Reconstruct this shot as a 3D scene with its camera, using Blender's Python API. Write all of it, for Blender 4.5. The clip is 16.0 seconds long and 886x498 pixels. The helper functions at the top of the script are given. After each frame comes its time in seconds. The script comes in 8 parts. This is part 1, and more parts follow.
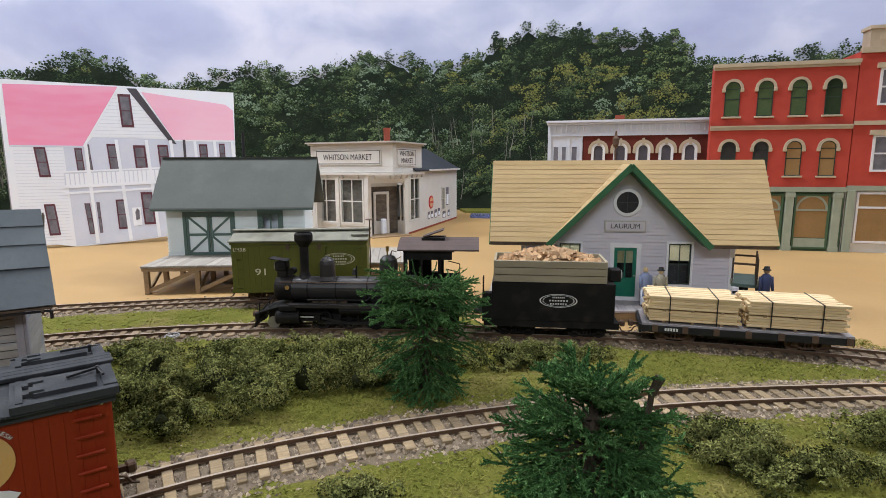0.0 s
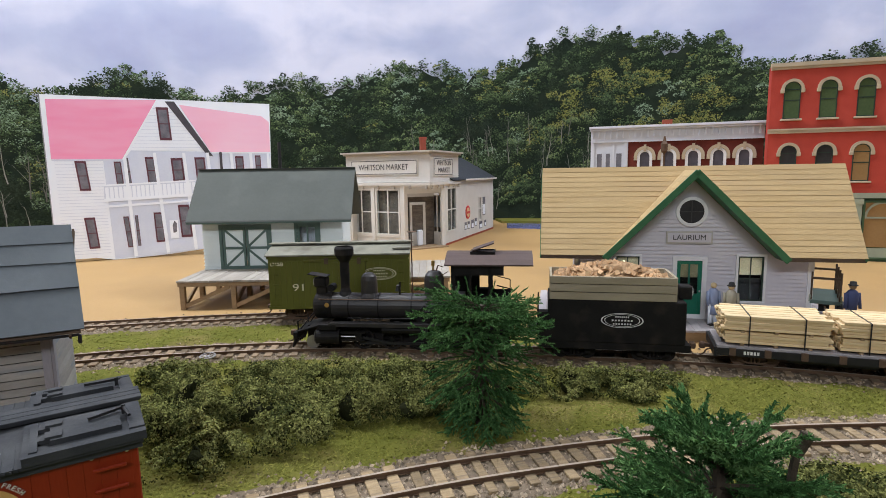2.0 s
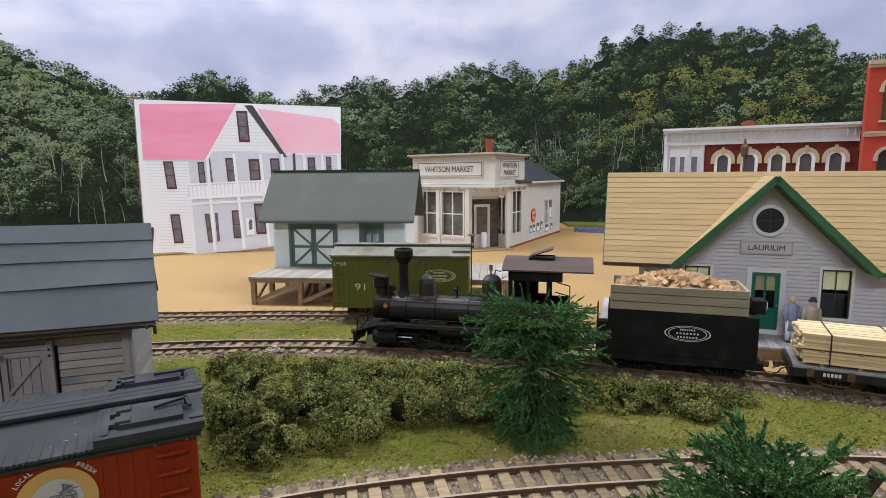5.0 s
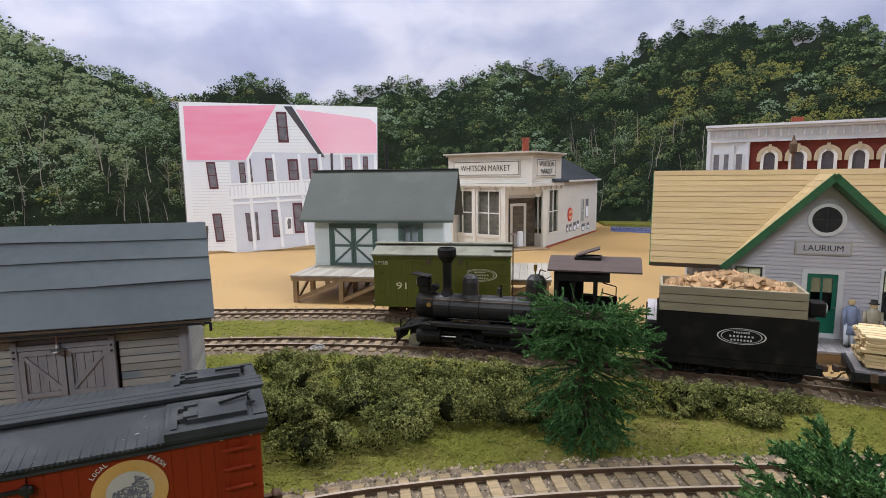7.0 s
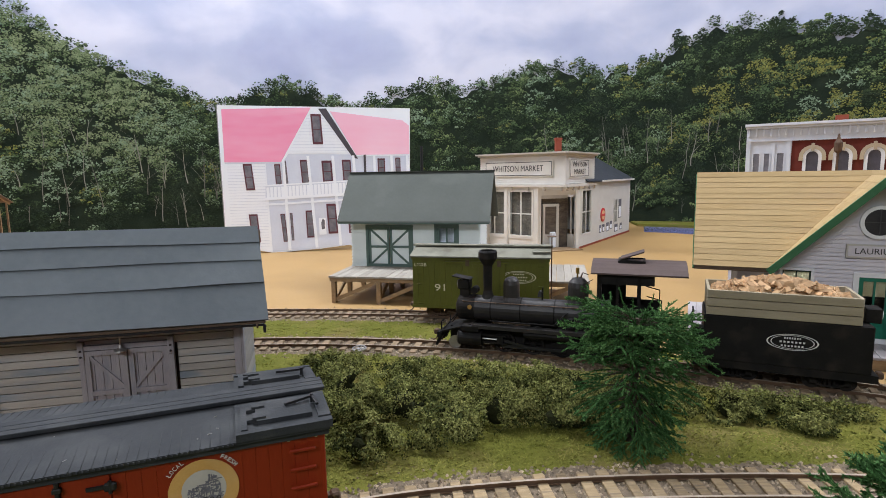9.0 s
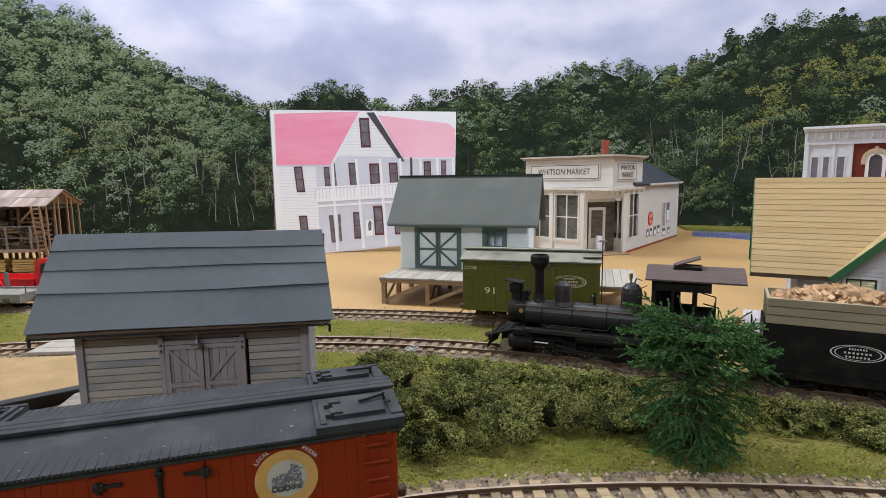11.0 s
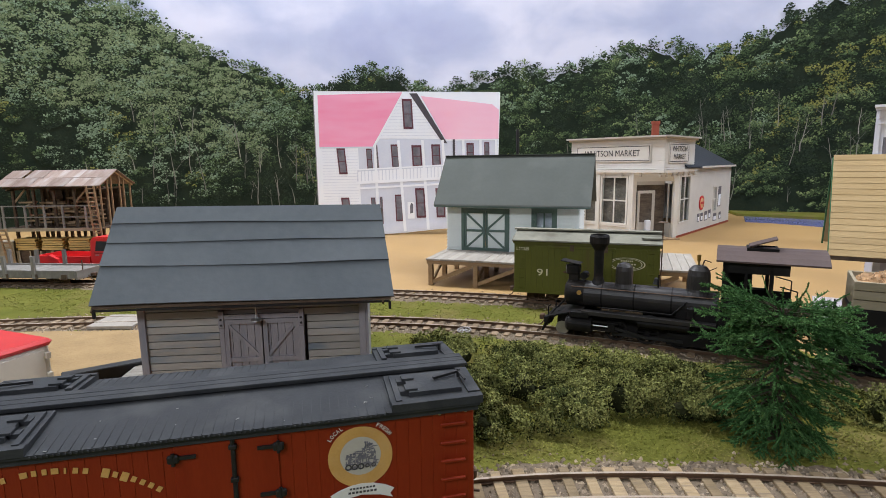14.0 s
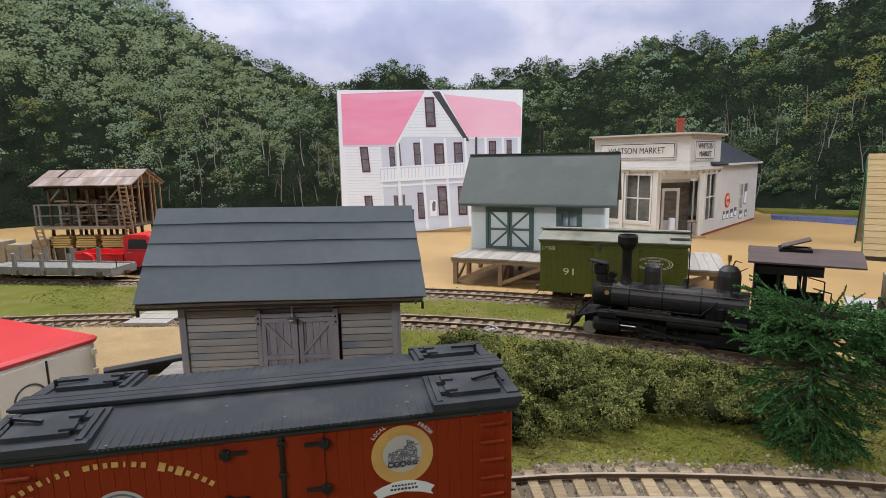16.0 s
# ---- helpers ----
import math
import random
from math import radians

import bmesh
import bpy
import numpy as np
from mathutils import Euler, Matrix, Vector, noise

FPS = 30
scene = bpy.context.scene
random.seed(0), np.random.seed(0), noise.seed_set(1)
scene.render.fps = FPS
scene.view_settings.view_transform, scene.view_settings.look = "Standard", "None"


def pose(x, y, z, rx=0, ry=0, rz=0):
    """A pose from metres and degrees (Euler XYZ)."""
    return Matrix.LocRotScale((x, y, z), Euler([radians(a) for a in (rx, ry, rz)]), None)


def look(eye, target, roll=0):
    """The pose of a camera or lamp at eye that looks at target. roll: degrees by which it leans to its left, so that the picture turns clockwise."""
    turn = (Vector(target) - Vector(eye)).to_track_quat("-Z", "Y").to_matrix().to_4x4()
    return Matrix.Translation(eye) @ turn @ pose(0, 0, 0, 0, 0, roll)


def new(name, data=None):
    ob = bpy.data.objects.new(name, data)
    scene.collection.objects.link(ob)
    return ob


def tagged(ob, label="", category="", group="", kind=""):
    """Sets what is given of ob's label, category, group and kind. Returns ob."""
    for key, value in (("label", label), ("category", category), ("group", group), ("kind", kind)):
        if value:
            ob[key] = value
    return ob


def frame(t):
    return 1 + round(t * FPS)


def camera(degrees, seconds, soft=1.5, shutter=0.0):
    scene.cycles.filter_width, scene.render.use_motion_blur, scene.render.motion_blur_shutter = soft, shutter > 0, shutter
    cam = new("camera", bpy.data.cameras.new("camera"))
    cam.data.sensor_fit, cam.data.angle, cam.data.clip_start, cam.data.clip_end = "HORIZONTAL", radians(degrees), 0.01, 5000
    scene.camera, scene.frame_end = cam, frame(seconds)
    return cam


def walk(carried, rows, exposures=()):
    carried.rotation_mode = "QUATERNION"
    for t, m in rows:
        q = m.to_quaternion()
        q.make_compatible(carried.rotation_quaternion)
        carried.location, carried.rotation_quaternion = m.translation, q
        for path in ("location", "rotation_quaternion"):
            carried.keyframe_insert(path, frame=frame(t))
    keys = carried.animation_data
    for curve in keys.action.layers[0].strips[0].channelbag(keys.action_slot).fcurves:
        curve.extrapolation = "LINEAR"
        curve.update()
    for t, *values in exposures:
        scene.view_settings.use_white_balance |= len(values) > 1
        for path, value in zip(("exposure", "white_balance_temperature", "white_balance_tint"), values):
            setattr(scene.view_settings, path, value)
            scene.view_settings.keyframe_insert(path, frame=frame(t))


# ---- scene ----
cam = camera(77.7, 16.0, soft=0.9)
U = 0.0115  # metres in one unit of the layout plan
PATH = [
    (0, (-0.006, 0.054, 0.13), (-0.028, 2.03, -0.181), -0.2),
    (0.5, (-0.017, 0.051, 0.138), (-0.08, 2.029, -0.151), 0.0),
    (1, (-0.019, 0.06, 0.136), (-0.133, 2.039, -0.129), -0.4),
    (1.5, (-0.023, 0.076, 0.132), (-0.156, 2.054, -0.132), -0.5),
    (2, (-0.02, 0.083, 0.129), (-0.152, 2.06, -0.146), -0.9),
    (2.5, (-0.023, 0.081, 0.128), (-0.153, 2.056, -0.161), -0.8),
    (3, (-0.023, 0.076, 0.13), (-0.155, 2.05, -0.164), -0.7),
    (3.5, (-0.025, 0.073, 0.129), (-0.167, 2.046, -0.164), -1.0),
    (4, (-0.027, 0.074, 0.129), (-0.188, 2.047, -0.155), -1.2),
    (4.5, (-0.025, 0.073, 0.129), (-0.23, 2.043, -0.152), -1.2),
    (5, (-0.014, 0.084, 0.131), (-0.387, 2.03, -0.138), -0.4),
    (7.5, (-0.026, 0.082, 0.131), (-0.516, 2.002, -0.14), -0.9),
    (8, (-0.028, 0.079, 0.133), (-0.538, 1.994, -0.138), -1.2),
    (8.5, (-0.032, 0.079, 0.133), (-0.573, 1.984, -0.143), -0.9),
    (9, (-0.034, 0.078, 0.134), (-0.604, 1.976, -0.139), -0.9),
    (9.5, (-0.037, 0.071, 0.138), (-0.644, 1.958, -0.127), -1.3),
    (10, (-0.039, 0.065, 0.138), (-0.69, 1.939, -0.119), -1.0),
    (12.5, (-0.053, 0.073, 0.132), (-0.807, 1.902, -0.164), -0.9),
    (13, (-0.059, 0.071, 0.13), (-0.839, 1.887, -0.177), -0.7),
    (13.5, (-0.06, 0.072, 0.129), (-0.859, 1.878, -0.184), -0.5),
    (14, (-0.06, 0.072, 0.13), (-0.873, 1.872, -0.184), -0.7),
    (14.5, (-0.058, 0.072, 0.13), (-0.877, 1.869, -0.187), -0.9),
    (15, (-0.059, 0.072, 0.13), (-0.885, 1.864, -0.195), -1.0),
    (15.5, (-0.062, 0.07, 0.13), (-0.907, 1.853, -0.197), -0.9),
    (16, (-0.065, 0.066, 0.133), (-0.937, 1.836, -0.193), -0.9),
]
walk(cam, [(t, look(eye, target, roll)) for t, eye, target, roll in PATH])

# ---- room light, from added lamps out of view ----
world = bpy.data.worlds.new("room_air")
scene.world = world
world.use_nodes = True
world.node_tree.nodes["Background"].inputs[0].default_value = (0.80, 0.86, 1.0, 1)
world.node_tree.nodes["Background"].inputs[1].default_value = 0.015
scene.view_settings.exposure = 0.16


def added_lamp(x, y, z, sx, sy, watts, colour=(0.86, 0.912, 1.0)):
    data = bpy.data.lights.new("added_area_lamp", "AREA")
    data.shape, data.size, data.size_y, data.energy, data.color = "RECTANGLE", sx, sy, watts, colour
    ob = new("added_area_lamp", data)
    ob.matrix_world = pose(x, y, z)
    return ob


# three unseen area lamps, added near the ceiling to brighten ground and fronts
added_lamp(-0.95, 0.70, 1.38, 1.25, 0.35, 29.5)
added_lamp(0.75, 0.75, 1.38, 1.25, 0.35, 20)
added_lamp(-0.3, -1.7, 1.38, 1.25, 0.35, 36)

# ---- helpers ----
RNG = random.Random(7)


def thing(name, m, label, category, group="", kind=""):
    """An Empty at the base of a thing; its parts hang below it."""
    ob = new(name)
    ob.empty_display_size = 0.01
    ob.matrix_world = m
    return tagged(ob, label, category, group, kind)


def at(x, y, z=0.0, rz=0.0, rx=0.0, ry=0.0):
    """A pose in plan units."""
    return pose(x * U, y * U, z * U, rx, ry, rz)


def mesh_of(name, bm, material, smooth=False):
    me = bpy.data.meshes.new(name)
    bmesh.ops.scale(bm, vec=(U, U, U), verts=bm.verts)
    bm.to_mesh(me)
    bm.free()
    for one in (material if isinstance(material, (list, tuple)) else [material]):
        me.materials.append(one)
    if smooth:
        me.polygons.foreach_set("use_smooth", [True] * len(me.polygons))
    return me


def part(name, bm, material, parent, label="", smooth=False):
    """Links a bmesh as one mesh object under a thing or a part."""
    me = mesh_of(name, bm, material, smooth)
    ob = new(name, me)
    ob.parent = parent
    if label:
        ob["label"] = label
    return ob


def piece(name, me, parent, m):
    """One more object on shared mesh data."""
    ob = new(name, me)
    ob.parent = parent
    ob.matrix_local = m
    return ob


def solid(name, bm, material, label, category, kind="", m=None, smooth=False, group=""):
    """A thing that is one mesh."""
    ob = new(name, mesh_of(name, bm, material, smooth))
    if m is not None:
        ob.matrix_world = m
    return tagged(ob, label, category, group, kind)


def box(bm, x0, x1, y0, y1, z0, z1, m=None, soft=0.0):
    made = bmesh.ops.create_cube(bm, size=1)["verts"]
    bmesh.ops.scale(bm, vec=(x1 - x0, y1 - y0, z1 - z0), verts=made)
    bmesh.ops.translate(bm, vec=((x0 + x1) / 2, (y0 + y1) / 2, (z0 + z1) / 2), verts=made)
    if soft:
        edges = list({e for v in made for e in v.link_edges})
        made = bmesh.ops.bevel(bm, geom=edges, offset=soft, segments=1, affect="EDGES")["verts"]
    if m is not None:
        bmesh.ops.transform(bm, matrix=m, verts=made)
    return bm


def boxed(*a, **k):
    return box(bmesh.new(), *a, **k)


def rod(bm, p0, p1, r0, r1=None, seg=10):
    """A round bar from p0 to p1."""
    p0, p1 = Vector(p0), Vector(p1)
    d = p1 - p0
    m = Matrix.Translation((p0 + p1) / 2) @ d.to_track_quat("Z", "Y").to_matrix().to_4x4()
    bmesh.ops.create_cone(bm, cap_ends=True, segments=seg, radius1=r0, radius2=r0 if r1 is None else r1, depth=d.length, matrix=m)
    return bm


def beam(bm, p0, p1, w, h):
    """A squared bar from p0 to p1, w wide and h high."""
    p0, p1 = Vector(p0), Vector(p1)
    d = p1 - p0
    m = Matrix.Translation((p0 + p1) / 2) @ d.to_track_quat("X", "Z").to_matrix().to_4x4()
    return box(bm, -d.length / 2, d.length / 2, -w / 2, w / 2, -h / 2, h / 2, m)


def lathe(bm, profile, seg=20, m=None, ring=False):
    """A profile of (radius, height) turned round z; ring closes it on itself, with an open middle."""
    rings = []
    for r, z in profile:
        rings.append([bm.verts.new((max(r, 1e-4) * math.cos(2 * math.pi * i / seg), max(r, 1e-4) * math.sin(2 * math.pi * i / seg), z)) for i in range(seg)])
    for a, b in zip(rings, rings[1:] + (rings[:1] if ring else [])):
        for i in range(seg):
            bm.faces.new((a[i], a[(i + 1) % seg], b[(i + 1) % seg], b[i]))
    if not ring:
        bm.faces.new(rings[0][::-1])
        bm.faces.new(rings[-1])
    else:
        bmesh.ops.recalc_face_normals(bm, faces=bm.faces)
    if m is not None:
        bmesh.ops.transform(bm, matrix=m, verts=[v for r in rings for v in r])
    return bm


def slab(bm, outline, way):
    """A flat outline (3D points) given thickness along way."""
    way = Vector(way)
    a = [bm.verts.new(Vector(p)) for p in outline]
    b = [bm.verts.new(Vector(p) + way) for p in outline]
    n = len(a)
    bm.faces.new(a[::-1])
    bm.faces.new(b)
    for i in range(n):
        bm.faces.new((a[i], a[(i + 1) % n], b[(i + 1) % n], b[i]))
    bmesh.ops.recalc_face_normals(bm, faces=bm.faces)
    return bm


def panel(bm, outline, y0, y1):
    """An outline in x and z, thick from y0 to y1."""
    return slab(bm, [(x, y0, z) for x, z in outline], (0, y1 - y0, 0))


def rect(x0, x1, z0, z1):
    return [(x0, z0), (x1, z0), (x1, z1), (x0, z1)]


def framed(bm, x0, x1, z0, z1, w, y0, y1):
    """Four bars round an opening."""
    box(bm, x0, x1, y0, y1, z1 - w, z1)
    box(bm, x0, x1, y0, y1, z0, z0 + w)
    box(bm, x0, x0 + w, y0, y1, z0 + w, z1 - w)
    box(bm, x1 - w, x1, y0, y1, z0 + w, z1 - w)
    return bm


def lap_siding(bm, x0, x1, z0, z1, step, y, out=0.06):
    """Lapped boards on a wall that faces -y, one sawtooth a board."""
    n = max(1, round((z1 - z0) / step))
    h = (z1 - z0) / n
    for i in range(n):
        a, b = z0 + i * h, z0 + (i + 1) * h
        v = [bm.verts.new(p) for p in ((x0, y - out, a), (x1, y - out, a), (x1, y, b), (x0, y, b), (x0, y, a), (x1, y, a))]
        bm.faces.new((v[0], v[1], v[2], v[3]))
        bm.faces.new((v[4], v[5], v[1], v[0]))
    return bm


def lettering(text, height, material, parent, m, name="lettering", width=None):
    """Raised letters in the built-in font as a mesh, centred on m, facing -y of the parent."""
    data = bpy.data.curves.new("letters", "FONT")
    data.body, data.size, data.extrude, data.align_x, data.align_y = text, 1.0, 0.01, "CENTER", "CENTER"
    tmp = new("letters", data)
    bpy.context.view_layer.update()
    me = bpy.data.meshes.new_from_object(tmp.evaluated_get(bpy.context.evaluated_depsgraph_get()))
    bpy.data.objects.remove(tmp)
    xs = [v.co.x for v in me.vertices]
    zs = [v.co.y for v in me.vertices]
    k = height / (max(zs) - min(zs))
    kx = k if width is None else width / (max(xs) - min(xs))
    me.transform(Matrix.Diagonal((kx * U, k * U, 0.8 * U, 1)))
    me.transform(Euler((radians(90), 0, 0)).to_matrix().to_4x4())
    me.materials.append(material)
    ob = new(name, me)
    ob.parent = parent
    ob.matrix_local = m
    return ob


# ---- materials ----
def surface(name, a, b, scale=1.0, rough=0.7, bump=0.1, metal=0.0, fine=12.0, stretch=(1, 1, 1), spec=0.3, per_object=0.0, islands=0.0, c=None):
    """A procedural surface: two colours mixed by coarse and fine grain, with relief; c adds sparse stains.
    Scales are in plan units; stretch draws the grain out along an axis."""
    mat = bpy.data.materials.new(name)
    mat.use_nodes = True
    nt = mat.node_tree
    bsdf = nt.nodes["Principled BSDF"]
    N = nt.nodes.new
    L = nt.links.new
    co = N("ShaderNodeTexCoord")
    mp = N("ShaderNodeMapping")
    mp.inputs["Scale"].default_value = [s / U for s in stretch]
    L(co.outputs["Object"], mp.inputs[0])
    vec = mp.outputs[0]
    if per_object:
        info = N("ShaderNodeObjectInfo")
        shift = N("ShaderNodeVectorMath")
        shift.operation = "MULTIPLY_ADD"
        L(info.outputs["Random"], shift.inputs[0])
        shift.inputs[1].default_value = (37, 53, 29)
        L(vec, shift.inputs[2])
        vec = shift.outputs[0]
    big = N("ShaderNodeTexNoise")
    big.inputs["Scale"].default_value, big.inputs["Detail"].default_value = scale, 4
    small = N("ShaderNodeTexNoise")
    small.inputs["Scale"].default_value, small.inputs["Detail"].default_value = scale * fine, 3
    L(vec, big.inputs["Vector"])
    L(vec, small.inputs["Vector"])
    add = N("ShaderNodeMath")
    add.operation = "MULTIPLY_ADD"
    L(small.outputs["Fac"], add.inputs[0])
    add.inputs[1].default_value = 0.6
    half = N("ShaderNodeMath")
    half.operation = "MULTIPLY_ADD"
    L(big.outputs["Fac"], half.inputs[0])
    half.inputs[1].default_value, half.inputs[2].default_value = 1.4, -0.5
    L(half.outputs[0], add.inputs[2])
    mix = N("ShaderNodeMix")
    mix.data_type = "RGBA"
    mix.inputs["A"].default_value, mix.inputs["B"].default_value = (*a, 1), (*b, 1)
    L(add.outputs[0], mix.inputs["Factor"])
    col = mix.outputs["Result"]
    if c is not None:
        st = N("ShaderNodeTexNoise")
        st.inputs["Scale"].default_value, st.inputs["Detail"].default_value = scale * 0.7, 6
        L(vec, st.inputs["Vector"])
        ramp = N("ShaderNodeMapRange")
        ramp.inputs[1].default_value, ramp.inputs[2].default_value = 0.52, 0.72
        L(st.outputs["Fac"], ramp.inputs[0])
        m2 = N("ShaderNodeMix")
        m2.data_type = "RGBA"
        L(ramp.outputs[0], m2.inputs["Factor"])
        L(col, m2.inputs["A"])
        m2.inputs["B"].default_value = (*c, 1)
        col = m2.outputs["Result"]
    if per_object or islands:
        hsv = N("ShaderNodeHueSaturation")
        rnd = N("ShaderNodeObjectInfo").outputs["Random"] if per_object else N("ShaderNodeNewGeometry").outputs["Random Per Island"]
        amp = per_object or islands
        mr = N("ShaderNodeMapRange")
        mr.inputs[3].default_value, mr.inputs[4].default_value = 1 - amp, 1 + amp
        L(rnd, mr.inputs[0])
        L(mr.outputs[0], hsv.inputs["Value"])
        L(col, hsv.inputs["Color"])
        col = hsv.outputs[0]
    L(col, bsdf.inputs["Base Color"])
    bsdf.inputs["Roughness"].default_value = rough
    bsdf.inputs["Metallic"].default_value = metal
    bsdf.inputs["Specular IOR Level"].default_value = spec
    if bump:
        bp = N("ShaderNodeBump")
        bp.inputs["Strength"].default_value, bp.inputs["Distance"].default_value = bump, 0.05 * U
        L(small.outputs["Fac"], bp.inputs["Height"])
        L(bp.outputs[0], bsdf.inputs["Normal"])
    return mat


M = {}
M["tan"] = surface("sand_paint", (0.355, 0.215, 0.082), (0.445, 0.28, 0.115), 0.06, 0.6, 0.18, fine=60, c=(0.32, 0.20, 0.085))
M["dirt"] = surface("brown_dirt", (0.26, 0.17, 0.08), (0.40, 0.27, 0.13), 0.5, 0.95, 0.6, fine=14)
M["grass"] = surface("grass_flock", (0.090, 0.100, 0.015), (0.165, 0.158, 0.031), 0.35, 0.95, 0.9, fine=30, c=(0.19, 0.145, 0.055), spec=0.1)
M["blade"] = surface("grass_fibre", (0.125, 0.134, 0.021), (0.235, 0.218, 0.057), 0.25, 0.95, 0, islands=0.3, spec=0.1, c=(0.245, 0.195, 0.075))
M["ballast"] = surface("ballast_bed", (0.10, 0.074, 0.05), (0.23, 0.175, 0.12), 2.5, 0.95, 1.0, fine=6)
M["stone"] = surface("ballast_stone", (0.14, 0.10, 0.065), (0.43, 0.345, 0.245), 3.0, 0.9, 0.2, islands=0.6)
M["tie"] = surface("tie_wood", (0.23, 0.16, 0.085), (0.41, 0.305, 0.18), 1.4, 0.9, 0.5, stretch=(1, 7, 4), per_object=0.32, c=(0.20, 0.15, 0.10))
M["tie_dark"] = surface("dark_tie_wood", (0.16, 0.11, 0.068), (0.31, 0.225, 0.14), 1.2, 0.85, 0.4, stretch=(1, 7, 4), per_object=0.35)
M["rail"] = surface("rail_rust", (0.11, 0.065, 0.04), (0.20, 0.13, 0.085), 2, 0.5, 0.1, metal=0.5)
M["rail_top"] = surface("rail_worn_steel", (0.36, 0.285, 0.21), (0.50, 0.41, 0.32), 2, 0.45, 0.05, metal=0.35)
M["lilac_white"] = surface("pale_lilac_paint", (0.555, 0.53, 0.575), (0.645, 0.615, 0.65), 0.5, 0.6, 0.1)
M["white"] = surface("white_paint", (0.70, 0.70, 0.72), (0.80, 0.80, 0.80), 0.6, 0.55, 0.1)
M["mint_white"] = surface("pale_green_white_paint", (0.72, 0.78, 0.77), (0.80, 0.85, 0.84), 0.5, 0.6, 0.1)
M["green_trim"] = surface("grey_green_paint", (0.080, 0.13, 0.113), (0.118, 0.172, 0.150), 0.8, 0.55, 0.1)
M["rake_green"] = surface("leaf_green_paint", (0.035, 0.13, 0.055), (0.055, 0.175, 0.08), 0.8, 0.5, 0.1)
M["door_green"] = surface("teal_green_paint", (0.008, 0.125, 0.075), (0.015, 0.165, 0.10), 0.8, 0.45, 0.1)
M["roof_green"] = surface("grey_green_card_roof", (0.080, 0.087, 0.077), (0.105, 0.113, 0.101), 0.3, 0.75, 0.15, c=(0.125, 0.133, 0.120))
M["shingle"] = surface("yellow_cedar_shingle", (0.40, 0.275, 0.13), (0.52, 0.375, 0.195), 0.5, 0.8, 0.3, stretch=(0.5, 3, 3), per_object=0.06, spec=0.12, c=(0.43, 0.305, 0.165))
M["plank_grey"] = surface("weathered_grey_plank", (0.30, 0.275, 0.285), (0.46, 0.425, 0.43), 0.6, 0.8, 0.35, stretch=(5, 0.8, 2), per_object=0.14)
M["plank_dock"] = surface("pale_dock_plank", (0.29, 0.26, 0.22), (0.40, 0.36, 0.31), 0.6, 0.85, 0.3, stretch=(5, 0.8, 2), per_object=0.12, spec=0.15)
M["sash_dark"] = surface("dark_green_sash_paint", (0.016, 0.032, 0.024), (0.032, 0.052, 0.040), 1.0, 0.45, 0.05)
M["plank_old"] = surface("old_grey_car_plank", (0.15, 0.14, 0.125), (0.29, 0.27, 0.24), 0.6, 0.85, 0.35, stretch=(5, 0.8, 2), per_object=0.14)
M["timber"] = surface("brown_timber", (0.25, 0.165, 0.09), (0.37, 0.26, 0.155), 0.8, 0.8, 0.3, stretch=(2, 2, 5))
M["timber_dark"] = surface("dark_brown_timber", (0.06, 0.04, 0.028), (0.15, 0.105, 0.07), 0.8, 0.85, 0.3, stretch=(2, 2, 4))
M["olive"] = surface("olive_green_car_paint", (0.088, 0.092, 0.012), (0.125, 0.128, 0.022), 0.6, 0.5, 0.12, stretch=(4, 4, 0.6), c=(0.10, 0.085, 0.02))
M["car_roof"] = surface("dusty_grey_roof", (0.17, 0.165, 0.13), (0.27, 0.26, 0.205), 0.8, 0.8, 0.25, c=(0.13, 0.12, 0.09), spec=0.15)
M["black"] = surface("engine_black", (0.005, 0.0045, 0.0045), (0.013, 0.0115, 0.011), 1.2, 0.6, 0.1, spec=0.18, c=(0.028, 0.022, 0.018))
M["boiler"] = surface("boiler_jacket_black", (0.020, 0.018, 0.018), (0.038, 0.034, 0.033), 0.8, 0.42, 0.06, spec=0.35, c=(0.052, 0.044, 0.038))
M["cab_roof"] = surface("oxide_brown_roof", (0.072, 0.048, 0.043), (0.11, 0.075, 0.066), 0.7, 0.65, 0.12)
M["steel"] = surface("worn_steel", (0.30, 0.28, 0.26), (0.46, 0.44, 0.42), 2, 0.35, 0.05, metal=0.8)
M["rust"] = surface("rusty_iron", (0.075, 0.045, 0.03), (0.16, 0.10, 0.065), 2, 0.7, 0.2, metal=0.2)
M["brass"] = surface("brass", (0.42, 0.26, 0.07), (0.55, 0.36, 0.11), 2, 0.35, 0.05, metal=0.9)
M["reefer_red"] = surface("reefer_red_paint", (0.195, 0.016, 0.004), (0.27, 0.027, 0.007), 0.5, 0.45, 0.1, stretch=(3, 3, 0.5), spec=0.3)
M["reefer_roof"] = surface("blue_black_roof_paint", (0.026, 0.028, 0.031), (0.046, 0.048, 0.051), 1.0, 0.7, 0.18, spec=0.16, c=(0.060, 0.061, 0.062))
M["iron"] = surface("black_iron", (0.010, 0.010, 0.011), (0.024, 0.023, 0.023), 2, 0.5, 0.1)
M["tar_paper"] = surface("blue_grey_tar_paper", (0.088, 0.100, 0.108), (0.126, 0.138, 0.146), 0.22, 0.85, 0.25, per_object=0.05, c=(0.150, 0.165, 0.172), spec=0.15)
M["grey_board"] = surface("weathered_blue_grey_board", (0.25, 0.235, 0.215), (0.40, 0.375, 0.335), 0.5, 0.85, 0.35, stretch=(0.5, 2, 2.4), c=(0.085, 0.165, 0.255), per_object=0.12)
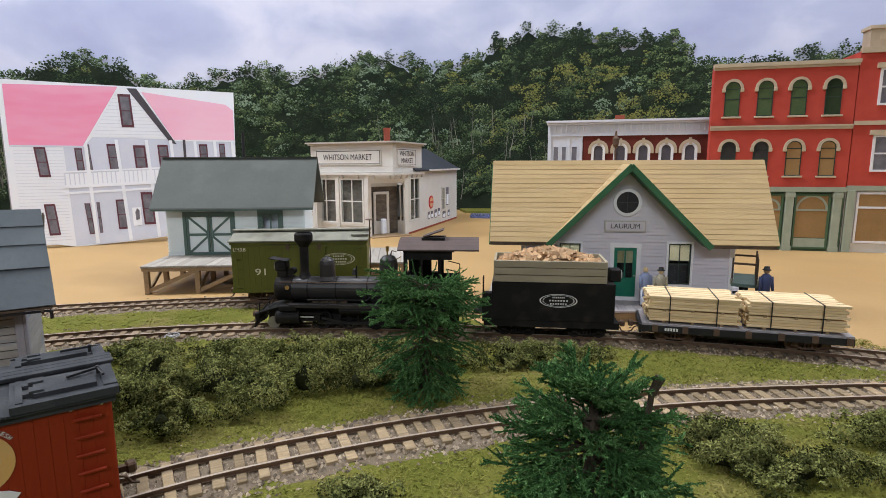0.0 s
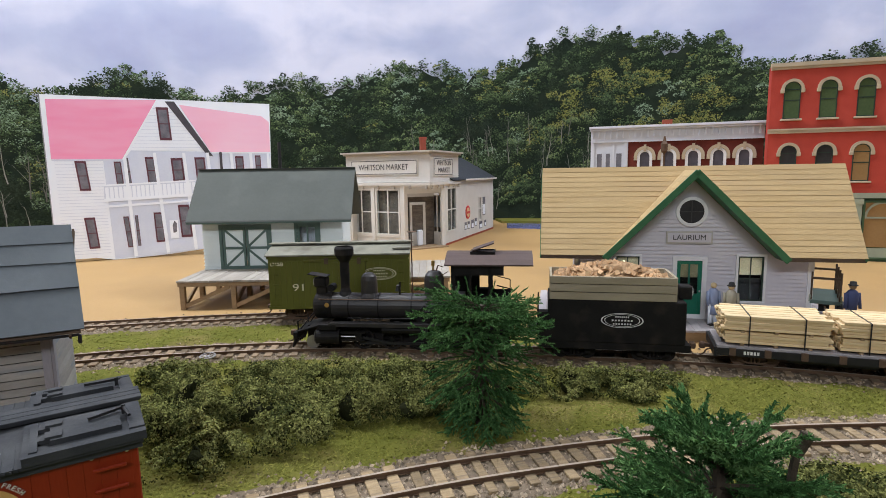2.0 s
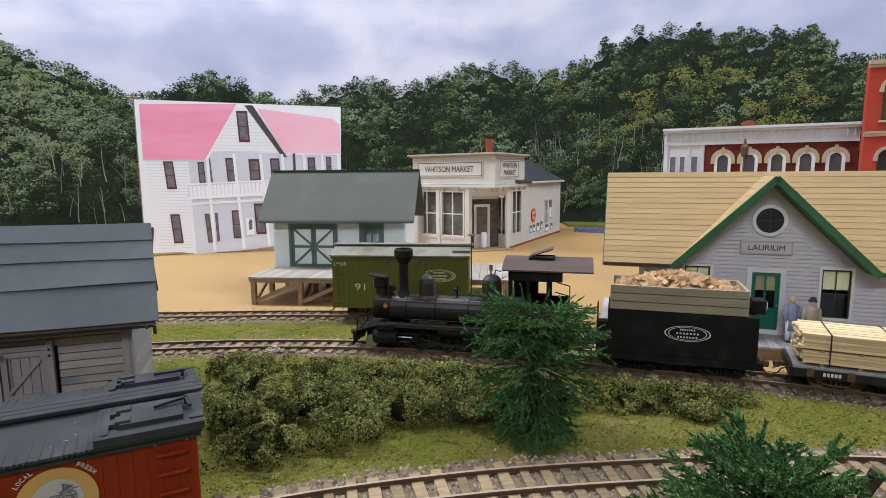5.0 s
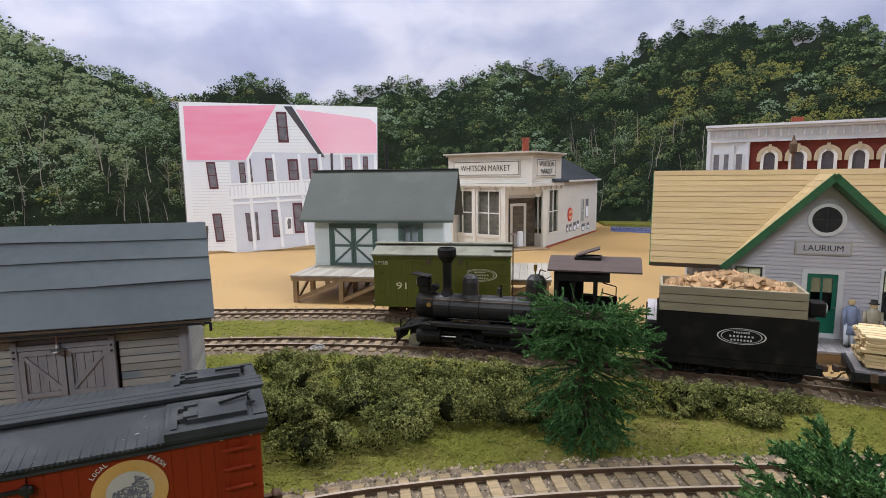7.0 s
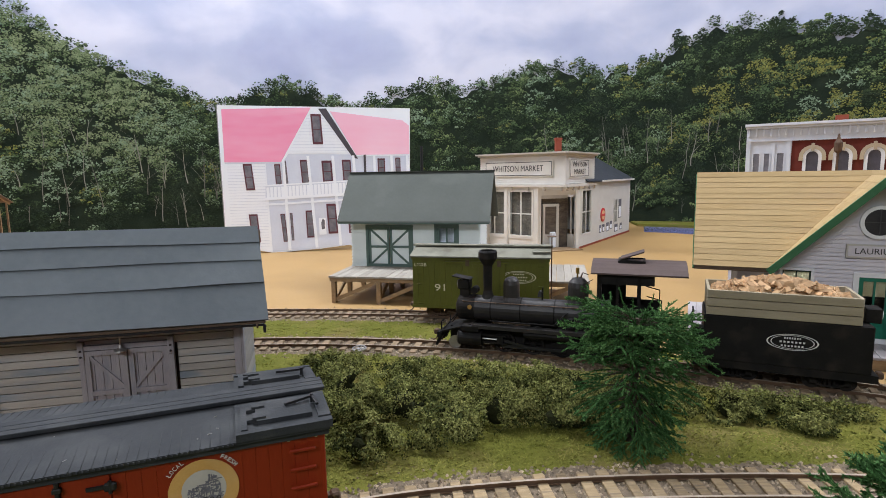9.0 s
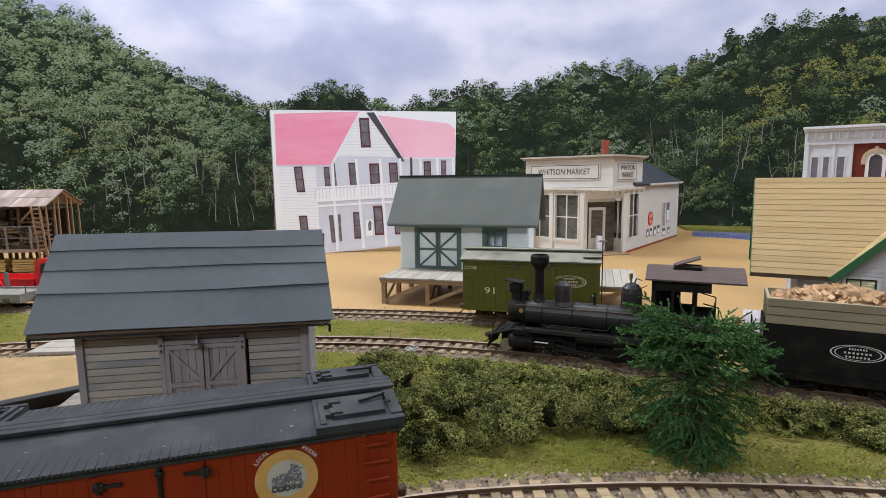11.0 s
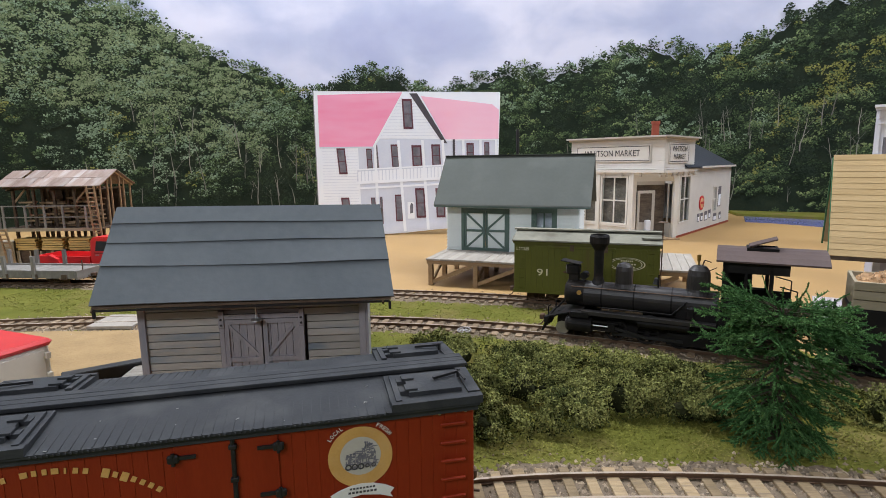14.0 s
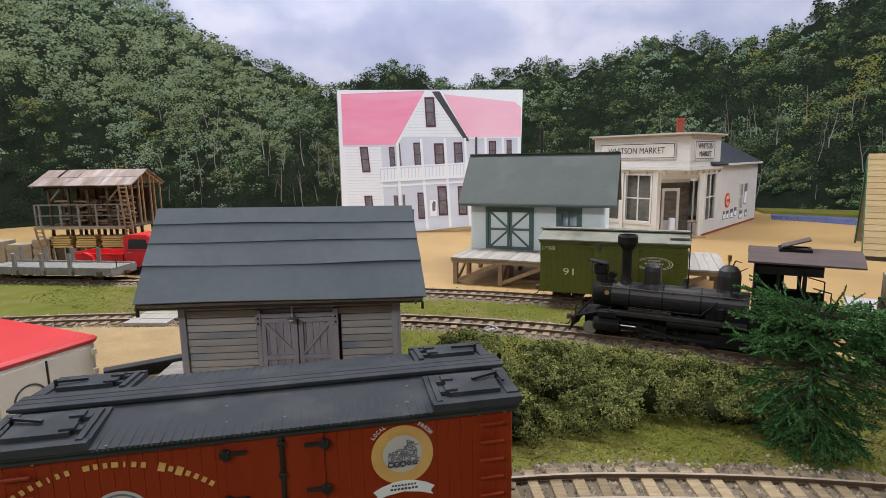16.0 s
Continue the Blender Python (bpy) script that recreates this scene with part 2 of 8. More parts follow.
M["grey_door"] = surface("weathered_lilac_grey_door", (0.21, 0.20, 0.215), (0.32, 0.30, 0.315), 0.6, 0.8, 0.3, stretch=(3, 2, 0.6), c=(0.17, 0.20, 0.25))
M["red_brick"] = surface("bright_red_brick_paint", (0.42, 0.048, 0.032), (0.52, 0.075, 0.05), 0.7, 0.8, 0.35, fine=14)
M["dark_brick"] = surface("dark_red_brick", (0.105, 0.017, 0.011), (0.165, 0.032, 0.022), 1.1, 0.8, 0.4, fine=12)
M["stone_trim"] = surface("tan_stone_trim", (0.42, 0.34, 0.235), (0.53, 0.44, 0.315), 0.8, 0.7, 0.2)
M["stone_green"] = surface("grey_green_shopfront_paint", (0.26, 0.30, 0.225), (0.36, 0.39, 0.30), 0.8, 0.65, 0.15)
M["deep_green"] = surface("deep_green_paint", (0.05, 0.10, 0.05), (0.08, 0.14, 0.075), 0.8, 0.6, 0.1)
M["blue_white"] = surface("bluish_white_paint", (0.56, 0.59, 0.66), (0.68, 0.70, 0.76), 0.8, 0.6, 0.1)
M["kraft"] = surface("brown_paper", (0.25, 0.145, 0.055), (0.35, 0.21, 0.085), 0.4, 0.7, 0.1)
M["blind"] = surface("cream_blind", (0.72, 0.62, 0.38), (0.80, 0.70, 0.46), 1.0, 0.8, 0.05)
M["cream"] = surface("cream_white_paint", (0.60, 0.575, 0.53), (0.70, 0.675, 0.63), 0.5, 0.6, 0.1)
# cream with shade mixed in for cornice, brackets and recess; plain colour elsewhere
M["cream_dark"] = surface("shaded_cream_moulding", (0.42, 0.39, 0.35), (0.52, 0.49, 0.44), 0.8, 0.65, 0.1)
# unlit insides painted dark; the second also serves black shoes, hats and glass
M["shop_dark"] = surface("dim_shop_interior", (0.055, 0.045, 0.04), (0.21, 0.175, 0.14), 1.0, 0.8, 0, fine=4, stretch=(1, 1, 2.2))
M["shade_black"] = surface("shade_black_fill", (0.02, 0.02, 0.022), (0.05, 0.048, 0.048), 1.0, 0.8, 0)
M["ink"] = surface("dark_ink", (0.045, 0.042, 0.045), (0.07, 0.066, 0.066), 2, 0.7, 0)
M["pale_ink"] = surface("cream_lettering_paint", (0.68, 0.62, 0.44), (0.78, 0.72, 0.54), 2, 0.6, 0)
M["white_ink"] = surface("white_lettering_paint", (0.66, 0.65, 0.62), (0.78, 0.77, 0.74), 2, 0.6, 0)
M["gold_ink"] = surface("gold_lettering_paint", (0.50, 0.27, 0.075), (0.66, 0.39, 0.125), 1.3, 0.55, 0, c=(0.58, 0.36, 0.15))
M["pink"] = surface("pink_print", (0.93, 0.22, 0.40), (0.95, 0.50, 0.68), 0.09, 0.5, 0.03, fine=6, stretch=(0.3, 1, 1.6), c=(0.96, 0.66, 0.80), spec=0.1)
M["pink_pale"] = surface("pale_pink_print", (0.95, 0.44, 0.61), (0.96, 0.62, 0.76), 0.07, 0.5, 0.03, fine=6, stretch=(0.4, 1, 1.4), c=(0.97, 0.74, 0.85), spec=0.1)
M["print_white"] = surface("white_print_board", (0.85, 0.895, 0.985), (0.91, 0.94, 0.995), 0.2, 0.45, 0.03, fine=8)
M["print_grey"] = surface("pale_grey_print", (0.60, 0.645, 0.77), (0.72, 0.76, 0.87), 0.3, 0.5, 0.03)
M["print_dark"] = surface("maroon_print", (0.085, 0.028, 0.04), (0.16, 0.055, 0.075), 1.2, 0.5, 0.02)
M["print_glass"] = surface("grey_window_print", (0.07, 0.07, 0.085), (0.25, 0.24, 0.28), 0.9, 0.5, 0.02)
M["print_charcoal"] = surface("charcoal_print", (0.055, 0.05, 0.06), (0.10, 0.09, 0.11), 1.2, 0.5, 0.02)
M["board_grey"] = surface("grey_board_edge", (0.21, 0.22, 0.24), (0.30, 0.31, 0.33), 0.6, 0.7, 0.05)
M["brick_red"] = surface("chimney_brick", (0.26, 0.055, 0.03), (0.38, 0.095, 0.055), 1.5, 0.8, 0.3)
M["slate"] = surface("dark_slate_roof", (0.022, 0.025, 0.032), (0.045, 0.05, 0.058), 0.8, 0.6, 0.2)
M["lumber"] = surface("fresh_pale_lumber", (0.62, 0.44, 0.225), (0.80, 0.63, 0.385), 0.7, 0.7, 0.15, stretch=(0.4, 3, 3), per_object=0.12)
M["lumber_yellow"] = surface("yellow_lumber", (0.52, 0.34, 0.10), (0.66, 0.47, 0.19), 0.7, 0.7, 0.15, stretch=(0.4, 3, 3), per_object=0.12)
M["split_wood"] = surface("split_firewood", (0.36, 0.20, 0.095), (0.66, 0.45, 0.26), 1.2, 0.85, 0.25, per_object=0.3, stretch=(1, 3, 3))
M["slab_board"] = surface("grey_tender_board", (0.27, 0.225, 0.15), (0.38, 0.325, 0.23), 0.7, 0.8, 0.25, stretch=(0.5, 3, 3))
M["truck_red"] = surface("truck_red_paint", (0.58, 0.018, 0.022), (0.68, 0.035, 0.035), 0.4, 0.32, 0.02, spec=0.5)
M["truck_white"] = surface("van_cream_paint", (0.60, 0.55, 0.46), (0.68, 0.63, 0.54), 0.5, 0.4, 0.03)
M["rubber"] = surface("tyre_rubber", (0.02, 0.02, 0.02), (0.035, 0.034, 0.033), 2, 0.85, 0.1)
M["rusty_tin"] = surface("rusty_tin_roof", (0.19, 0.125, 0.095), (0.33, 0.25, 0.21), 0.5, 0.75, 0.25, stretch=(3, 0.8, 1), per_object=0.22, c=(0.36, 0.31, 0.28))
M["pond"] = surface("blue_painted_water", (0.10, 0.11, 0.26), (0.17, 0.18, 0.36), 0.2, 0.2, 0.05, spec=0.5)
M["bark"] = surface("dark_bark", (0.035, 0.028, 0.018), (0.08, 0.06, 0.04), 2, 0.9, 0.4)
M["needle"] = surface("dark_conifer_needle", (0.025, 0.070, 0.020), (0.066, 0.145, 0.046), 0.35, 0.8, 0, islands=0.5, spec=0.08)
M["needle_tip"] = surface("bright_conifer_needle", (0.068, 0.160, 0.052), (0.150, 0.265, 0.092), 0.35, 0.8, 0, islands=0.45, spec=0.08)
# bush light and shade as colour: shaded crumbs, lit tops, dark gaps
M["bush_leaf"] = surface("shaded_olive_bush_leaf", (0.022, 0.030, 0.009), (0.075, 0.086, 0.028), 0.6, 0.95, 0, islands=0.6, spec=0.05)
M["bush_lit_top"] = surface("lit_bush_leaf", (0.108, 0.124, 0.034), (0.25, 0.245, 0.086), 0.6, 0.95, 0, islands=0.55, spec=0.05)
M["bush_core"] = surface("shaded_bush_core", (0.010, 0.012, 0.005), (0.026, 0.028, 0.011), 1.2, 0.95, 0.5, spec=0.05)
M["roof_speck"] = surface("pale_dust_speck", (0.22, 0.21, 0.20), (0.36, 0.35, 0.33), 2, 0.9, 0)
M["figure_blue"] = surface("blue_figure_paint", (0.22, 0.27, 0.42), (0.30, 0.35, 0.50), 1.5, 0.7, 0.1)
M["figure_khaki"] = surface("khaki_figure_paint", (0.30, 0.27, 0.19), (0.42, 0.38, 0.29), 1.5, 0.7, 0.1)
M["figure_navy"] = surface("navy_figure_paint", (0.03, 0.04, 0.10), (0.055, 0.07, 0.15), 1.5, 0.7, 0.1)
M["plaster"] = surface("room_wall_paint", (0.34, 0.33, 0.32), (0.40, 0.39, 0.38), 0.03, 0.8, 0.05)
M["ceiling"] = surface("ceiling_paint", (0.74, 0.74, 0.72), (0.80, 0.80, 0.78), 0.03, 0.85, 0.05)
M["carpet"] = surface("room_floor", (0.12, 0.115, 0.11), (0.18, 0.17, 0.16), 0.05, 0.9, 0.2)

glass = bpy.data.materials.new("window_glass")
glass.use_nodes = True
_b = glass.node_tree.nodes["Principled BSDF"]
_b.inputs["Base Color"].default_value = (0.8, 0.85, 0.85, 1)
_b.inputs["Roughness"].default_value = 0.03
_b.inputs["Transmission Weight"].default_value = 1.0
_b.inputs["IOR"].default_value = 1.1
M["glass"] = glass

# ---- the room and the backdrop ----
def room():
    w, d, h, fl, t = 2.6, 2.6, 1.45, -1.05, 0.06
    for name, b in (("wall_north", (-w, w, d, d + t, fl, h)), ("wall_south", (-w, w, -d - t, -d, fl, h)),
                    ("wall_east", (w, w + t, -d, d, fl, h)), ("wall_west", (-w - t, -w, -d, d, fl, h))):
        solid(name, boxed(*[v / U for v in b]), M["plaster"], "plain painted wall of the layout room", "wall", "structure")
    solid("ceiling", boxed(*[v / U for v in (-w - t, w + t, -d - t, d + t, h, h + t)]), M["ceiling"], "plain white painted room ceiling", "ceiling", "structure")
    solid("floor", boxed(*[v / U for v in (-w - t, w + t, -d - t, d + t, fl - t, fl)]), M["carpet"], "dark grey carpeted room floor", "floor", "structure")


room()

CX, CY, RAD, EYE_Z = -3.0, 6.0, 132.0, 11.5  # the backdrop bends round this point


def on_backdrop(az, z, near=0.0):
    a = math.radians(az)
    return (CX + (RAD - near) * math.sin(a), CY + (RAD - near) * math.cos(a), z)


def sky_material():
    mat = bpy.data.materials.new("printed_sky")
    mat.use_nodes = True
    nt = mat.node_tree
    N, L = nt.nodes.new, nt.links.new
    bsdf = nt.nodes["Principled BSDF"]
    co, mp = N("ShaderNodeTexCoord"), N("ShaderNodeMapping")
    mp.inputs["Scale"].default_value = (1 / U, 1 / U, 1.7 / U)
    L(co.outputs["Object"], mp.inputs[0])
    big, puff = N("ShaderNodeTexNoise"), N("ShaderNodeTexNoise")
    big.inputs["Scale"].default_value, big.inputs["Detail"].default_value, big.inputs["Roughness"].default_value = 0.02, 3, 0.42
    puff.inputs["Scale"].default_value, puff.inputs["Detail"].default_value, puff.inputs["Roughness"].default_value = 0.055, 5, 0.48
    for n in (big, puff):
        L(mp.outputs[0], n.inputs["Vector"])
        n.inputs["Distortion"].default_value = 0.25
    add = N("ShaderNodeMath")
    add.operation = "MULTIPLY_ADD"
    L(puff.outputs["Fac"], add.inputs[0])
    add.inputs[1].default_value = 0.75
    L(big.outputs["Fac"], add.inputs[2])
    ramp = N("ShaderNodeValToRGB")
    e = ramp.color_ramp.elements
    e[0].position, e[0].color = 0.58, (0.31, 0.33, 0.50, 1)
    e[1].position, e[1].color = 1.15, (0.60, 0.60, 0.70, 1)
    mid = ramp.color_ramp.elements.new(0.83)
    mid.color = (0.42, 0.45, 0.59, 1)
    L(add.outputs[0], ramp.inputs[0])
    L(ramp.outputs[0], bsdf.inputs["Base Color"])
    bsdf.inputs["Roughness"].default_value = 0.5
    bsdf.inputs["Specular IOR Level"].default_value = 0.2
    return mat


M["sky"] = sky_material()


def sky_panel(az0, az1, near, label):
    bm = bmesh.new()
    n = int(abs(az1 - az0) / 2) + 1
    cols = []
    for i in range(n + 1):
        az = az0 + (az1 - az0) * i / n
        cols.append([bm.verts.new(on_backdrop(az, z, k)) for z, k in ((-1, near), (92, near), (92, near - 0.5), (-1, near - 0.5))])
    for a, b in zip(cols, cols[1:]):
        for j in range(4):
            bm.faces.new((a[j], b[j], b[(j + 1) % 4], a[(j + 1) % 4]))
    bm.faces.new(cols[0][::-1])
    bm.faces.new(cols[-1])
    bmesh.ops.recalc_face_normals(bm, faces=bm.faces)
    solid("backdrop", bm, M["sky"], label, "backdrop", "structure", smooth=False)


sky_panel(-36.0, 112.0, 0.0, "curved backdrop panel printed with a cloudy lavender sky")
sky_panel(-112.0, -35.97, 0.03, "second backdrop panel printed with a cloudy sky")

SKYLINE = [(-112, 14), (-75, 15.5), (-62, 15), (-56, 13.8), (-52, 12.8), (-48.4, 11), (-45, 9.5), (-42, 8.6), (-39, 7.2), (-36.9, 7.0), (-34.6, 8.4),
           (-31.3, 9.2), (-27.9, 7.6), (-26, 6.8), (-23.4, 6.9), (-19.4, 8.8), (-14.4, 8.4), (-11.7, 9.2), (-9, 10), (-4.9, 10.2), (0, 9.7), (3, 10.1),
           (6, 11.5), (9, 12.7), (14, 12.3), (18.2, 11.2), (21.6, 11.5), (23.3, 10.6), (24.5, 9.0), (27, 8.6), (40, 9), (112, 10)]


def skyline(az):
    for (a, e), (b, f) in zip(SKYLINE, SKYLINE[1:]):
        if az <= b:
            k = (az - a) / (b - a)
            e = e + (f - e) * k
            break
    return EYE_Z + RAD * math.tan(math.radians(e + 0.25 * math.sin(az * 2.3) + 0.2 * math.sin(az * 5.1 + 1)))


def leaf_print(name, a, b, islands):
    return surface(name, a, b, 0.3, 0.7, 0, islands=islands, spec=0.04)


M["print_shadow"] = leaf_print("deep_forest_print", (0.010, 0.016, 0.012), (0.030, 0.042, 0.026), 0.4)
M["print_leaf_a"] = leaf_print("dark_leaf_print", (0.013, 0.022, 0.013), (0.036, 0.053, 0.027), 0.5)
M["print_leaf_b"] = leaf_print("mid_leaf_print", (0.040, 0.066, 0.031), (0.084, 0.118, 0.054), 0.45)
M["print_leaf_c"] = leaf_print("light_leaf_print", (0.10, 0.14, 0.058), (0.19, 0.235, 0.105), 0.4)
M["print_leaf_d"] = leaf_print("yellow_leaf_print", (0.12, 0.13, 0.035), (0.20, 0.20, 0.065), 0.4)
M["print_leaf_e"] = leaf_print("grey_leaf_print", (0.105, 0.155, 0.098), (0.195, 0.255, 0.17), 0.4)
M["print_leaf_far"] = leaf_print("faded_far_leaf_print", (0.115, 0.150, 0.080), (0.195, 0.235, 0.13), 0.35)
M["print_trunk"] = leaf_print("pale_trunk_print", (0.11, 0.105, 0.09), (0.24, 0.23, 0.20), 0.4)


def forest():
    """The printed wood: a dark ground tone, trunks, and some tens of thousands of leaf marks in crowns and clumps."""
    rng = random.Random(11)
    bm = bmesh.new()
    prev = None
    az = -112.0
    while az <= 112:
        top = skyline(az) - 1.3 - rng.random() * 0.9
        col = (bm.verts.new(on_backdrop(az, -0.5, 0.40)), bm.verts.new(on_backdrop(az, top, 0.40)))
        if prev:
            bm.faces.new((prev[0], col[0], col[1], prev[1]))
        prev = col
        az += 0.5
    solid("backdrop_wood", bm, M["print_shadow"], "dark shaded depth of the printed wood", "backdrop", "structure")
    verts, faces, mats = [], [], []

    def mark(az, z, size, near, mat):
        a = rng.random() * 6.28
        n = 5
        base = len(verts)
        k = math.degrees(1 / RAD)
        for i in range(n):
            r = size * (0.45 + 0.75 * rng.random())
            verts.append(on_backdrop(az + k * r * math.cos(a + i * 6.28 / n), z + 0.8 * r * math.sin(a + i * 6.28 / n), near))
        faces.append(tuple(range(base, base + n)))
        mats.append(mat)

    k = math.degrees(1 / RAD)
    row = 0
    for depth in (0.0, 3.0, 7.0, 11.5, 16.5, 22.0, 28.0, 34.0):
        az = -72.0 + rng.random() * 2
        while az < 50:
            rad = rng.choice((rng.uniform(1.6, 2.8), rng.uniform(2.6, 5.2))) * (0.8 if row == 0 else 1.0 + 0.03 * row)
            z0 = skyline(az) - depth * (0.75 + 0.25 * skyline(az) / 38) - rad * rng.uniform(0.5, 1.3)
            if z0 < 0.5:
                az += rad * 1.3 * k
                continue
            tone = rng.random()
            far = az < -43 and depth < 19
            if far:
                pal = (2, 7, 7) if rng.random() < 0.6 else (2, 5, 7)
            elif 5 < depth < 20 and (8 < az < 24) and rng.random() < 0.32:
                pal = (2, 4, 4)
            elif az < -36 and rng.random() < 0.5:
                pal = (0, 1, 5) if depth > 16 else (1, 2, 5)
            elif tone < 0.22:
                pal = (0, 1, 1)
            elif tone < 0.46:
                pal = (0, 1, 2)
            elif z0 < 9 and tone < 0.8:
                pal = (0, 2, 3)
            elif tone < 0.78:
                pal = (1, 2, 3)
            elif tone < 0.9:
                pal = (1, 5, 5)
            else:
                pal = (1, 2, 4)
            tide = noise.noise(Vector((az * 0.16, z0 * 0.14, 3.0)))
            if tide < -0.16 and not far and pal[2] != 4:
                pal = (0, 0, 1)
            elif tide > 0.22 and not far and pal[2] != 4:
                pal = (1, 2, 5) if az < 5 else (1, 2, 3)
            near = 0.5 + 0.04 * row
            clumps = rng.randint(6, 10) + int(rad * 1.4)
            for _ in range(clumps):
                t, q = rng.random() * 6.28, math.sqrt(rng.random())
                ca, cz = az + k * rad * q * math.cos(t), z0 + rad * 1.25 * q * math.sin(t)
                cr = rad * rng.uniform(0.22, 0.45)
                lit = rng.random() < (0.85 if far else 0.45 + 0.8 * max(-0.3, min(0.4, tide)))
                for _ in range(int(22 + 24 * cr * cr)):
                    t2, q2 = rng.random() * 6.28, math.sqrt(rng.random()) * (1.25 if rng.random() < 0.15 else 1.0)
                    h = math.sin(t2) * q2
                    lead = h + 0.35 * rng.uniform(-1, 1) - 0.25 * math.cos(t2) * q2
                    mat = pal[2] if lead > 0.35 and lit else pal[1] if lead > -0.15 else pal[0] if rng.random() < 0.6 else 0
                    mark(ca + k * cr * q2 * math.cos(t2), cz + cr * 0.8 * h, rng.uniform(0.09, 0.21) * (1.5 if rng.random() < 0.3 else 1.0), near + rng.random() * 0.03, mat)
            az += rad * rng.uniform(0.95, 1.5) * k
        row += 1
    # loose leaves and thin treetops along the skyline
    az = -72.0
    while az < 50:
        top = skyline(az)
        if rng.random() < 0.24:
            h = rng.uniform(1.2, 2.8)
            for i in range(int(16 * h)):
                q = rng.random()
                mark(az + k * rng.gauss(0, 0.65 * (1.1 - q) + 0.2), top - 1.6 + h * q, rng.uniform(0.12, 0.26), 0.5, rng.choice((1, 1, 2)))
        else:
            for i in range(6):
                mark(az + k * rng.uniform(-1, 1), top - 0.5 + rng.gauss(0, 0.45), rng.uniform(0.12, 0.3), 0.5, rng.choice((1, 2, 2)))
        az += 0.55 * k * rng.uniform(0.6, 1.4)
    for _ in range(90):
        az = rng.choice((rng.uniform(-70, 46), rng.uniform(-54, -37), rng.uniform(-6, 14)))
        z = rng.uniform(0.02, 0.5) * skyline(az)
        stack = [(az, z, rng.uniform(-0.16, 0.16), rng.uniform(3, 8.5), rng.uniform(0.05, 0.12), 2)]
        while stack:
            a0, zz, lean, h, w, forks = stack.pop()
            base, dx = len(verts), 0.0
            for s in range(6):
                ww = w * (1 - 0.75 * s / 5)
                for sg in (-1, 1):
                    verts.append(on_backdrop(a0 + k * (dx + sg * ww), zz + h * s / 5, 0.86))
                if forks and s in (2, 3, 4) and rng.random() < 0.7:
                    stack.append((a0 + k * dx, zz + h * s / 5, lean + rng.choice((-1, 1)) * rng.uniform(0.35, 1.1), h * rng.uniform(0.2, 0.4), ww * 0.6, forks - 1))
                dx += lean * h / 5 + rng.gauss(0, 0.05) * h / 3
            for s in range(5):
                faces.append((base + 2 * s, base + 2 * s + 1, base + 2 * s + 3, base + 2 * s + 2))
                mats.append(6)
    me = bpy.data.meshes.new("forest_print")
    me.from_pydata([(x * U, y * U, z * U) for x, y, z in verts], [], faces)
    for key in ("print_shadow", "print_leaf_a", "print_leaf_b", "print_leaf_c", "print_leaf_d", "print_leaf_e", "print_trunk", "print_leaf_far"):
        me.materials.append(M[key])
    me.polygons.foreach_set("material_index", mats)
    tagged(new("forest_print", me), "printed wooded hillside with mixed green crowns and pale trunks", "backdrop", "", "stuff")


forest()


# ---- ground ----
def smooth_path(pts, step=0.4):
    """A Catmull-Rom path through plan points, in even steps: (x, y, heading)."""
    fine = []
    ext = [(2 * pts[0][0] - pts[1][0], 2 * pts[0][1] - pts[1][1]), *pts, (2 * pts[-1][0] - pts[-2][0], 2 * pts[-1][1] - pts[-2][1])]
    for p0, p1, p2, p3 in zip(ext, ext[1:], ext[2:], ext[3:]):
        for i in range(24):
            t = i / 24
            fine.append(tuple(0.5 * (2 * b + (c - a) * t + (2 * a - 5 * b + 4 * c - d) * t * t + (3 * b - a - 3 * c + d) * t ** 3) for a, b, c, d in zip(p0, p1, p2, p3)))
    fine.append(pts[-1])
    out, left = [], 0.0
    for a, b in zip(fine, fine[1:]):
        d = math.hypot(b[0] - a[0], b[1] - a[1])
        while left <= d and d > 0:
            q = left / d
            out.append((a[0] + (b[0] - a[0]) * q, a[1] + (b[1] - a[1]) * q, math.atan2(b[1] - a[1], b[0] - a[0])))
            left += step
        left -= d
    return out


MAIN = smooth_path([(-75, 9), (-62, 20), (-52, 26.5), (-44, 31.0), (-34, 35.4), (-25.3, 38.5), (-18.4, 40.1), (-10.8, 40.9), (-3, 40.6), (3, 39.8), (10, 38.9), (16, 37.7), (21, 36.2), (27, 33.9), (36, 29.5), (48, 21)])
SIDING = smooth_path([(-95, 23), (-80, 31), (-70, 35.2), (-57, 39.4), (-42, 43.2), (-30.3, 45.9), (-22, 47.7), (-14, 48.7), (-6.5, 49.3), (-2.5, 49.4)])
FORE = smooth_path([(-34, 1), (-26, 9.6), (-19, 15.8), (-13.5, 20.5), (-10.2, 22.8), (-6.8, 24.5), (-2.5, 26.2), (2.4, 27.7), (6.5, 28.7), (11, 29.5), (17, 30.0), (22, 30.2), (32, 29.7), (46, 26)])


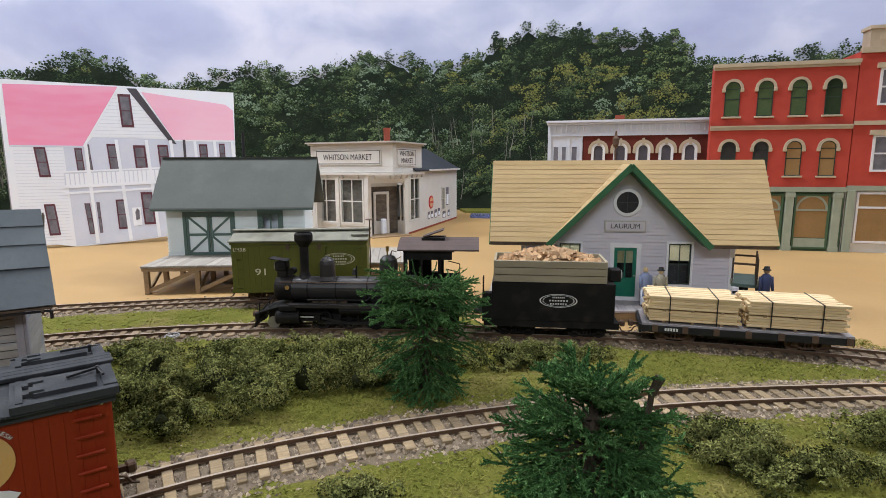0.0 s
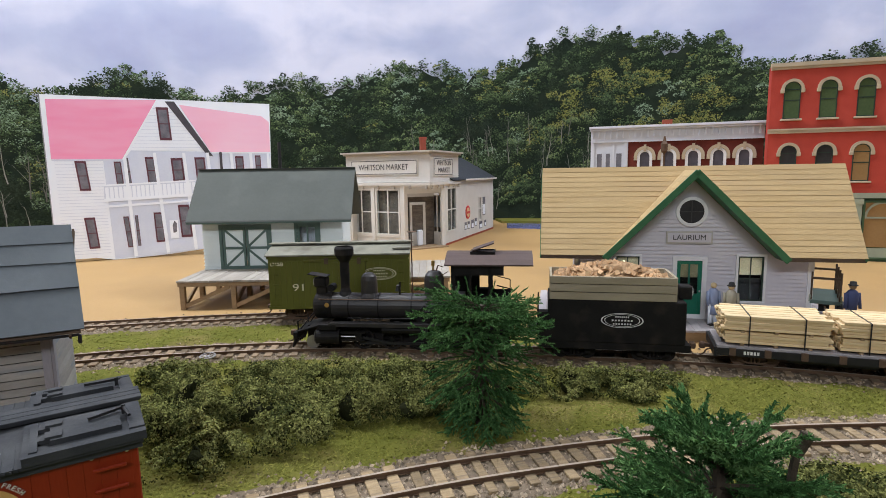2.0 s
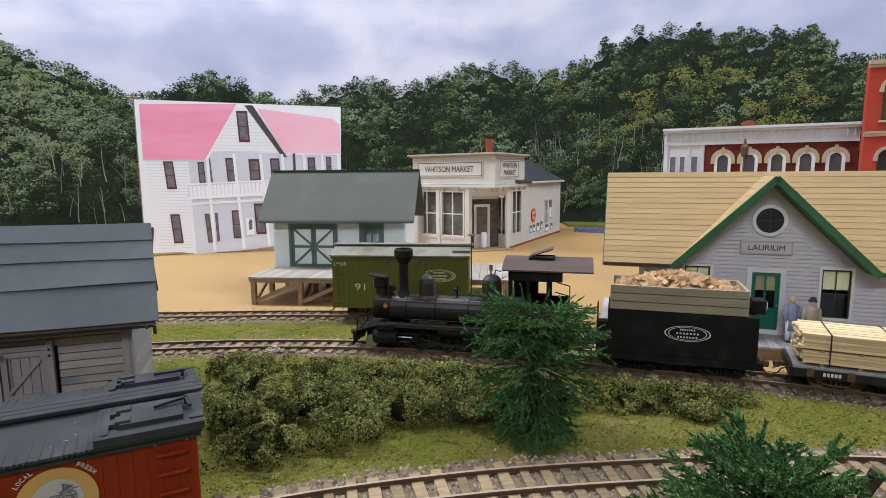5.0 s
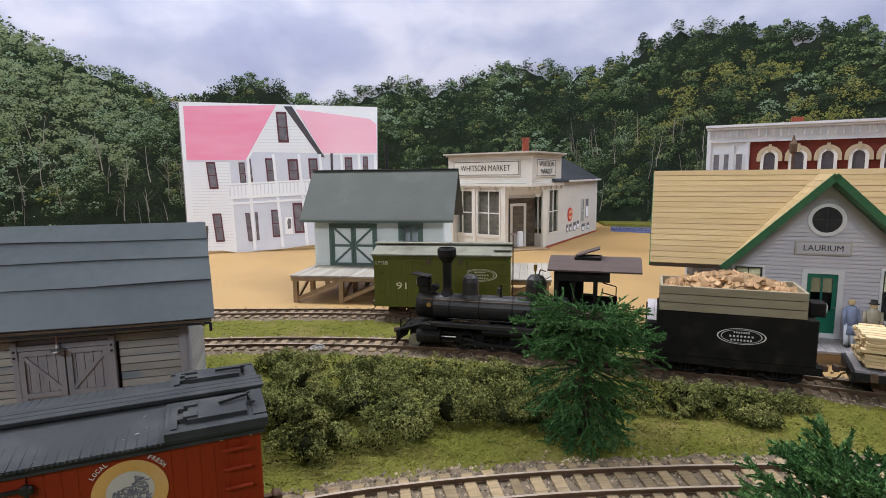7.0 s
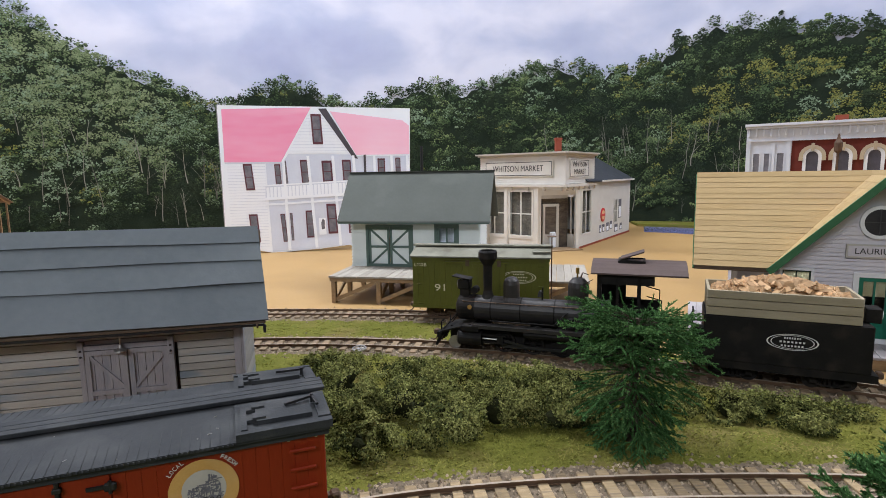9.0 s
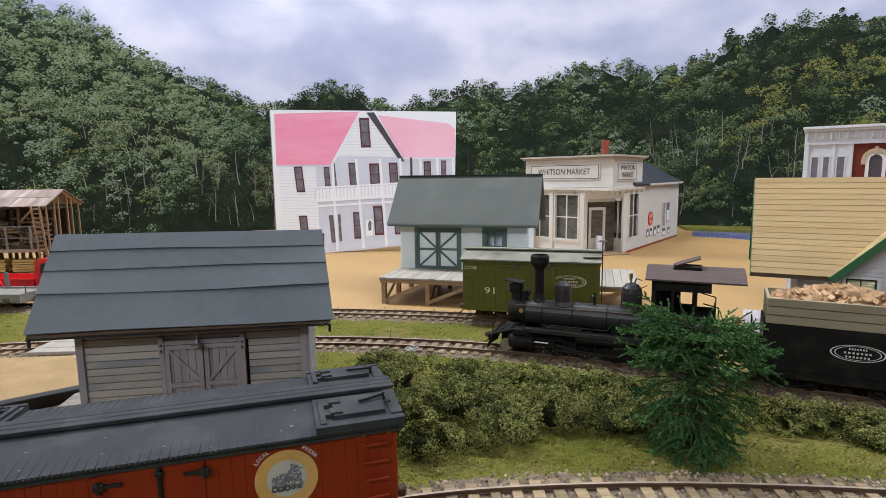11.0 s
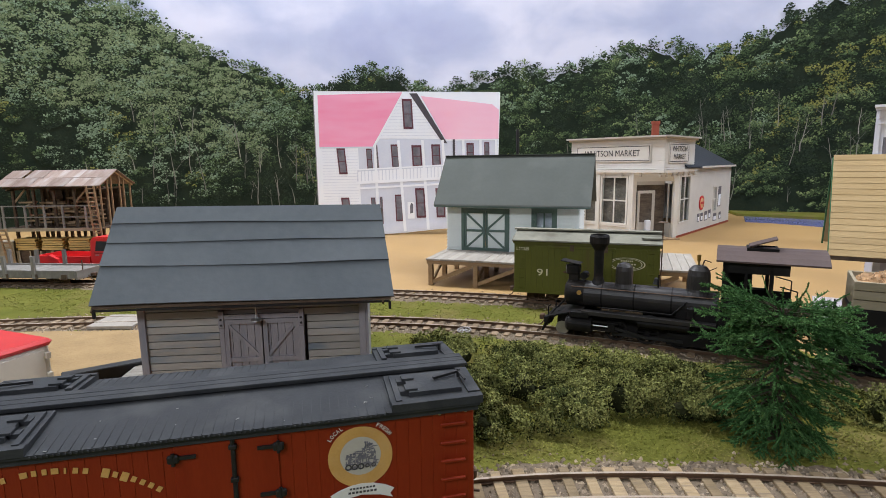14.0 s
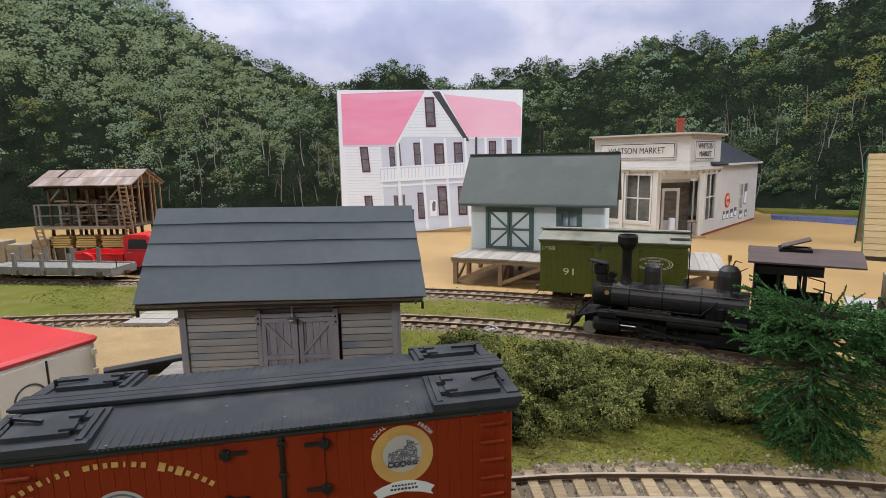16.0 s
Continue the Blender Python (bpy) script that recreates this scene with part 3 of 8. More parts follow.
def strip(path, lo, hi, z, crown=0.0):
    bm = bmesh.new()
    prev = None
    for x, y, a in path:
        n = (-math.sin(a), math.cos(a))
        wob = 0.25 * math.sin(x * 1.7 + y) + 0.15 * math.sin(x * 4.3)
        col = []
        for q in (0, 0.2, 0.5, 0.8, 1):
            o = lo + (hi - lo) * q + (wob * (1 if q == 1 else -1 if q == 0 else 0))
            col.append(bm.verts.new((x + n[0] * o, y + n[1] * o, z + crown * (1 - (2 * q - 1) ** 4))))
        if prev:
            for i in range(4):
                bm.faces.new((prev[i], col[i], col[i + 1], prev[i + 1]))
        prev = col
    bmesh.ops.recalc_face_normals(bm, faces=bm.faces)
    return bm


def ground():
    bm = boxed(-140, 140, -25, 140, -2.5, 0)
    solid("ground", bm, M["tan"], "smooth sand-coloured painted layout ground", "ground", "structure")
    bm = bmesh.new()
    edge = [(x, y, a) for x, y, a in SIDING if x < -4]
    tail = [(x, y, a) for x, y, a in MAIN if x > 2.5]
    rim = [(x, y + 1.0 - 0.25 * math.sin(x * 1.3) * 0.5) for x, y, a in edge] + [(-1, 47), (1, 43.4)] + [(x, y + 1.35 + 0.1 * math.sin(x * 2.1)) for x, y, a in tail]
    lower = []
    prev = None
    for x, y in rim:
        col = (bm.verts.new((x, -24, 0.05)), bm.verts.new((x, y, 0.05)))
        if prev:
            bm.faces.new((prev[0], col[0], col[1], prev[1]))
        prev = col
    solid("ground_cover", bm, M["grass"], "short yellow-green flocked grass beside the tracks", "ground", "structure")
    bm = bmesh.new()
    ring = [(-62, 6), (-24, 15), (-21, 21), (-21, 30), (-26, 35.6), (-35, 33), (-46, 28), (-58, 20)]
    slab(bm, [(x, y, 0.055) for x, y in ring], (0, 0, 0.03))
    solid("dirt_yard", bm, M["dirt"], "bare brown dirt yard round the shed", "ground", "structure")
    bm = bmesh.new()
    ring = [(3.8, 117.5), (9, 116), (16, 112), (22, 112), (26, 120), (22, 131), (12, 134), (4.5, 131)]
    slab(bm, [(x, y, 0.0) for x, y in ring], (0, 0, 0.06))
    solid("water", bm, M["pond"], "small pond painted flat dull blue", "water", "structure")
    bm = bmesh.new()
    ring = [(3.2, 128.0), (12, 126), (22, 123), (30, 123), (34, 130), (22, 134), (2, 135)]
    slab(bm, [(x, y, 0.06) for x, y in ring], (0, 0, 0.5))
    solid("pond_bank", bm, M["grass"], "low grassy bank behind the pond", "ground", "structure")


ground()


# ---- tracks ----
RAIL_TOP = 0.36
GAUGE = 1.43


def track(name, path, spacing, tie_key, label, seed):
    rng = random.Random(seed)
    ob = thing(name, at(0, 0), label, "track", "", "structure")
    part("ballast", strip(path, -1.8, 1.8, 0.055, 0.05), M["ballast"], ob, "grey-brown crushed stone bed")
    for side in (-1, 1):
        bm = bmesh.new()
        prev = None
        for x, y, a in path:
            n = (-math.sin(a), math.cos(a))
            col = []
            for o, z in ((-0.13, 0.16), (-0.13, 0.19), (-0.035, 0.21), (-0.035, 0.29), (-0.08, 0.30), (-0.08, RAIL_TOP), (0.08, RAIL_TOP), (0.08, 0.30), (0.035, 0.29), (0.035, 0.21), (0.13, 0.19), (0.13, 0.16)):
                q = side * GAUGE / 2 + o * 0.72
                col.append(bm.verts.new((x + n[0] * q, y + n[1] * q, z)))
            if prev:
                for i in range(11):
                    f = bm.faces.new((prev[i], prev[i + 1], col[i + 1], col[i]))
                    f.material_index = 1 if i == 5 else 0
            prev = col
        bmesh.ops.recalc_face_normals(bm, faces=bm.faces)
        part("rail", bm, [M["rail"], M["rail_top"]], ob)
    tie = mesh_of("tie", boxed(-0.20, 0.20, -1.38, 1.38, -0.07, 0.08, soft=0.02), M[tie_key])
    n = max(1, round(spacing / 0.4))
    for x, y, a in path[::n]:
        piece("tie", tie, ob, pose(x * U, y * U, 0.125 * U, rng.uniform(-1.0, 1.0), 0, math.degrees(a) + rng.uniform(-2.5, 2.5)) @ Matrix.Diagonal((rng.uniform(0.85, 1.15), rng.uniform(0.95, 1.04), 1, 1)))
    return ob


def stones(path, count, x0, x1, seed, key="stone"):
    """Loose ballast, as one heap of little chips."""
    rng = random.Random(seed)
    verts, faces = [], []
    near = [p for p in path if x0 < p[0] < x1]
    for _ in range(count):
        x, y, a = rng.choice(near)
        o = rng.uniform(-2.0, 2.0) * (1.0 if rng.random() < 0.9 else 1.35)
        x += -math.sin(a) * o + rng.uniform(-0.25, 0.25)
        y += math.cos(a) * o + rng.uniform(-0.1, 0.1)
        s = rng.uniform(0.05, 0.12)
        z = 0.105 if abs(o) < 1.6 else 0.065
        b = len(verts)
        t = rng.random() * 6.28
        for i in range(4):
            r = s * rng.uniform(0.7, 1.2)
            verts.append((x + r * math.cos(t + i * 1.57), y + r * math.sin(t + i * 1.57), z - 0.03 + rng.uniform(0, 0.03)))
        verts.append((x + rng.uniform(-0.3, 0.3) * s, y + rng.uniform(-0.3, 0.3) * s, z + s * rng.uniform(0.5, 0.95)))
        faces += [(b + i, b + (i + 1) % 4, b + 4) for i in range(4)]
    me = bpy.data.meshes.new("loose_ballast")
    me.from_pydata([(x * U, y * U, z * U) for x, y, z in verts], [], faces)
    me.materials.append(M[key])
    tagged(new("loose_ballast", me), "loose grey and tan ballast stones between the ties", "gravel", "", "stuff")


track("main_track", MAIN, 1.0, "tie_dark", "curved narrow-gauge main track on dark wooden ties", 1)
track("siding_track", SIDING, 1.0, "tie_dark", "narrow-gauge siding track on dark wooden ties", 2)
track("curve_track", FORE, 0.95, "tie", "curved narrow-gauge track on pale tan wooden ties", 3)
stones(FORE, 9000, -22, 27, 21)
stones(MAIN, 9000, -56, 32, 22)
stones(SIDING, 3500, -70, -3, 23)


def grass(count, seed):
    rng = random.Random(seed)
    verts, faces = [], []
    rails = [p for q in (MAIN, SIDING, FORE) for p in q[::3]]
    made = 0
    line = SIDING[::5]

    def side_y(px):
        return min(line, key=lambda p: abs(p[0] - px))[1]

    while made < count:
        if rng.random() < 0.7:
            x, y = rng.uniform(-16, 26), rng.uniform(17, 39)
        else:
            x, y = rng.uniform(-60, -1), rng.uniform(31, 49)
        near = min((p[0] - x) ** 2 + (p[1] - y) ** 2 for p in rails)
        if near < 3.6 + rng.random() * 1.6 or (x < -20 and y < 31) or (x > -1 and y > 39) or y > side_y(x) + 0.9:
            continue
        made += 1
        for _ in range(4):
            gx, gy, t = x + rng.gauss(0, 0.12), y + rng.gauss(0, 0.12), rng.random() * 6.28
            h, w = rng.uniform(0.02, 0.10), rng.uniform(0.022, 0.05)
            b = len(verts)
            verts.extend(((gx - w * math.cos(t), gy - w * math.sin(t), 0.045), (gx + w * math.cos(t), gy + w * math.sin(t), 0.045), (gx + rng.gauss(0, 0.13), gy + rng.gauss(0, 0.13), 0.05 + h)))
            faces.append((b, b + 1, b + 2))
    me = bpy.data.meshes.new("grass")
    me.from_pydata([(x * U, y * U, z * U) for x, y, z in verts], [], faces)
    me.materials.append(M["blade"])
    tagged(new("grass", me), "short static grass fibres in yellow-green tufts", "grass", "", "stuff")


grass(30000, 31)

# ---- building parts ----
def wall_bands(x0, x1, z0, z1, holes):
    """The rectangles that are left of a wall round its openings."""
    xs = sorted({x0, x1, *[h[0] for h in holes], *[h[1] for h in holes]})
    for a, b in zip(xs, xs[1:]):
        cuts = sorted((h[2], h[3]) for h in holes if h[0] < (a + b) / 2 < h[1])
        z = z0
        for lo, hi in cuts:
            if lo > z:
                yield a, b, z, lo
            z = hi
        if z < z1:
            yield a, b, z, z1


def sided_wall(x0, x1, z0, z1, holes, step, y=0.0, thick=0.18, out=0.06):
    bm = bmesh.new()
    n = round((z1 - z0) / step)
    grid = [z0 + (z1 - z0) * i / n for i in range(n + 1)]
    for a, b, lo, hi in wall_bands(x0, x1, z0, z1, holes):
        box(bm, a, b, y, y + thick, lo, hi)
        edges = [lo] + [g for g in grid if lo + 0.04 < g < hi - 0.04] + [hi]
        for p, q in zip(edges, edges[1:]):
            v = [bm.verts.new(c) for c in ((a, y - out, p), (b, y - out, p), (b, y, q), (a, y, q), (a, y, p), (b, y, p))]
            bm.faces.new((v[0], v[1], v[2], v[3]))
            bm.faces.new((v[4], v[5], v[1], v[0]))
            bm.faces.new((v[0], v[3], v[4]))
            bm.faces.new((v[1], v[5], v[2]))
    bmesh.ops.remove_doubles(bm, verts=bm.verts, dist=0.0005)
    return bm


def sash_window(parent, x0, x1, z0, z1, casing, sash, blind=0.0, y=0.0, w=0.16, cols=2, rows=2, inside="shade_black", name="window", bars=0.06):
    """A window in its opening: casing, sash with bars, pane, blind, and a sheet behind, coloured as the dim inside."""
    win = part(name, framed(bmesh.new(), x0 - w, x1 + w, z0 - w, z1 + w, w, y - 0.13, y + 0.08), M[casing], parent)
    bm = framed(bmesh.new(), x0, x1, z0, z1, bars * 1.5, y - 0.05, y + 0.05)
    for i in range(1, cols):
        c = x0 + (x1 - x0) * i / cols
        box(bm, c - bars / 2, c + bars / 2, y - 0.03, y + 0.03, z0, z1)
    for i in range(1, rows):
        c = z0 + (z1 - z0) * i / rows
        box(bm, x0, x1, y - 0.04, y + 0.04, c - bars / 2, c + bars / 2)
    part("sash", bm, M[sash], win)
    pane = part("pane", boxed(x0, x1, y + 0.055, y + 0.07, z0, z1), M["glass"], win)
    pane.visible_shadow = False
    if blind:
        part("blind", boxed(x0 + 0.05, x1 - 0.05, y + 0.10, y + 0.13, z1 - (z1 - z0) * blind, z1), M["blind"], win, "cream roller blind")
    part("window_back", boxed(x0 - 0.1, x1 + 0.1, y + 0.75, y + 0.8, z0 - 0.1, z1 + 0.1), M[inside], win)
    return win


def courses(parent, rows, low, high, left, right, material, name="shingle_course", thick=0.035, jitter=0.012):
    """Roof courses between a low and a high edge: low and high give (y, z); left and right give x at a share of the way up."""
    (y0, z0), (y1, z1) = low, high
    n = Vector((0, z0 - z1, abs(y1 - y0)))
    n = (n if y1 > y0 else Vector((0, z1 - z0, abs(y1 - y0)))).normalized()
    for i in range(rows):
        s0, s1 = i / rows, min(1, (i + 1.12) / rows)
        a0, a1, b0, b1 = left(s0), left(s1), right(s0), right(s1)
        if b1 - a1 < 0.02 and b0 - a0 < 0.02:
            continue
        b1, b0 = max(b1, a1 + 0.01), max(b0, a0 + 0.01)
        k0, k1 = RNG.uniform(-jitter, jitter), RNG.uniform(-jitter, jitter)
        pts = [Vector((x, y0 + (y1 - y0) * s, z0 + (z1 - z0) * s)) + n * lift for x, s, lift in
               ((a0, s0, 0.035), (b0, s0, 0.035), (b1, s1, 0.015), (a1, s1, 0.015))]
        pts[0].z += k0
        pts[1].z += k1
        part(name, slab(bmesh.new(), pts, n * thick), material, parent)


# ---- station ----
def station():
    base = at(5.2, 47.1, 0, -7.8)
    deck = thing("station_platform", base, "weathered grey plank station platform with a brown edge", "platform")
    part("fascia", boxed(-2.55, 18.15, -3.1, 7.9, 0.0, 0.62), M["timber"], deck, "brown painted timber edge")
    me = mesh_of("plank", boxed(-0.29, 0.29, -3.25, 8.0, 0.63, 0.8, soft=0.02), M["plank_grey"])
    for i in range(35):
        piece("plank", me, deck, pose((-2.36 + 0.6 * i) * U, 0, RNG.uniform(-0.012, 0.012) * U))
    st = thing("station", base, "pale lilac clapboard station with yellow shingle roof and green gable trim", "station")
    holes = [(2.82, 4.40, 2.15, 5.15), (6.6, 8.85, 0.8, 5.2), (10.85, 12.45, 2.15, 5.25)]
    bm = sided_wall(0, 15.4, 0.8, 5.6, holes, 0.27, out=0.09)
    z = 5.6
    while z < 10.5:  # the gable, board by board
        h = min(0.27, 10.6 - z)
        w0, w1 = 10.62 - z, 10.62 - z - h
        part("gable_board", slab(bmesh.new(), [(7.6 - w0, -0.09, z), (7.6 + w0, -0.09, z), (7.6 + w1, 0.0, z + h), (7.6 - w1, 0.0, z + h)], (0, 0.15, 0)), M["lilac_white"], st)
        z += 0.27
    part("wall", bm, M["lilac_white"], st)
    side = sided_wall(0, 4.4, 0.8, 5.6, [], 0.27)
    bmesh.ops.rotate(side, cent=(0, 0, 0), matrix=Matrix.Rotation(radians(-90), 3, "Z"), verts=side.verts)
    bmesh.ops.translate(side, vec=(0, 4.4, 0), verts=side.verts)
    slab(side, [(0.0, -0.8, 5.6), (0.0, 5.2, 5.6), (0.0, 2.2, 11.0)], (0.15, 0, 0))
    part("wall", side, M["lilac_white"], st)
    bm = boxed(15.24, 15.4, 0.19, 4.4, 0.8, 5.6)
    slab(bm, [(15.2, -0.8, 5.6), (15.2, 5.2, 5.6), (15.2, 2.2, 11.0)], (0.15, 0, 0))
    box(bm, 0, 15.4, 4.24, 4.4, 0.8, 5.6)
    part("wall", bm, M["lilac_white"], st)
    for x in (-0.1, 15.15):
        part("corner_board", boxed(x, x + 0.36, -0.12, 0.2, 0.8, 5.55), M["white"], st)
    sash_window(st, 2.82, 4.40, 2.15, 5.15, "white", "sash_dark", 0.42)
    sash_window(st, 10.85, 12.45, 2.15, 5.25, "white", "sash_dark", 0.42)
    door = part("door", framed(bmesh.new(), 6.6, 8.85, 0.8, 5.2, 0.3, -0.16, 0.1), M["white"], st, "teal green door in a white casing")
    bm = framed(bmesh.new(), 6.9, 8.55, 0.9, 4.9, 0.25, -0.06, 0.06)
    box(bm, 7.15, 8.3, -0.05, 0.05, 1.1, 2.55)
    box(bm, 7.15, 8.3, -0.07, -0.04, 1.45, 2.25, soft=0.02)
    box(bm, 7.68, 7.78, -0.05, 0.05, 2.5, 4.7)
    part("door_leaf", bm, M["door_green"], door)
    part("pane", boxed(7.15, 8.3, 0.0, 0.02, 2.55, 4.65), M["glass"], door)
    part("blind", boxed(7.15, 8.3, 0.06, 0.09, 3.7, 4.65), M["blind"], door, "cream half blind")
    # dark sheet in place of the unlit room behind the door
    part("window_back", boxed(7.0, 8.5, 0.6, 0.65, 1.0, 4.8), M["shade_black"], door)
    bm = bmesh.new()
    bmesh.ops.create_uvsphere(bm, u_segments=8, v_segments=6, radius=0.07, matrix=Matrix.Translation((8.43, -0.12, 2.75)))
    part("door_knob", bm, M["steel"], door)
    bm = bmesh.new()
    lathe(bm, [(0.80, 0), (1.02, 0), (1.02, 0.16), (0.80, 0.16)], 28, Matrix.Translation((7.7, -0.04, 8.3)) @ Matrix.Rotation(radians(90), 4, "X"), ring=True)
    win = part("round_window", bm, M["white"], st)
    part("pane", lathe(bmesh.new(), [(0.82, 0), (0.82, 0.03)], 28, Matrix.Translation((7.7, -0.09, 8.3)) @ Matrix.Rotation(radians(90), 4, "X")), M["shade_black"], win, "dark round glass")
    bm = bmesh.new()
    box(bm, 6.95, 8.45, -0.16, -0.13, 8.27, 8.33)
    box(bm, 7.67, 7.73, -0.16, -0.13, 7.55, 9.05)
    part("glazing_bar", bm, M["ink"], win)
    sign = part("sign_board", boxed(6.1, 9.1, -0.2, -0.08, 6.1, 6.95), M["cream_dark"], st, "pale station name board")
    part("sign_face", boxed(6.2, 9.0, -0.23, -0.2, 6.2, 6.85), M["lilac_white"], sign)
    lettering("LAURIUM", 0.36, M["ink"], sign, at(7.6, -0.25, 6.52), width=2.1)
    roof = part("roof", slab(bmesh.new(), [(-2.4, 2.2, 11.38), (-2.4, 6.0, 5.38), (17.8, 6.0, 5.38), (17.8, 2.2, 11.38)], (0, -0.02, -0.1)), M["shingle"], st, "weathered yellow cedar shingle roof")
    for x0, x1, x2 in ((-2.4, 1.97, 7.6), (17.8, 13.2, 7.6)):
        slabbed = [(x0, -1.6, 5.40), (x1, -1.6, 5.40), (x2, 1.98, 11.05), (x2, 2.2, 11.40), (x0, 2.2, 11.40)]
        part("roof_deck", slab(bmesh.new(), slabbed, (0, 0.05, -0.12)), M["shingle"], roof)
    part("roof_deck", slab(bmesh.new(), [(7.6, -1.6, 11.05), (1.97, -1.6, 5.42), (7.6, 1.98, 11.05)], (0.03, 0, -0.12)), M["shingle"], roof)
    part("roof_deck", slab(bmesh.new(), [(7.6, -1.6, 11.05), (13.2, -1.6, 5.42), (7.6, 1.98, 11.05)], (-0.03, 0, -0.12)), M["shingle"], roof)
    up = 5.65 / 6.0
    courses(roof, 17, (-1.65, 5.40), (2.2, 11.40), lambda s: -2.45, lambda s: min(7.6, 1.97 + 5.63 * s / up), M["shingle"])
    courses(roof, 17, (-1.65, 5.40), (2.2, 11.40), lambda s: max(7.6, 13.2 - 5.6 * s / up), lambda s: 17.85, M["shingle"])
    rows = 14
    for sg, x0 in ((1, 1.97), (-1, 13.23)):
        for i in range(rows):
            s0, s1 = i / rows, min(1, (i + 1.1) / rows)
            pts = []
            for s, lift, back in ((s0, 0.04, 0), (s0, 0.04, 1), (s1, 0.02, 1), (s1, 0.02, 0)):
                x, zz = x0 + sg * 5.63 * s, 5.44 + 5.63 * s
                y = -1.66 if not back else -1.6 + (zz - 5.45) / 1.58 + 0.1
                pts.append((x - sg * lift * 0.7, y, zz + lift * 0.7))
            part("shingle_course", slab(bmesh.new(), pts, (-sg * 0.04, 0, 0.04)), M["shingle"], roof)
    for sg in (1, -1):
        bm = beam(bmesh.new(), (7.6 - sg * 5.75, -1.74, 5.18), (7.6 + sg * 0.06, -1.74, 11.02), 0.16, 0.42)
        part("rake_board", bm, M["rake_green"], st, "leaf green rake board")
        bm = slab(bmesh.new(), [(7.6 - sg * 5.5, -1.64, 5.22), (7.6, -1.64, 10.72), (7.6, -0.08, 10.72), (7.6 - sg * 5.5, -0.08, 5.22)], (0, 0, -0.06))
        part("soffit", bm, M["rake_green"], st)
    for x in (-2.45, 17.75):
        for y0, y1 in ((-1.62, 2.2), (6.02, 2.2)):
            part("rake_board", beam(bmesh.new(), (x, y0, 5.22), (x, y1, 11.22), 0.1, 0.24), M["rake_green"], st)
    part("eave_strip", boxed(-2.4, 1.95, -1.66, -1.56, 5.16, 5.38), M["timber_dark"], st)
    part("eave_strip", boxed(13.25, 17.8, -1.66, -1.56, 5.16, 5.38), M["timber_dark"], st)
    bm = boxed(-2.3, 1.9, -1.55, 0, 5.2, 5.26)
    box(bm, 13.3, 17.7, -1.55, 0, 5.2, 5.26)
    part("soffit", bm, M["lilac_white"], st)


station()


# ---- freight house ----
def freight_house():
    base = at(-27.5, 56.8, 0, 5.2)
    deck = thing("loading_platform", base, "pale plank loading platform on braced brown timber posts", "platform")
    me = mesh_of("plank", boxed(-0.33, 0.33, -5.75, 3.0, 2.34, 2.52, soft=0.02), M["plank_dock"])
    for i in range(34):
        piece("plank", me, deck, pose((0.1 + 0.68 * i) * U, RNG.uniform(-0.05, 0.05) * U, RNG.uniform(-0.015, 0.015) * U))
    part("front_beam", boxed(-0.2, 22.8, -5.6, -5.35, 2.0, 2.34), M["timber"], deck)
    part("back_beam", boxed(-0.2, 22.8, 2.3, 2.6, 2.0, 2.34), M["timber"], deck)
    for x in (0.0, 4.3, 8.6, 12.9, 17.2, 22.3):
        for y in (-5.45, -1.5, 2.45):
            part("post", boxed(x - 0.04, x + 0.36, y - 0.2, y + 0.2, 0, 2.0), M["timber"], deck)
        part("cross_beam", boxed(x, x + 0.3, -5.3, 2.3, 2.0, 2.33), M["timber"], deck)
        part("brace", beam(bmesh.new(), (x + 0.15, -5.2, 0.2), (x + 0.15, -1.6, 1.95), 0.16, 0.3), M["timber"], deck)
    for x in (0.2, 4.5, 8.8, 13.1, 17.4):
        part("brace", beam(bmesh.new(), (x, -5.45, 0.25), (x + 3.9, -5.45, 1.95), 0.16, 0.34), M["timber"], deck)
    fh = thing("freight_house", base, "small white clapboard freight house with grey-green roof and trim", "shed")
    L = 12.9
    holes = [(1.75, 6.1, 2.52, 6.45), (8.75, 10.65, 4.75, 6.6)]
    part("wall", sided_wall(0, L, 2.52, 7.3, holes, 0.34, out=0.13), M["mint_white"], fh)
    for x, sg in ((0, -1), (L, 1)):
        side = sided_wall(0, 5, 2.52, 7.3, [], 0.34, out=0.13)
        bmesh.ops.rotate(side, cent=(0, 0, 0), matrix=Matrix.Rotation(radians(90 * sg), 3, "Z"), verts=side.verts)
        bmesh.ops.translate(side, vec=(x, 5 if sg < 0 else 0, 0), verts=side.verts)
        slab(side, [(x, -0.1, 7.3), (x, 5.1, 7.3), (x, 2.5, 10.9)], (-0.15 * sg, 0, 0))
        part("wall", side, M["mint_white"], fh)
    part("wall", boxed(0, L, 4.85, 5.0, 2.52, 7.3), M["mint_white"], fh)
    door = part("door", framed(bmesh.new(), 1.5, 6.35, 2.52, 6.7, 0.27, -0.16, 0.1), M["green_trim"], fh, "double door with white panels and green cross braces")
    for x0, flip in ((1.8, 0), (3.98, 1)):
        leaf = part("door_leaf", boxed(x0, x0 + 2.1, 0.0, 0.1, 2.6, 6.42), M["mint_white"], door)
        bm = framed(bmesh.new(), x0, x0 + 2.1, 2.6, 6.42, 0.2, -0.1, 0.0)
        box(bm, x0, x0 + 2.1, -0.095, 0.0, 4.4, 4.62)
        a, b = (x0 + 2.0, x0 + 0.1) if flip else (x0 + 0.1, x0 + 2.0)
        beam(bm, (a, -0.04, 6.3), (b, -0.04, 4.6), 0.07, 0.2)
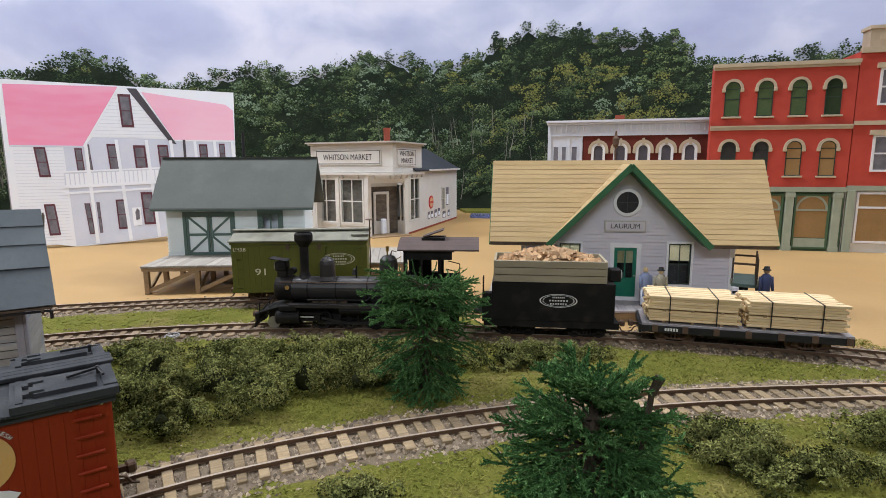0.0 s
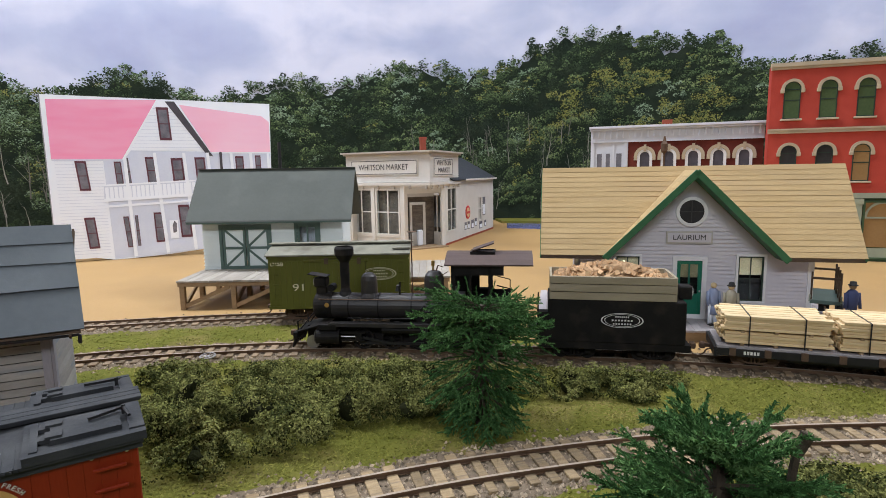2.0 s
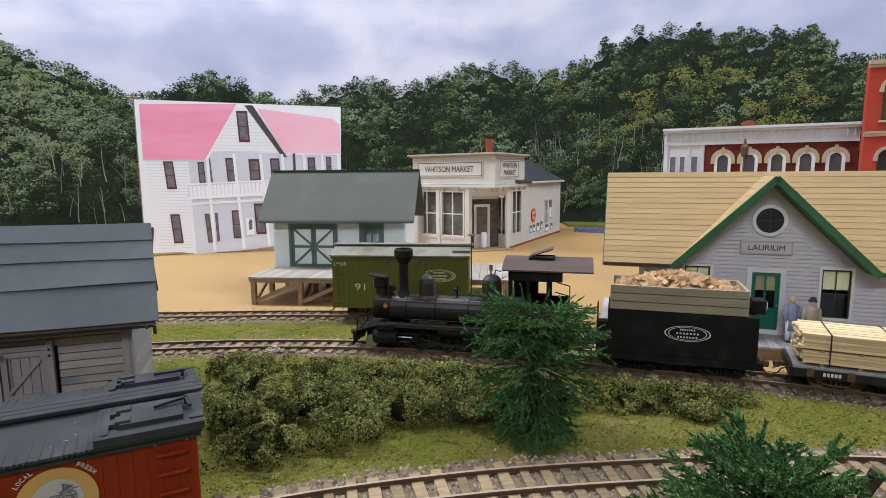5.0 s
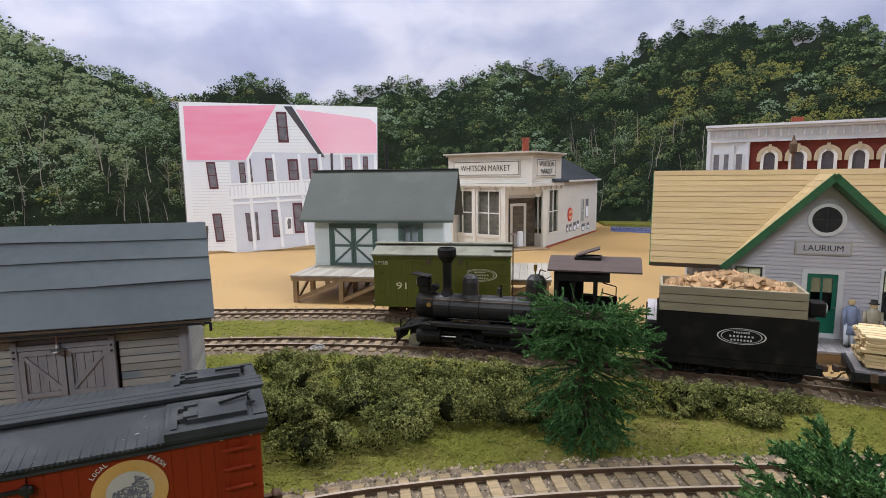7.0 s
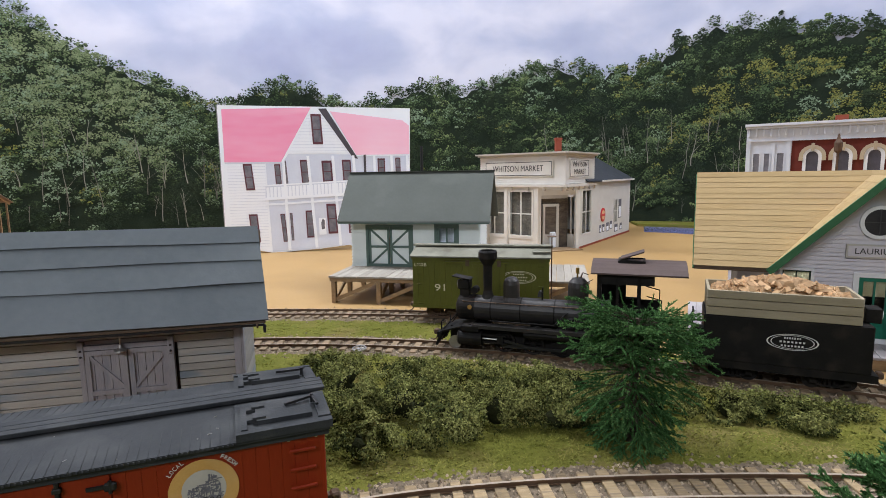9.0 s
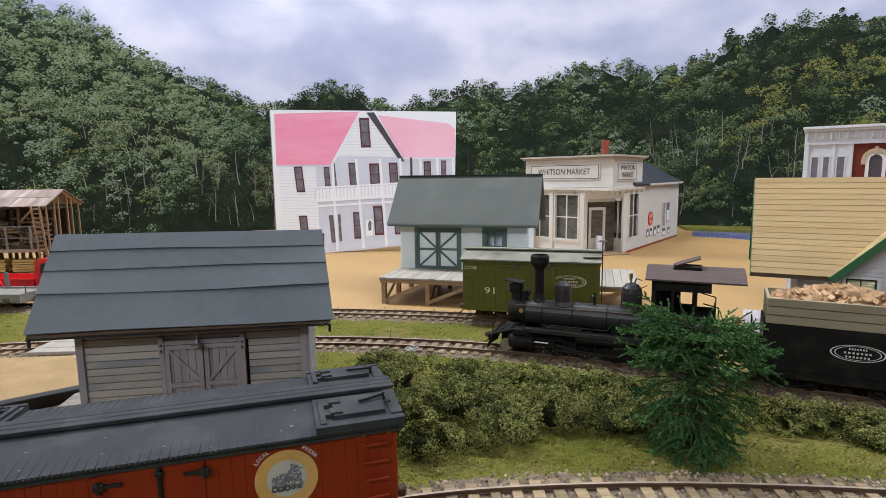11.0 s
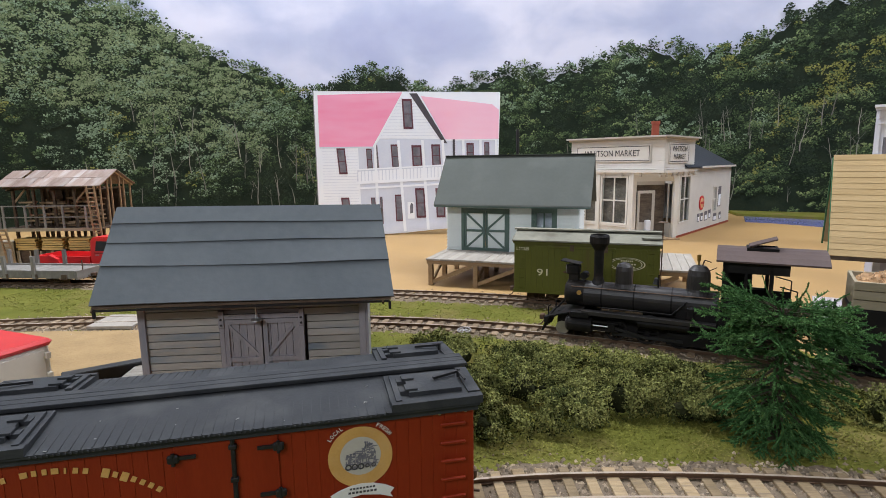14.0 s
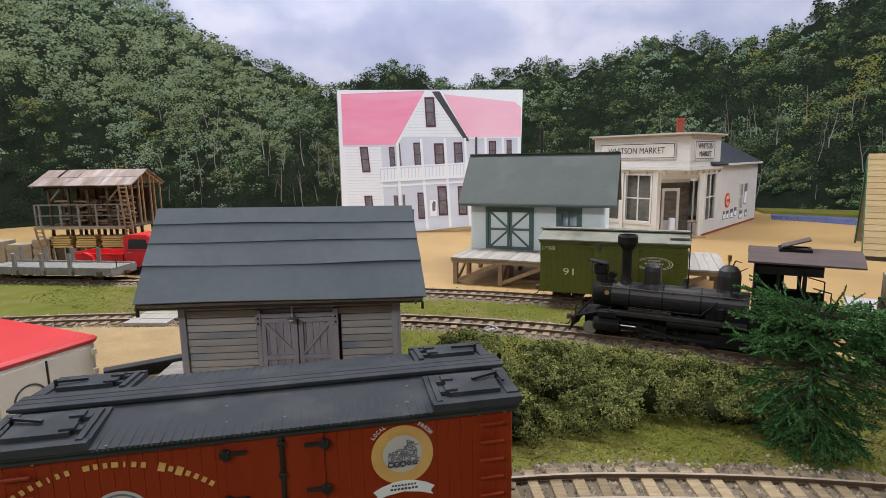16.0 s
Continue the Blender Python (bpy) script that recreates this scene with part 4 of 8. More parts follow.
        beam(bm, (a, -0.04, 2.7), (b, -0.04, 4.4), 0.07, 0.2)
        part("brace_frame", bm, M["green_trim"], leaf)
    sash_window(fh, 8.75, 10.65, 4.75, 6.6, "green_trim", "green_trim", 0, w=0.26, cols=2, rows=1, inside="blue_white", bars=0.16)
    for y0, y1 in ((-1.45, 2.5), (6.45, 2.5)):
        pts = [(-0.95, y0, 7.05), (L + 1.15, y0, 7.05), (L + 1.15, y1, 11.75), (-0.95, y1, 11.75)]
        part("roof", slab(bmesh.new(), pts, (0, 0.05, 0.13)), M["roof_green"], fh, "plain grey-green card roof")
    bm = beam(bmesh.new(), (-0.95, 2.46, 11.88), (L + 1.15, 2.46, 11.88), 0.3, 0.05)
    part("ridge_cap", bm, M["roof_green"], fh)
    part("eave_strip", boxed(-0.9, L + 1.1, -1.4, -1.3, 6.9, 7.05), M["green_trim"], fh)
    part("base_board", boxed(-0.05, L + 0.05, -0.13, -0.02, 2.52, 2.75), M["mint_white"], fh)
    pole = solid("stove_pipe", rod(bmesh.new(), (0, 0, 0), (0, 0, 14.6), 0.16, seg=10), M["iron"], "thin black stove pipe beside the freight house roof", "pipe", "", at(-22.4, 64.0))


freight_house()


# ---- hotel board ----
def hotel():
    m = at(-52.1, 79.3, 0, 28.0)
    hb = thing("hotel", m, "flat printed board of a white hotel with pink roof and porches", "building front")
    outline = [(-6.55, 0.4), (-2.0, 0.4), (0, 0), (2.6, 0.05), (7, 0.27), (11.3, 0.67), (21.3, 1.3), (21.8, 21.75), (-6.55, 22.0)]
    part("board", panel(bmesh.new(), outline, 0.0, 0.9), M["print_white"], hb)
    part("board_edge", boxed(-6.68, -6.57, 0.02, 1.1, 0.3, 22.05), M["board_grey"], hb)

    def ink(name, pts, key, lift=1):
        part(name, panel(bmesh.new(), pts, -0.012 * lift, -0.012 * lift + 0.008), M[key], hb)

    ink("wall_print", [(-5.9, 0.5), (-2.0, 0.5), (0, 0.1), (-0.5, 13.6), (-6.0, 13.7)], "print_white")
    for i in range(30):
        z = 1.0 + i * 0.43
        ink("siding_line", rect(-5.7, -0.3, z, z + 0.05), "print_grey", 2)
    ink("porch_shade", [(0.1, 0.1), (11.3, 0.7), (21.2, 1.4), (21.5, 14.6), (3.2, 14.9), (2.2, 13.6), (-0.2, 13.6)], "print_grey", 1)
    ink("roof_print", [(-5.98, 21.4), (6.76, 21.75), (1.98, 13.62), (-6.03, 13.74)], "pink", 2)
    ink("gable_print", [(6.9, 21.75), (8.2, 21.7), (12.9, 14.95), (3.1, 14.95)], "print_white", 2)
    for i in range(12):
        z = 15.3 + i * 0.48
        h = (z - 14.95) / 6.8
        ink("siding_line", rect(3.2 + 3.7 * h, 12.6 - 4.6 * h, z, z + 0.05), "print_grey", 3)
    ink("rake_print", [(7.83, 21.6), (9.0, 21.63), (13.57, 14.07), (12.8, 14.2)], "print_charcoal", 4)
    ink("roof_print", [(9.6, 21.2), (20.54, 19.93), (21.59, 19.1), (21.56, 14.72), (13.3, 14.65)], "pink_pale", 3)
    ink("eave_print", rect(-6.0, 2.1, 13.5, 13.72), "print_grey", 3)
    ink("eave_print", rect(13.4, 21.5, 14.5, 14.68), "print_white", 4)

    def win(x0, x1, z0, z1, lean=0.2):
        """A printed window: maroon frame and dark panes; its foot leans to the right."""
        ink("window_print", [(x0 + lean, z0), (x1 + lean, z0), (x1, z1), (x0, z1)], "print_dark", 4)
        w = (x1 - x0) * 0.15
        zm = (z0 + z1) / 2
        sl = lambda z: lean * (z1 - z) / (z1 - z0)
        for a, b in ((z0 + w * 1.5, zm - 0.06), (zm + 0.06, z1 - w * 1.5)):
            ink("pane_print", [(x0 + w + sl(a), a), (x1 - w + sl(a), a), (x1 - w + sl(b), b), (x0 + w + sl(b), b)], "print_glass", 5)

    win(6.65, 8.18, 16.3, 20.8)
    for x0, x1, z0, z1, lean in ((-3.5, -2.22, 9.55, 13.5, 0.32), (1.0, 1.86, 10.1, 13.4, 0.15), (2.41, 2.75, 10.1, 13.9, 0.22), (4.78, 5.95, 10.3, 14.0, 0.2), (7.98, 9.49, 10.5, 13.85, 0.15),
                                 (11.04, 12.39, 10.6, 13.95, 0.14), (16.52, 17.67, 11.2, 14.1, 0.05), (19.3, 20.1, 11.2, 14.2, 0.04), (-3.08, -1.82, 1.7, 5.95, 0.3), (1.51, 2.17, 1.6, 5.9, 0.3),
                                 (2.93, 3.31, 1.75, 6.0, 0.1), (5.26, 6.42, 2.1, 6.3, 0.1), (8.41, 9.88, 2.6, 7.25, 0.2), (11.6, 13.0, 2.6, 7.2, 0.15)):
        win(x0, x1, z0, z1, lean)
    ink("poster_print", rect(7.2, 8.28, 2.5, 5.1), "print_white", 5)
    ink("poster_mark", [(7.6, 3.3), (8.05, 3.4), (8.1, 4.7), (7.8, 5.0), (7.55, 4.4)], "print_glass", 6)
    ink("balcony_print", [(-0.5, 8.05), (12.1, 8.55), (21.4, 8.9), (21.4, 11.1), (12.1, 10.85), (-0.4, 10.25)], "print_grey", 6)
    for i in range(40):
        x = -0.3 + i * 0.54
        ink("baluster_print", rect(x, x + 0.42, 8.3 + 0.035 * x, 9.95 + 0.045 * x), "print_white", 7)
    for lo, hi in ((8.0, 8.42), (10.1, 10.32), (7.2, 7.5)):
        ink("porch_rail_print", [(-0.5, lo), (21.4, lo + 0.85), (21.4, hi + 0.85), (-0.5, hi)], "print_white", 8)
    ink("porch_base_print", [(2.6, 0.1), (11.3, 0.72), (21.2, 1.4), (21.2, 2.6), (11.3, 2.1), (2.6, 1.5)], "print_grey", 8)
    for x0, x1 in ((2.36, 2.67), (6.0, 6.75), (9.7, 10.4), (12.8, 13.6), (16.0, 16.5), (18.7, 19.1), (21.2, 21.4)):
        ink("column_print", [(x1 - 0.22, 0.1 + 0.06 * x1), (x1 + 0.22, 0.1 + 0.06 * x1), (x0 + 0.2, 14.6 if x0 > 3 else 14.0), (x0 - 0.2, 14.6 if x0 > 3 else 14.0)], "print_white", 9)
    ink("stove_pipe_print", rect(14.4, 14.75, 10.5, 14.7), "print_charcoal", 9)


hotel()


# ---- market ----
def facing(a, b):
    """A pose whose x runs from a to b in plan and whose -y looks out."""
    ang = math.degrees(math.atan2(b[1] - a[1], b[0] - a[0]))
    return at(a[0], a[1], 0, ang), math.hypot(b[0] - a[0], b[1] - a[1])


def shop_window(parent, x0, x1, z0, z1, m, cols=2, rows=2):
    bm = framed(bmesh.new(), x0 - 0.25, x1 + 0.25, z0 - 0.25, z1 + 0.25, 0.25, -0.14, 0.1)
    win = part("shop_window", bm, M["cream"], parent)
    win.matrix_local = m
    bm = bmesh.new()
    for i in range(1, cols):
        c = x0 + (x1 - x0) * i / cols
        box(bm, c - 0.09, c + 0.09, -0.05, 0.05, z0, z1)
    for i in range(1, rows):
        c = z0 + (z1 - z0) * i / rows
        box(bm, x0, x1, -0.04, 0.04, c - 0.08, c + 0.08)
    part("glazing_bar", bm, M["cream"], win)
    pane = part("pane", boxed(x0, x1, 0.06, 0.08, z0, z1), M["glass"], win)
    pane.visible_shadow = False
    # sheet behind the glass, its colour already dimmed
    part("shop_inside", boxed(x0 - 0.15, x1 + 0.15, 0.6, 0.65, z0 - 0.1, z1 + 0.1), M["shop_dark"], win, "goods on shop shelves with the dimness painted in")
    return win


def market():
    A, P, C, Q, E = (-22.3, 92.5), (-12.6, 87.9), (-8.7, 86.0), (-7.3, 91.3), (1.0, 117.5)
    mk = thing("market", at(0, 0), "cream false-front corner market with tall shop windows and dark roof", "shop")
    m, w = facing(A, C)
    lw = math.hypot(P[0] - A[0], P[1] - A[1])
    holes = [(0.9, 4.6, 2.2, 8.7), (5.7, 9.6, 2.2, 8.7)]
    bm = bmesh.new()
    for a, b, lo, hi in wall_bands(0, lw, 0, 9.8, holes):
        box(bm, a, b, 0, 0.3, lo, hi)
    for x in (0.05, 4.75, lw - 0.75):
        box(bm, x, x + 0.6, -0.22, 0, 0, 9.4, soft=0.04)
    box(bm, 0.7, lw - 0.8, -0.12, 0, 0.3, 0.6)
    box(bm, 0.7, lw - 0.8, -0.12, 0, 1.7, 1.95)
    w1 = part("front_wall", bm, M["cream"], mk)
    w1.matrix_local = m
    for h in holes:
        shop_window(mk, *h, m)
    # the false front above both faces
    bm = sided_wall(0, w, 9.9, 14.2, [], 0.3, out=0.08)
    f1 = part("false_front", bm, M["cream"], mk)
    f1.matrix_local = m
    m2, w2 = facing(C, E)
    up = 12.2
    f2 = part("false_front", sided_wall(0, up, 9.9, 14.2, [], 0.3, out=0.08), M["cream"], mk)
    f2.matrix_local = m2
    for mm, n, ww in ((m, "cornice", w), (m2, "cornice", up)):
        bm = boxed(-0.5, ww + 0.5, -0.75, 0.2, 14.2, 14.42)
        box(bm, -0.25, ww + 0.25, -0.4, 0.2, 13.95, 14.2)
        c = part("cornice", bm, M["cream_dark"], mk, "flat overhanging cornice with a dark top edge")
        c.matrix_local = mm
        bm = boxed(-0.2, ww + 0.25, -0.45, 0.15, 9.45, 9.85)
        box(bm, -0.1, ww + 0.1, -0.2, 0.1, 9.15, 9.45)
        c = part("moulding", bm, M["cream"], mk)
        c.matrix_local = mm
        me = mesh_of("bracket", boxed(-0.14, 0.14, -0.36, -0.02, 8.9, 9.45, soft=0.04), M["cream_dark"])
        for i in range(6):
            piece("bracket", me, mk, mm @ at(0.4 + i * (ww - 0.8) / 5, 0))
    for mm, x0, x1, z0, z1, txt, size, tw in ((m, 1.0, w - 1.9, 10.9, 13.3, "WHITSON MARKET", 0.85, 9.0), (m2, 1.2, up - 3.0, 10.7, 13.5, "WHITSON\nMARKET", 1.8, 6.0)):
        s = part("sign_board", boxed(x0, x1, -0.18, -0.06, z0, z1, soft=0.1), M["cream"], mk, "cream shop sign with a thin dark rim")
        s.matrix_local = mm
        part("sign_rim", framed(bmesh.new(), x0 + 0.2, x1 - 0.2, z0 + 0.2, z1 - 0.2, 0.09, -0.2, -0.185), M["ink"], s)
        lettering(txt, size, M["ink"], s, at((x0 + x1) / 2, -0.23, (z0 + z1) / 2), width=tw)
    # the recessed corner entrance
    m3, w3 = facing(P, Q)
    bm = boxed(-0.3, 0.3, -0.25, 0.3, 0, 9.4, soft=0.04)
    box(bm, w3 - 0.3, w3 + 0.3, -0.25, 0.3, 0, 9.4, soft=0.04)
    box(bm, 0.3, w3 - 0.3, 0.0, 0.25, 8.2, 9.4)
    e = part("entrance", bm, M["cream"], mk, "recessed corner entrance between columns")
    e.matrix_local = m3
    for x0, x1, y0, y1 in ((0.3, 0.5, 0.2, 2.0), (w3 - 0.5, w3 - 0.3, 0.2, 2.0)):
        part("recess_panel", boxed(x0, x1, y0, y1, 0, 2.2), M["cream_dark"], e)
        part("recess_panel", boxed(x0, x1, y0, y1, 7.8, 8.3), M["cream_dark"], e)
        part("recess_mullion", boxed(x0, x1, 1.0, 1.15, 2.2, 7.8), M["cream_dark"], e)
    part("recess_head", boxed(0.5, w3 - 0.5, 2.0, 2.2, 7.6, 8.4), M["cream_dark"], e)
    d = part("door", framed(bmesh.new(), 1.6, w3 - 2.0, 0.1, 6.8, 0.4, 1.9, 2.1), M["cream"], e, "cream glazed shop door")
    part("pane", boxed(2.0, w3 - 2.4, 2.0, 2.04, 2.2, 6.4), M["shop_dark"], d)
    part("kick_panel", boxed(1.9, w3 - 2.3, 1.96, 2.06, 0.3, 2.2), M["cream"], d)
    part("shop_inside", boxed(0.3, w3 - 0.3, 2.3, 2.4, 0, 8.3), M["shop_dark"], e)
    part("step", boxed(-0.2, w3 + 0.2, -1.5, 2.0, 0, 0.16), M["timber"], e, "brown wooden step")
    box_man = part("counter_goods", boxed(2.6, 3.5, 1.2, 1.75, 0.18, 2.6, soft=0.15), M["print_white"], e)
    # the long side
    off = math.hypot(Q[0] - C[0], Q[1] - C[1])
    holes = [(off + 1.3, off + 5.2, 2.2, 8.7)]
    side = sided_wall(off, w2, 0, 10.0, holes + [(off + 17.5, off + 19.2, 2.6, 6.6)], 0.34, out=0.09)
    s = part("side_wall", side, M["cream"], mk)
    s.matrix_local = m2
    shop_window(mk, *holes[0], m2)
    sw = shop_window(mk, off + 17.5, off + 19.2, 2.6, 6.6, m2, 2, 2)
    part("base_line", boxed(off, w2, -0.12, -0.02, 0, 0.3), M["brick_red"], mk).matrix_local = m2
    disc = part("round_sign", lathe(bmesh.new(), [(1.15, 0), (1.15, 0.1)], 24, Matrix.Translation((off + 11.2, -0.08, 4.4)) @ Matrix.Rotation(radians(90), 4, "X")), M["truck_red"], mk, "round red sign with a pale centre")
    disc.matrix_local = m2
    part("sign_mark", lathe(bmesh.new(), [(0.8, 0), (0.8, 0.06)], 20, Matrix.Translation((off + 11.2, -0.16, 4.4)) @ Matrix.Rotation(radians(90), 4, "X")), M["lumber"], disc)
    part("sign_bar", boxed(off + 10.5, off + 11.9, -0.26, -0.22, 4.2, 4.6), M["truck_red"], disc)
    for x, z, ww, hh in ((9.6, 1.5, 1.0, 1.3), (11.2, 1.5, 1.1, 1.3), (13.2, 1.4, 1.4, 1.5), (15.2, 1.6, 1.2, 1.4), (18.0, 0.9, 1.8, 1.3), (20.2, 3.2, 1.6, 3.4), (21.2, 1.0, 1.2, 1.2)):
        ob = part("poster", boxed(off + x, off + x + ww, -0.1, -0.05, z, z + hh), M["print_glass"], mk, "small faded paper poster")
        ob.matrix_local = m2
        part("poster_print", boxed(off + x + 0.15, off + x + ww - 0.15, -0.115, -0.1, z + 0.15, z + hh * 0.6), M["print_white"], ob)
    # roof behind the false front, and the other walls
    n = Vector((-(E[1] - C[1]), E[0] - C[0], 0)).normalized()
    d2 = Vector((E[0] - C[0], E[1] - C[1], 0)).normalized()
    o = Vector((C[0], C[1], 0))
    def pt(a, b, z):
        v = o + d2 * a + n * b
        return (v.x, v.y, z)
    part("roof", slab(bmesh.new(), [pt(8.0, -0.6, 9.9), pt(w2 + 0.4, -0.6, 9.9), pt(w2 + 0.4, 6.6, 13.9), pt(8.0, 6.6, 13.9)], (0, 0, 0.2)), M["slate"], mk, "dark slate roof")
    part("roof", slab(bmesh.new(), [pt(8.0, 13.8, 9.9), pt(w2 + 0.4, 13.8, 9.9), pt(w2 + 0.4, 6.6, 13.9), pt(8.0, 6.6, 13.9)], (0, 0, 0.2)), M["slate"], mk)
    part("rake_board", beam(bmesh.new(), pt(14.4, -0.65, 10.0), pt(w2 + 0.4, -0.65, 10.0), 0.1, 0.3), M["cream"], mk)
    part("back_wall", slab(bmesh.new(), [pt(w2 - 0.2, 0.3, 0), pt(w2 - 0.2, 13.3, 0), pt(w2 - 0.2, 13.3, 9.9), pt(w2 - 0.2, 6.6, 13.7), pt(w2 - 0.2, 0.3, 9.9)], tuple(d2 * 0.2)), M["cream"], mk)
    part("back_wall", slab(bmesh.new(), [pt(0.5, 13.2, 0), pt(w2, 13.2, 0), pt(w2, 13.2, 10), pt(0.5, 13.2, 10)], tuple(n * 0.2)), M["cream"], mk)
    ch = part("chimney", boxed(-0.45, 0.45, -0.45, 0.45, 13.0, 16.8, soft=0.05), M["brick_red"], mk, "red brick chimney")
    v = o + d2 * 9.5 + n * 5.0
    ch.matrix_local = at(v.x, v.y, 0, 20)
    box_cap = part("chimney_cap", boxed(-0.52, 0.52, -0.52, 0.52, 16.5, 16.9), M["brick_red"], ch)


market()


# ---- brick blocks on the right ----
def arch(bm, x0, x1, z0, z1, y0, y1, rise=None, seg=10):
    """A panel with a round head."""
    r = (x1 - x0) / 2
    pts = [(x0, z0), (x1, z0)] + [(x0 + r + r * math.cos(math.pi * i / seg), z1 - r + r * math.sin(math.pi * i / seg)) for i in range(seg + 1)]
    return panel(bm, pts, y0, y1)


def arch_ring(bm, cx, cz, r0, r1, y0, y1, seg=10, foot=0.0):
    pts = [(cx + r1 * math.cos(math.pi * i / seg), cz + r1 * math.sin(math.pi * i / seg)) for i in range(seg + 1)]
    inn = [(cx + r0 * math.cos(math.pi * i / seg), cz + r0 * math.sin(math.pi * i / seg)) for i in range(seg + 1)]
    for i in range(seg):
        panel(bm, [pts[i], pts[i + 1], inn[i + 1], inn[i]], y0, y1)
    if foot:
        box(bm, cx + r0, cx + r1, y0, y1, cz - foot, cz)
        box(bm, cx - r1, cx - r0, y0, y1, cz - foot, cz)
    return bm


def arched_window(parent, cx, z0, z1, w, inside):
    r = w / 2
    bm = arch_ring(bmesh.new(), cx, z1 - r, r, r + 0.32, -0.28, 0.0, 12)
    for sg in (-1, 1):
        box(bm, cx + sg * (r + 0.19) - 0.2, cx + sg * (r + 0.19) + 0.2, -0.3, 0.0, z1 - r - 0.42, z1 - r + 0.02, soft=0.04)
    win = part("window", bm, M["stone_trim"], parent)
    part("sill", boxed(cx - r - 0.25, cx + r + 0.25, -0.3, 0.0, z0 - 0.22, z0, soft=0.03), M["stone_trim"], win)
    part("pane", arch(bmesh.new(), cx - r, cx + r, z0, z1, -0.05, -0.02), M[inside], win)
    bm = framed(bmesh.new(), cx - r, cx + r, z0, z1 - r, 0.1, -0.1, -0.05)
    box(bm, cx - r, cx + r, -0.09, -0.05, (z0 + z1) / 2 - 0.06, (z0 + z1) / 2 + 0.06)
    arch_ring(bm, cx, z1 - r, r - 0.1, r, -0.1, -0.05, 12)
    part("sash", bm, M["sash_dark"], win)
    return win


def red_block():
    rb = thing("red_building", at(33.1, 77.2, 0, -13.0), "three-storey bright red building with arched tan stone windows", "building")
    W, T = 15.9, 23.0
    part("wall", boxed(0, W, 0, 1.2, 8.0, T), M["red_brick"], rb)
    bm = boxed(-0.15, W + 0.1, -0.4, 0.2, T - 0.1, T + 0.35)
    box(bm, -0.1, W + 0.05, -0.22, 0.1, T - 0.4, T - 0.1)
    part("cornice", bm, M["stone_trim"], rb)
    bm = boxed(-0.1, W, -0.25, 0.0, 15.2, 15.75)
    box(bm, -0.1, W, -0.35, 0.0, 15.55, 15.75)
    part("string_course", bm, M["stone_trim"], rb)
    for i in range(4):
        cx = 2.25 + i * 3.75
        # leaf colours on the upper panes paint in the reflection of trees
        arched_window(rb, cx, 16.9, 21.2, 1.75, "print_leaf_b" if i < 3 else "print_leaf_a")
        arched_window(rb, cx, 9.5, 13.8, 1.75, "kraft" if i > 1 else "shade_black")
    bm = boxed(0, W, 0.25, 1.2, 0, 8.0)
    part("shop_wall", bm, M["deep_green"], rb)
    bm = boxed(-0.1, W + 0.05, -0.3, 0.25, 7.5, 8.1)
    for x in (0.1, 4.9, 9.3, 14.6):
        box(bm, x, x + 0.95, -0.25, 0.25, 0, 7.5, soft=0.05)
        box(bm, x - 0.08, x + 1.03, -0.32, 0.25, 0, 0.6)
        box(bm, x - 0.08, x + 1.03, -0.32, 0.25, 6.8, 7.4)
    part("shop_columns", bm, M["stone_green"], rb)
    for x0, x1 in ((1.2, 4.7), (6.0, 9.1), (10.4, 14.4)):
        p = part("shop_window", framed(bmesh.new(), x0, x1, 0.3, 7.2, 0.22, -0.05, 0.25), M["deep_green"], rb)
        part("pane", boxed(x0 + 0.2, x1 - 0.2, 0.12, 0.18, 1.7, 7.0), M["kraft"], p, "window backed with brown paper")
        bm = boxed(x0 + 0.2, x1 - 0.2, 0.02, 0.12, 5.1, 5.3)
        arch_ring(bm, (x0 + x1) / 2, 5.3, (x1 - x0) / 2 - 0.45, (x1 - x0) / 2 - 0.2, 0.02, 0.12, 12)
        part("transom", bm, M["stone_green"], p)
        part("bulkhead", boxed(x0 + 0.2, x1 - 0.2, 0.0, 0.2, 0.4, 1.6), M["stone_green"], p)
    r2 = thing("red_corner_building", at(33.1 + 16.0 * 0.9744, 77.2 - 16.0 * 0.225, 0, -13.0), "plain red building with white sash windows and pale stone trim", "building")
    part("wall", boxed(0, 16, 0.05, 6, 8.2, 24.2), M["red_brick"], r2)
    part("parapet", boxed(0, 16, -0.3, 0.4, 24.0, 24.6), M["stone_trim"], r2)
    bm = boxed(1.2, 7.5, 1.0, 3.0, 24.6, 27.2)
    box(bm, 1.0, 7.7, 0.8, 3.2, 26.9, 27.3)
    box(bm, 2.2, 3.6, 0.9, 1.1, 25.6, 26.4)
    part("roof_block", bm, M["stone_trim"], r2, "tan stone roof block")
    bm = boxed(0, 16, -0.2, 0.05, 15.6, 16.1)
    part("string_course", bm, M["stone_trim"], r2)
    for x in (2.2, 7.0):
        for z0, z1 in ((17.9, 22.2), (10.0, 14.4)):
            win = part("window", framed(bmesh.new(), x, x + 2.6, z0, z1, 0.25, -0.15, 0.05), M["white"], r2)
            part("lintel", boxed(x - 0.4, x + 3.0, -0.35, 0.05, z1, z1 + 0.6), M["stone_trim"], win)
            part("pane", boxed(x + 0.2, x + 2.4, -0.02, 0.03, z0 + 0.2, z1 - 0.2), M["print_glass"], win)
            part("sash", boxed(x + 0.2, x + 2.4, -0.1, -0.02, (z0 + z1) / 2 - 0.1, (z0 + z1) / 2 + 0.1), M["white"], win)
    part("shop_wall", boxed(0, 16, 0.2, 6, 0, 8.2), M["cream"], r2)
    bm = boxed(0, 16, -0.2, 0.2, 7.7, 8.3)
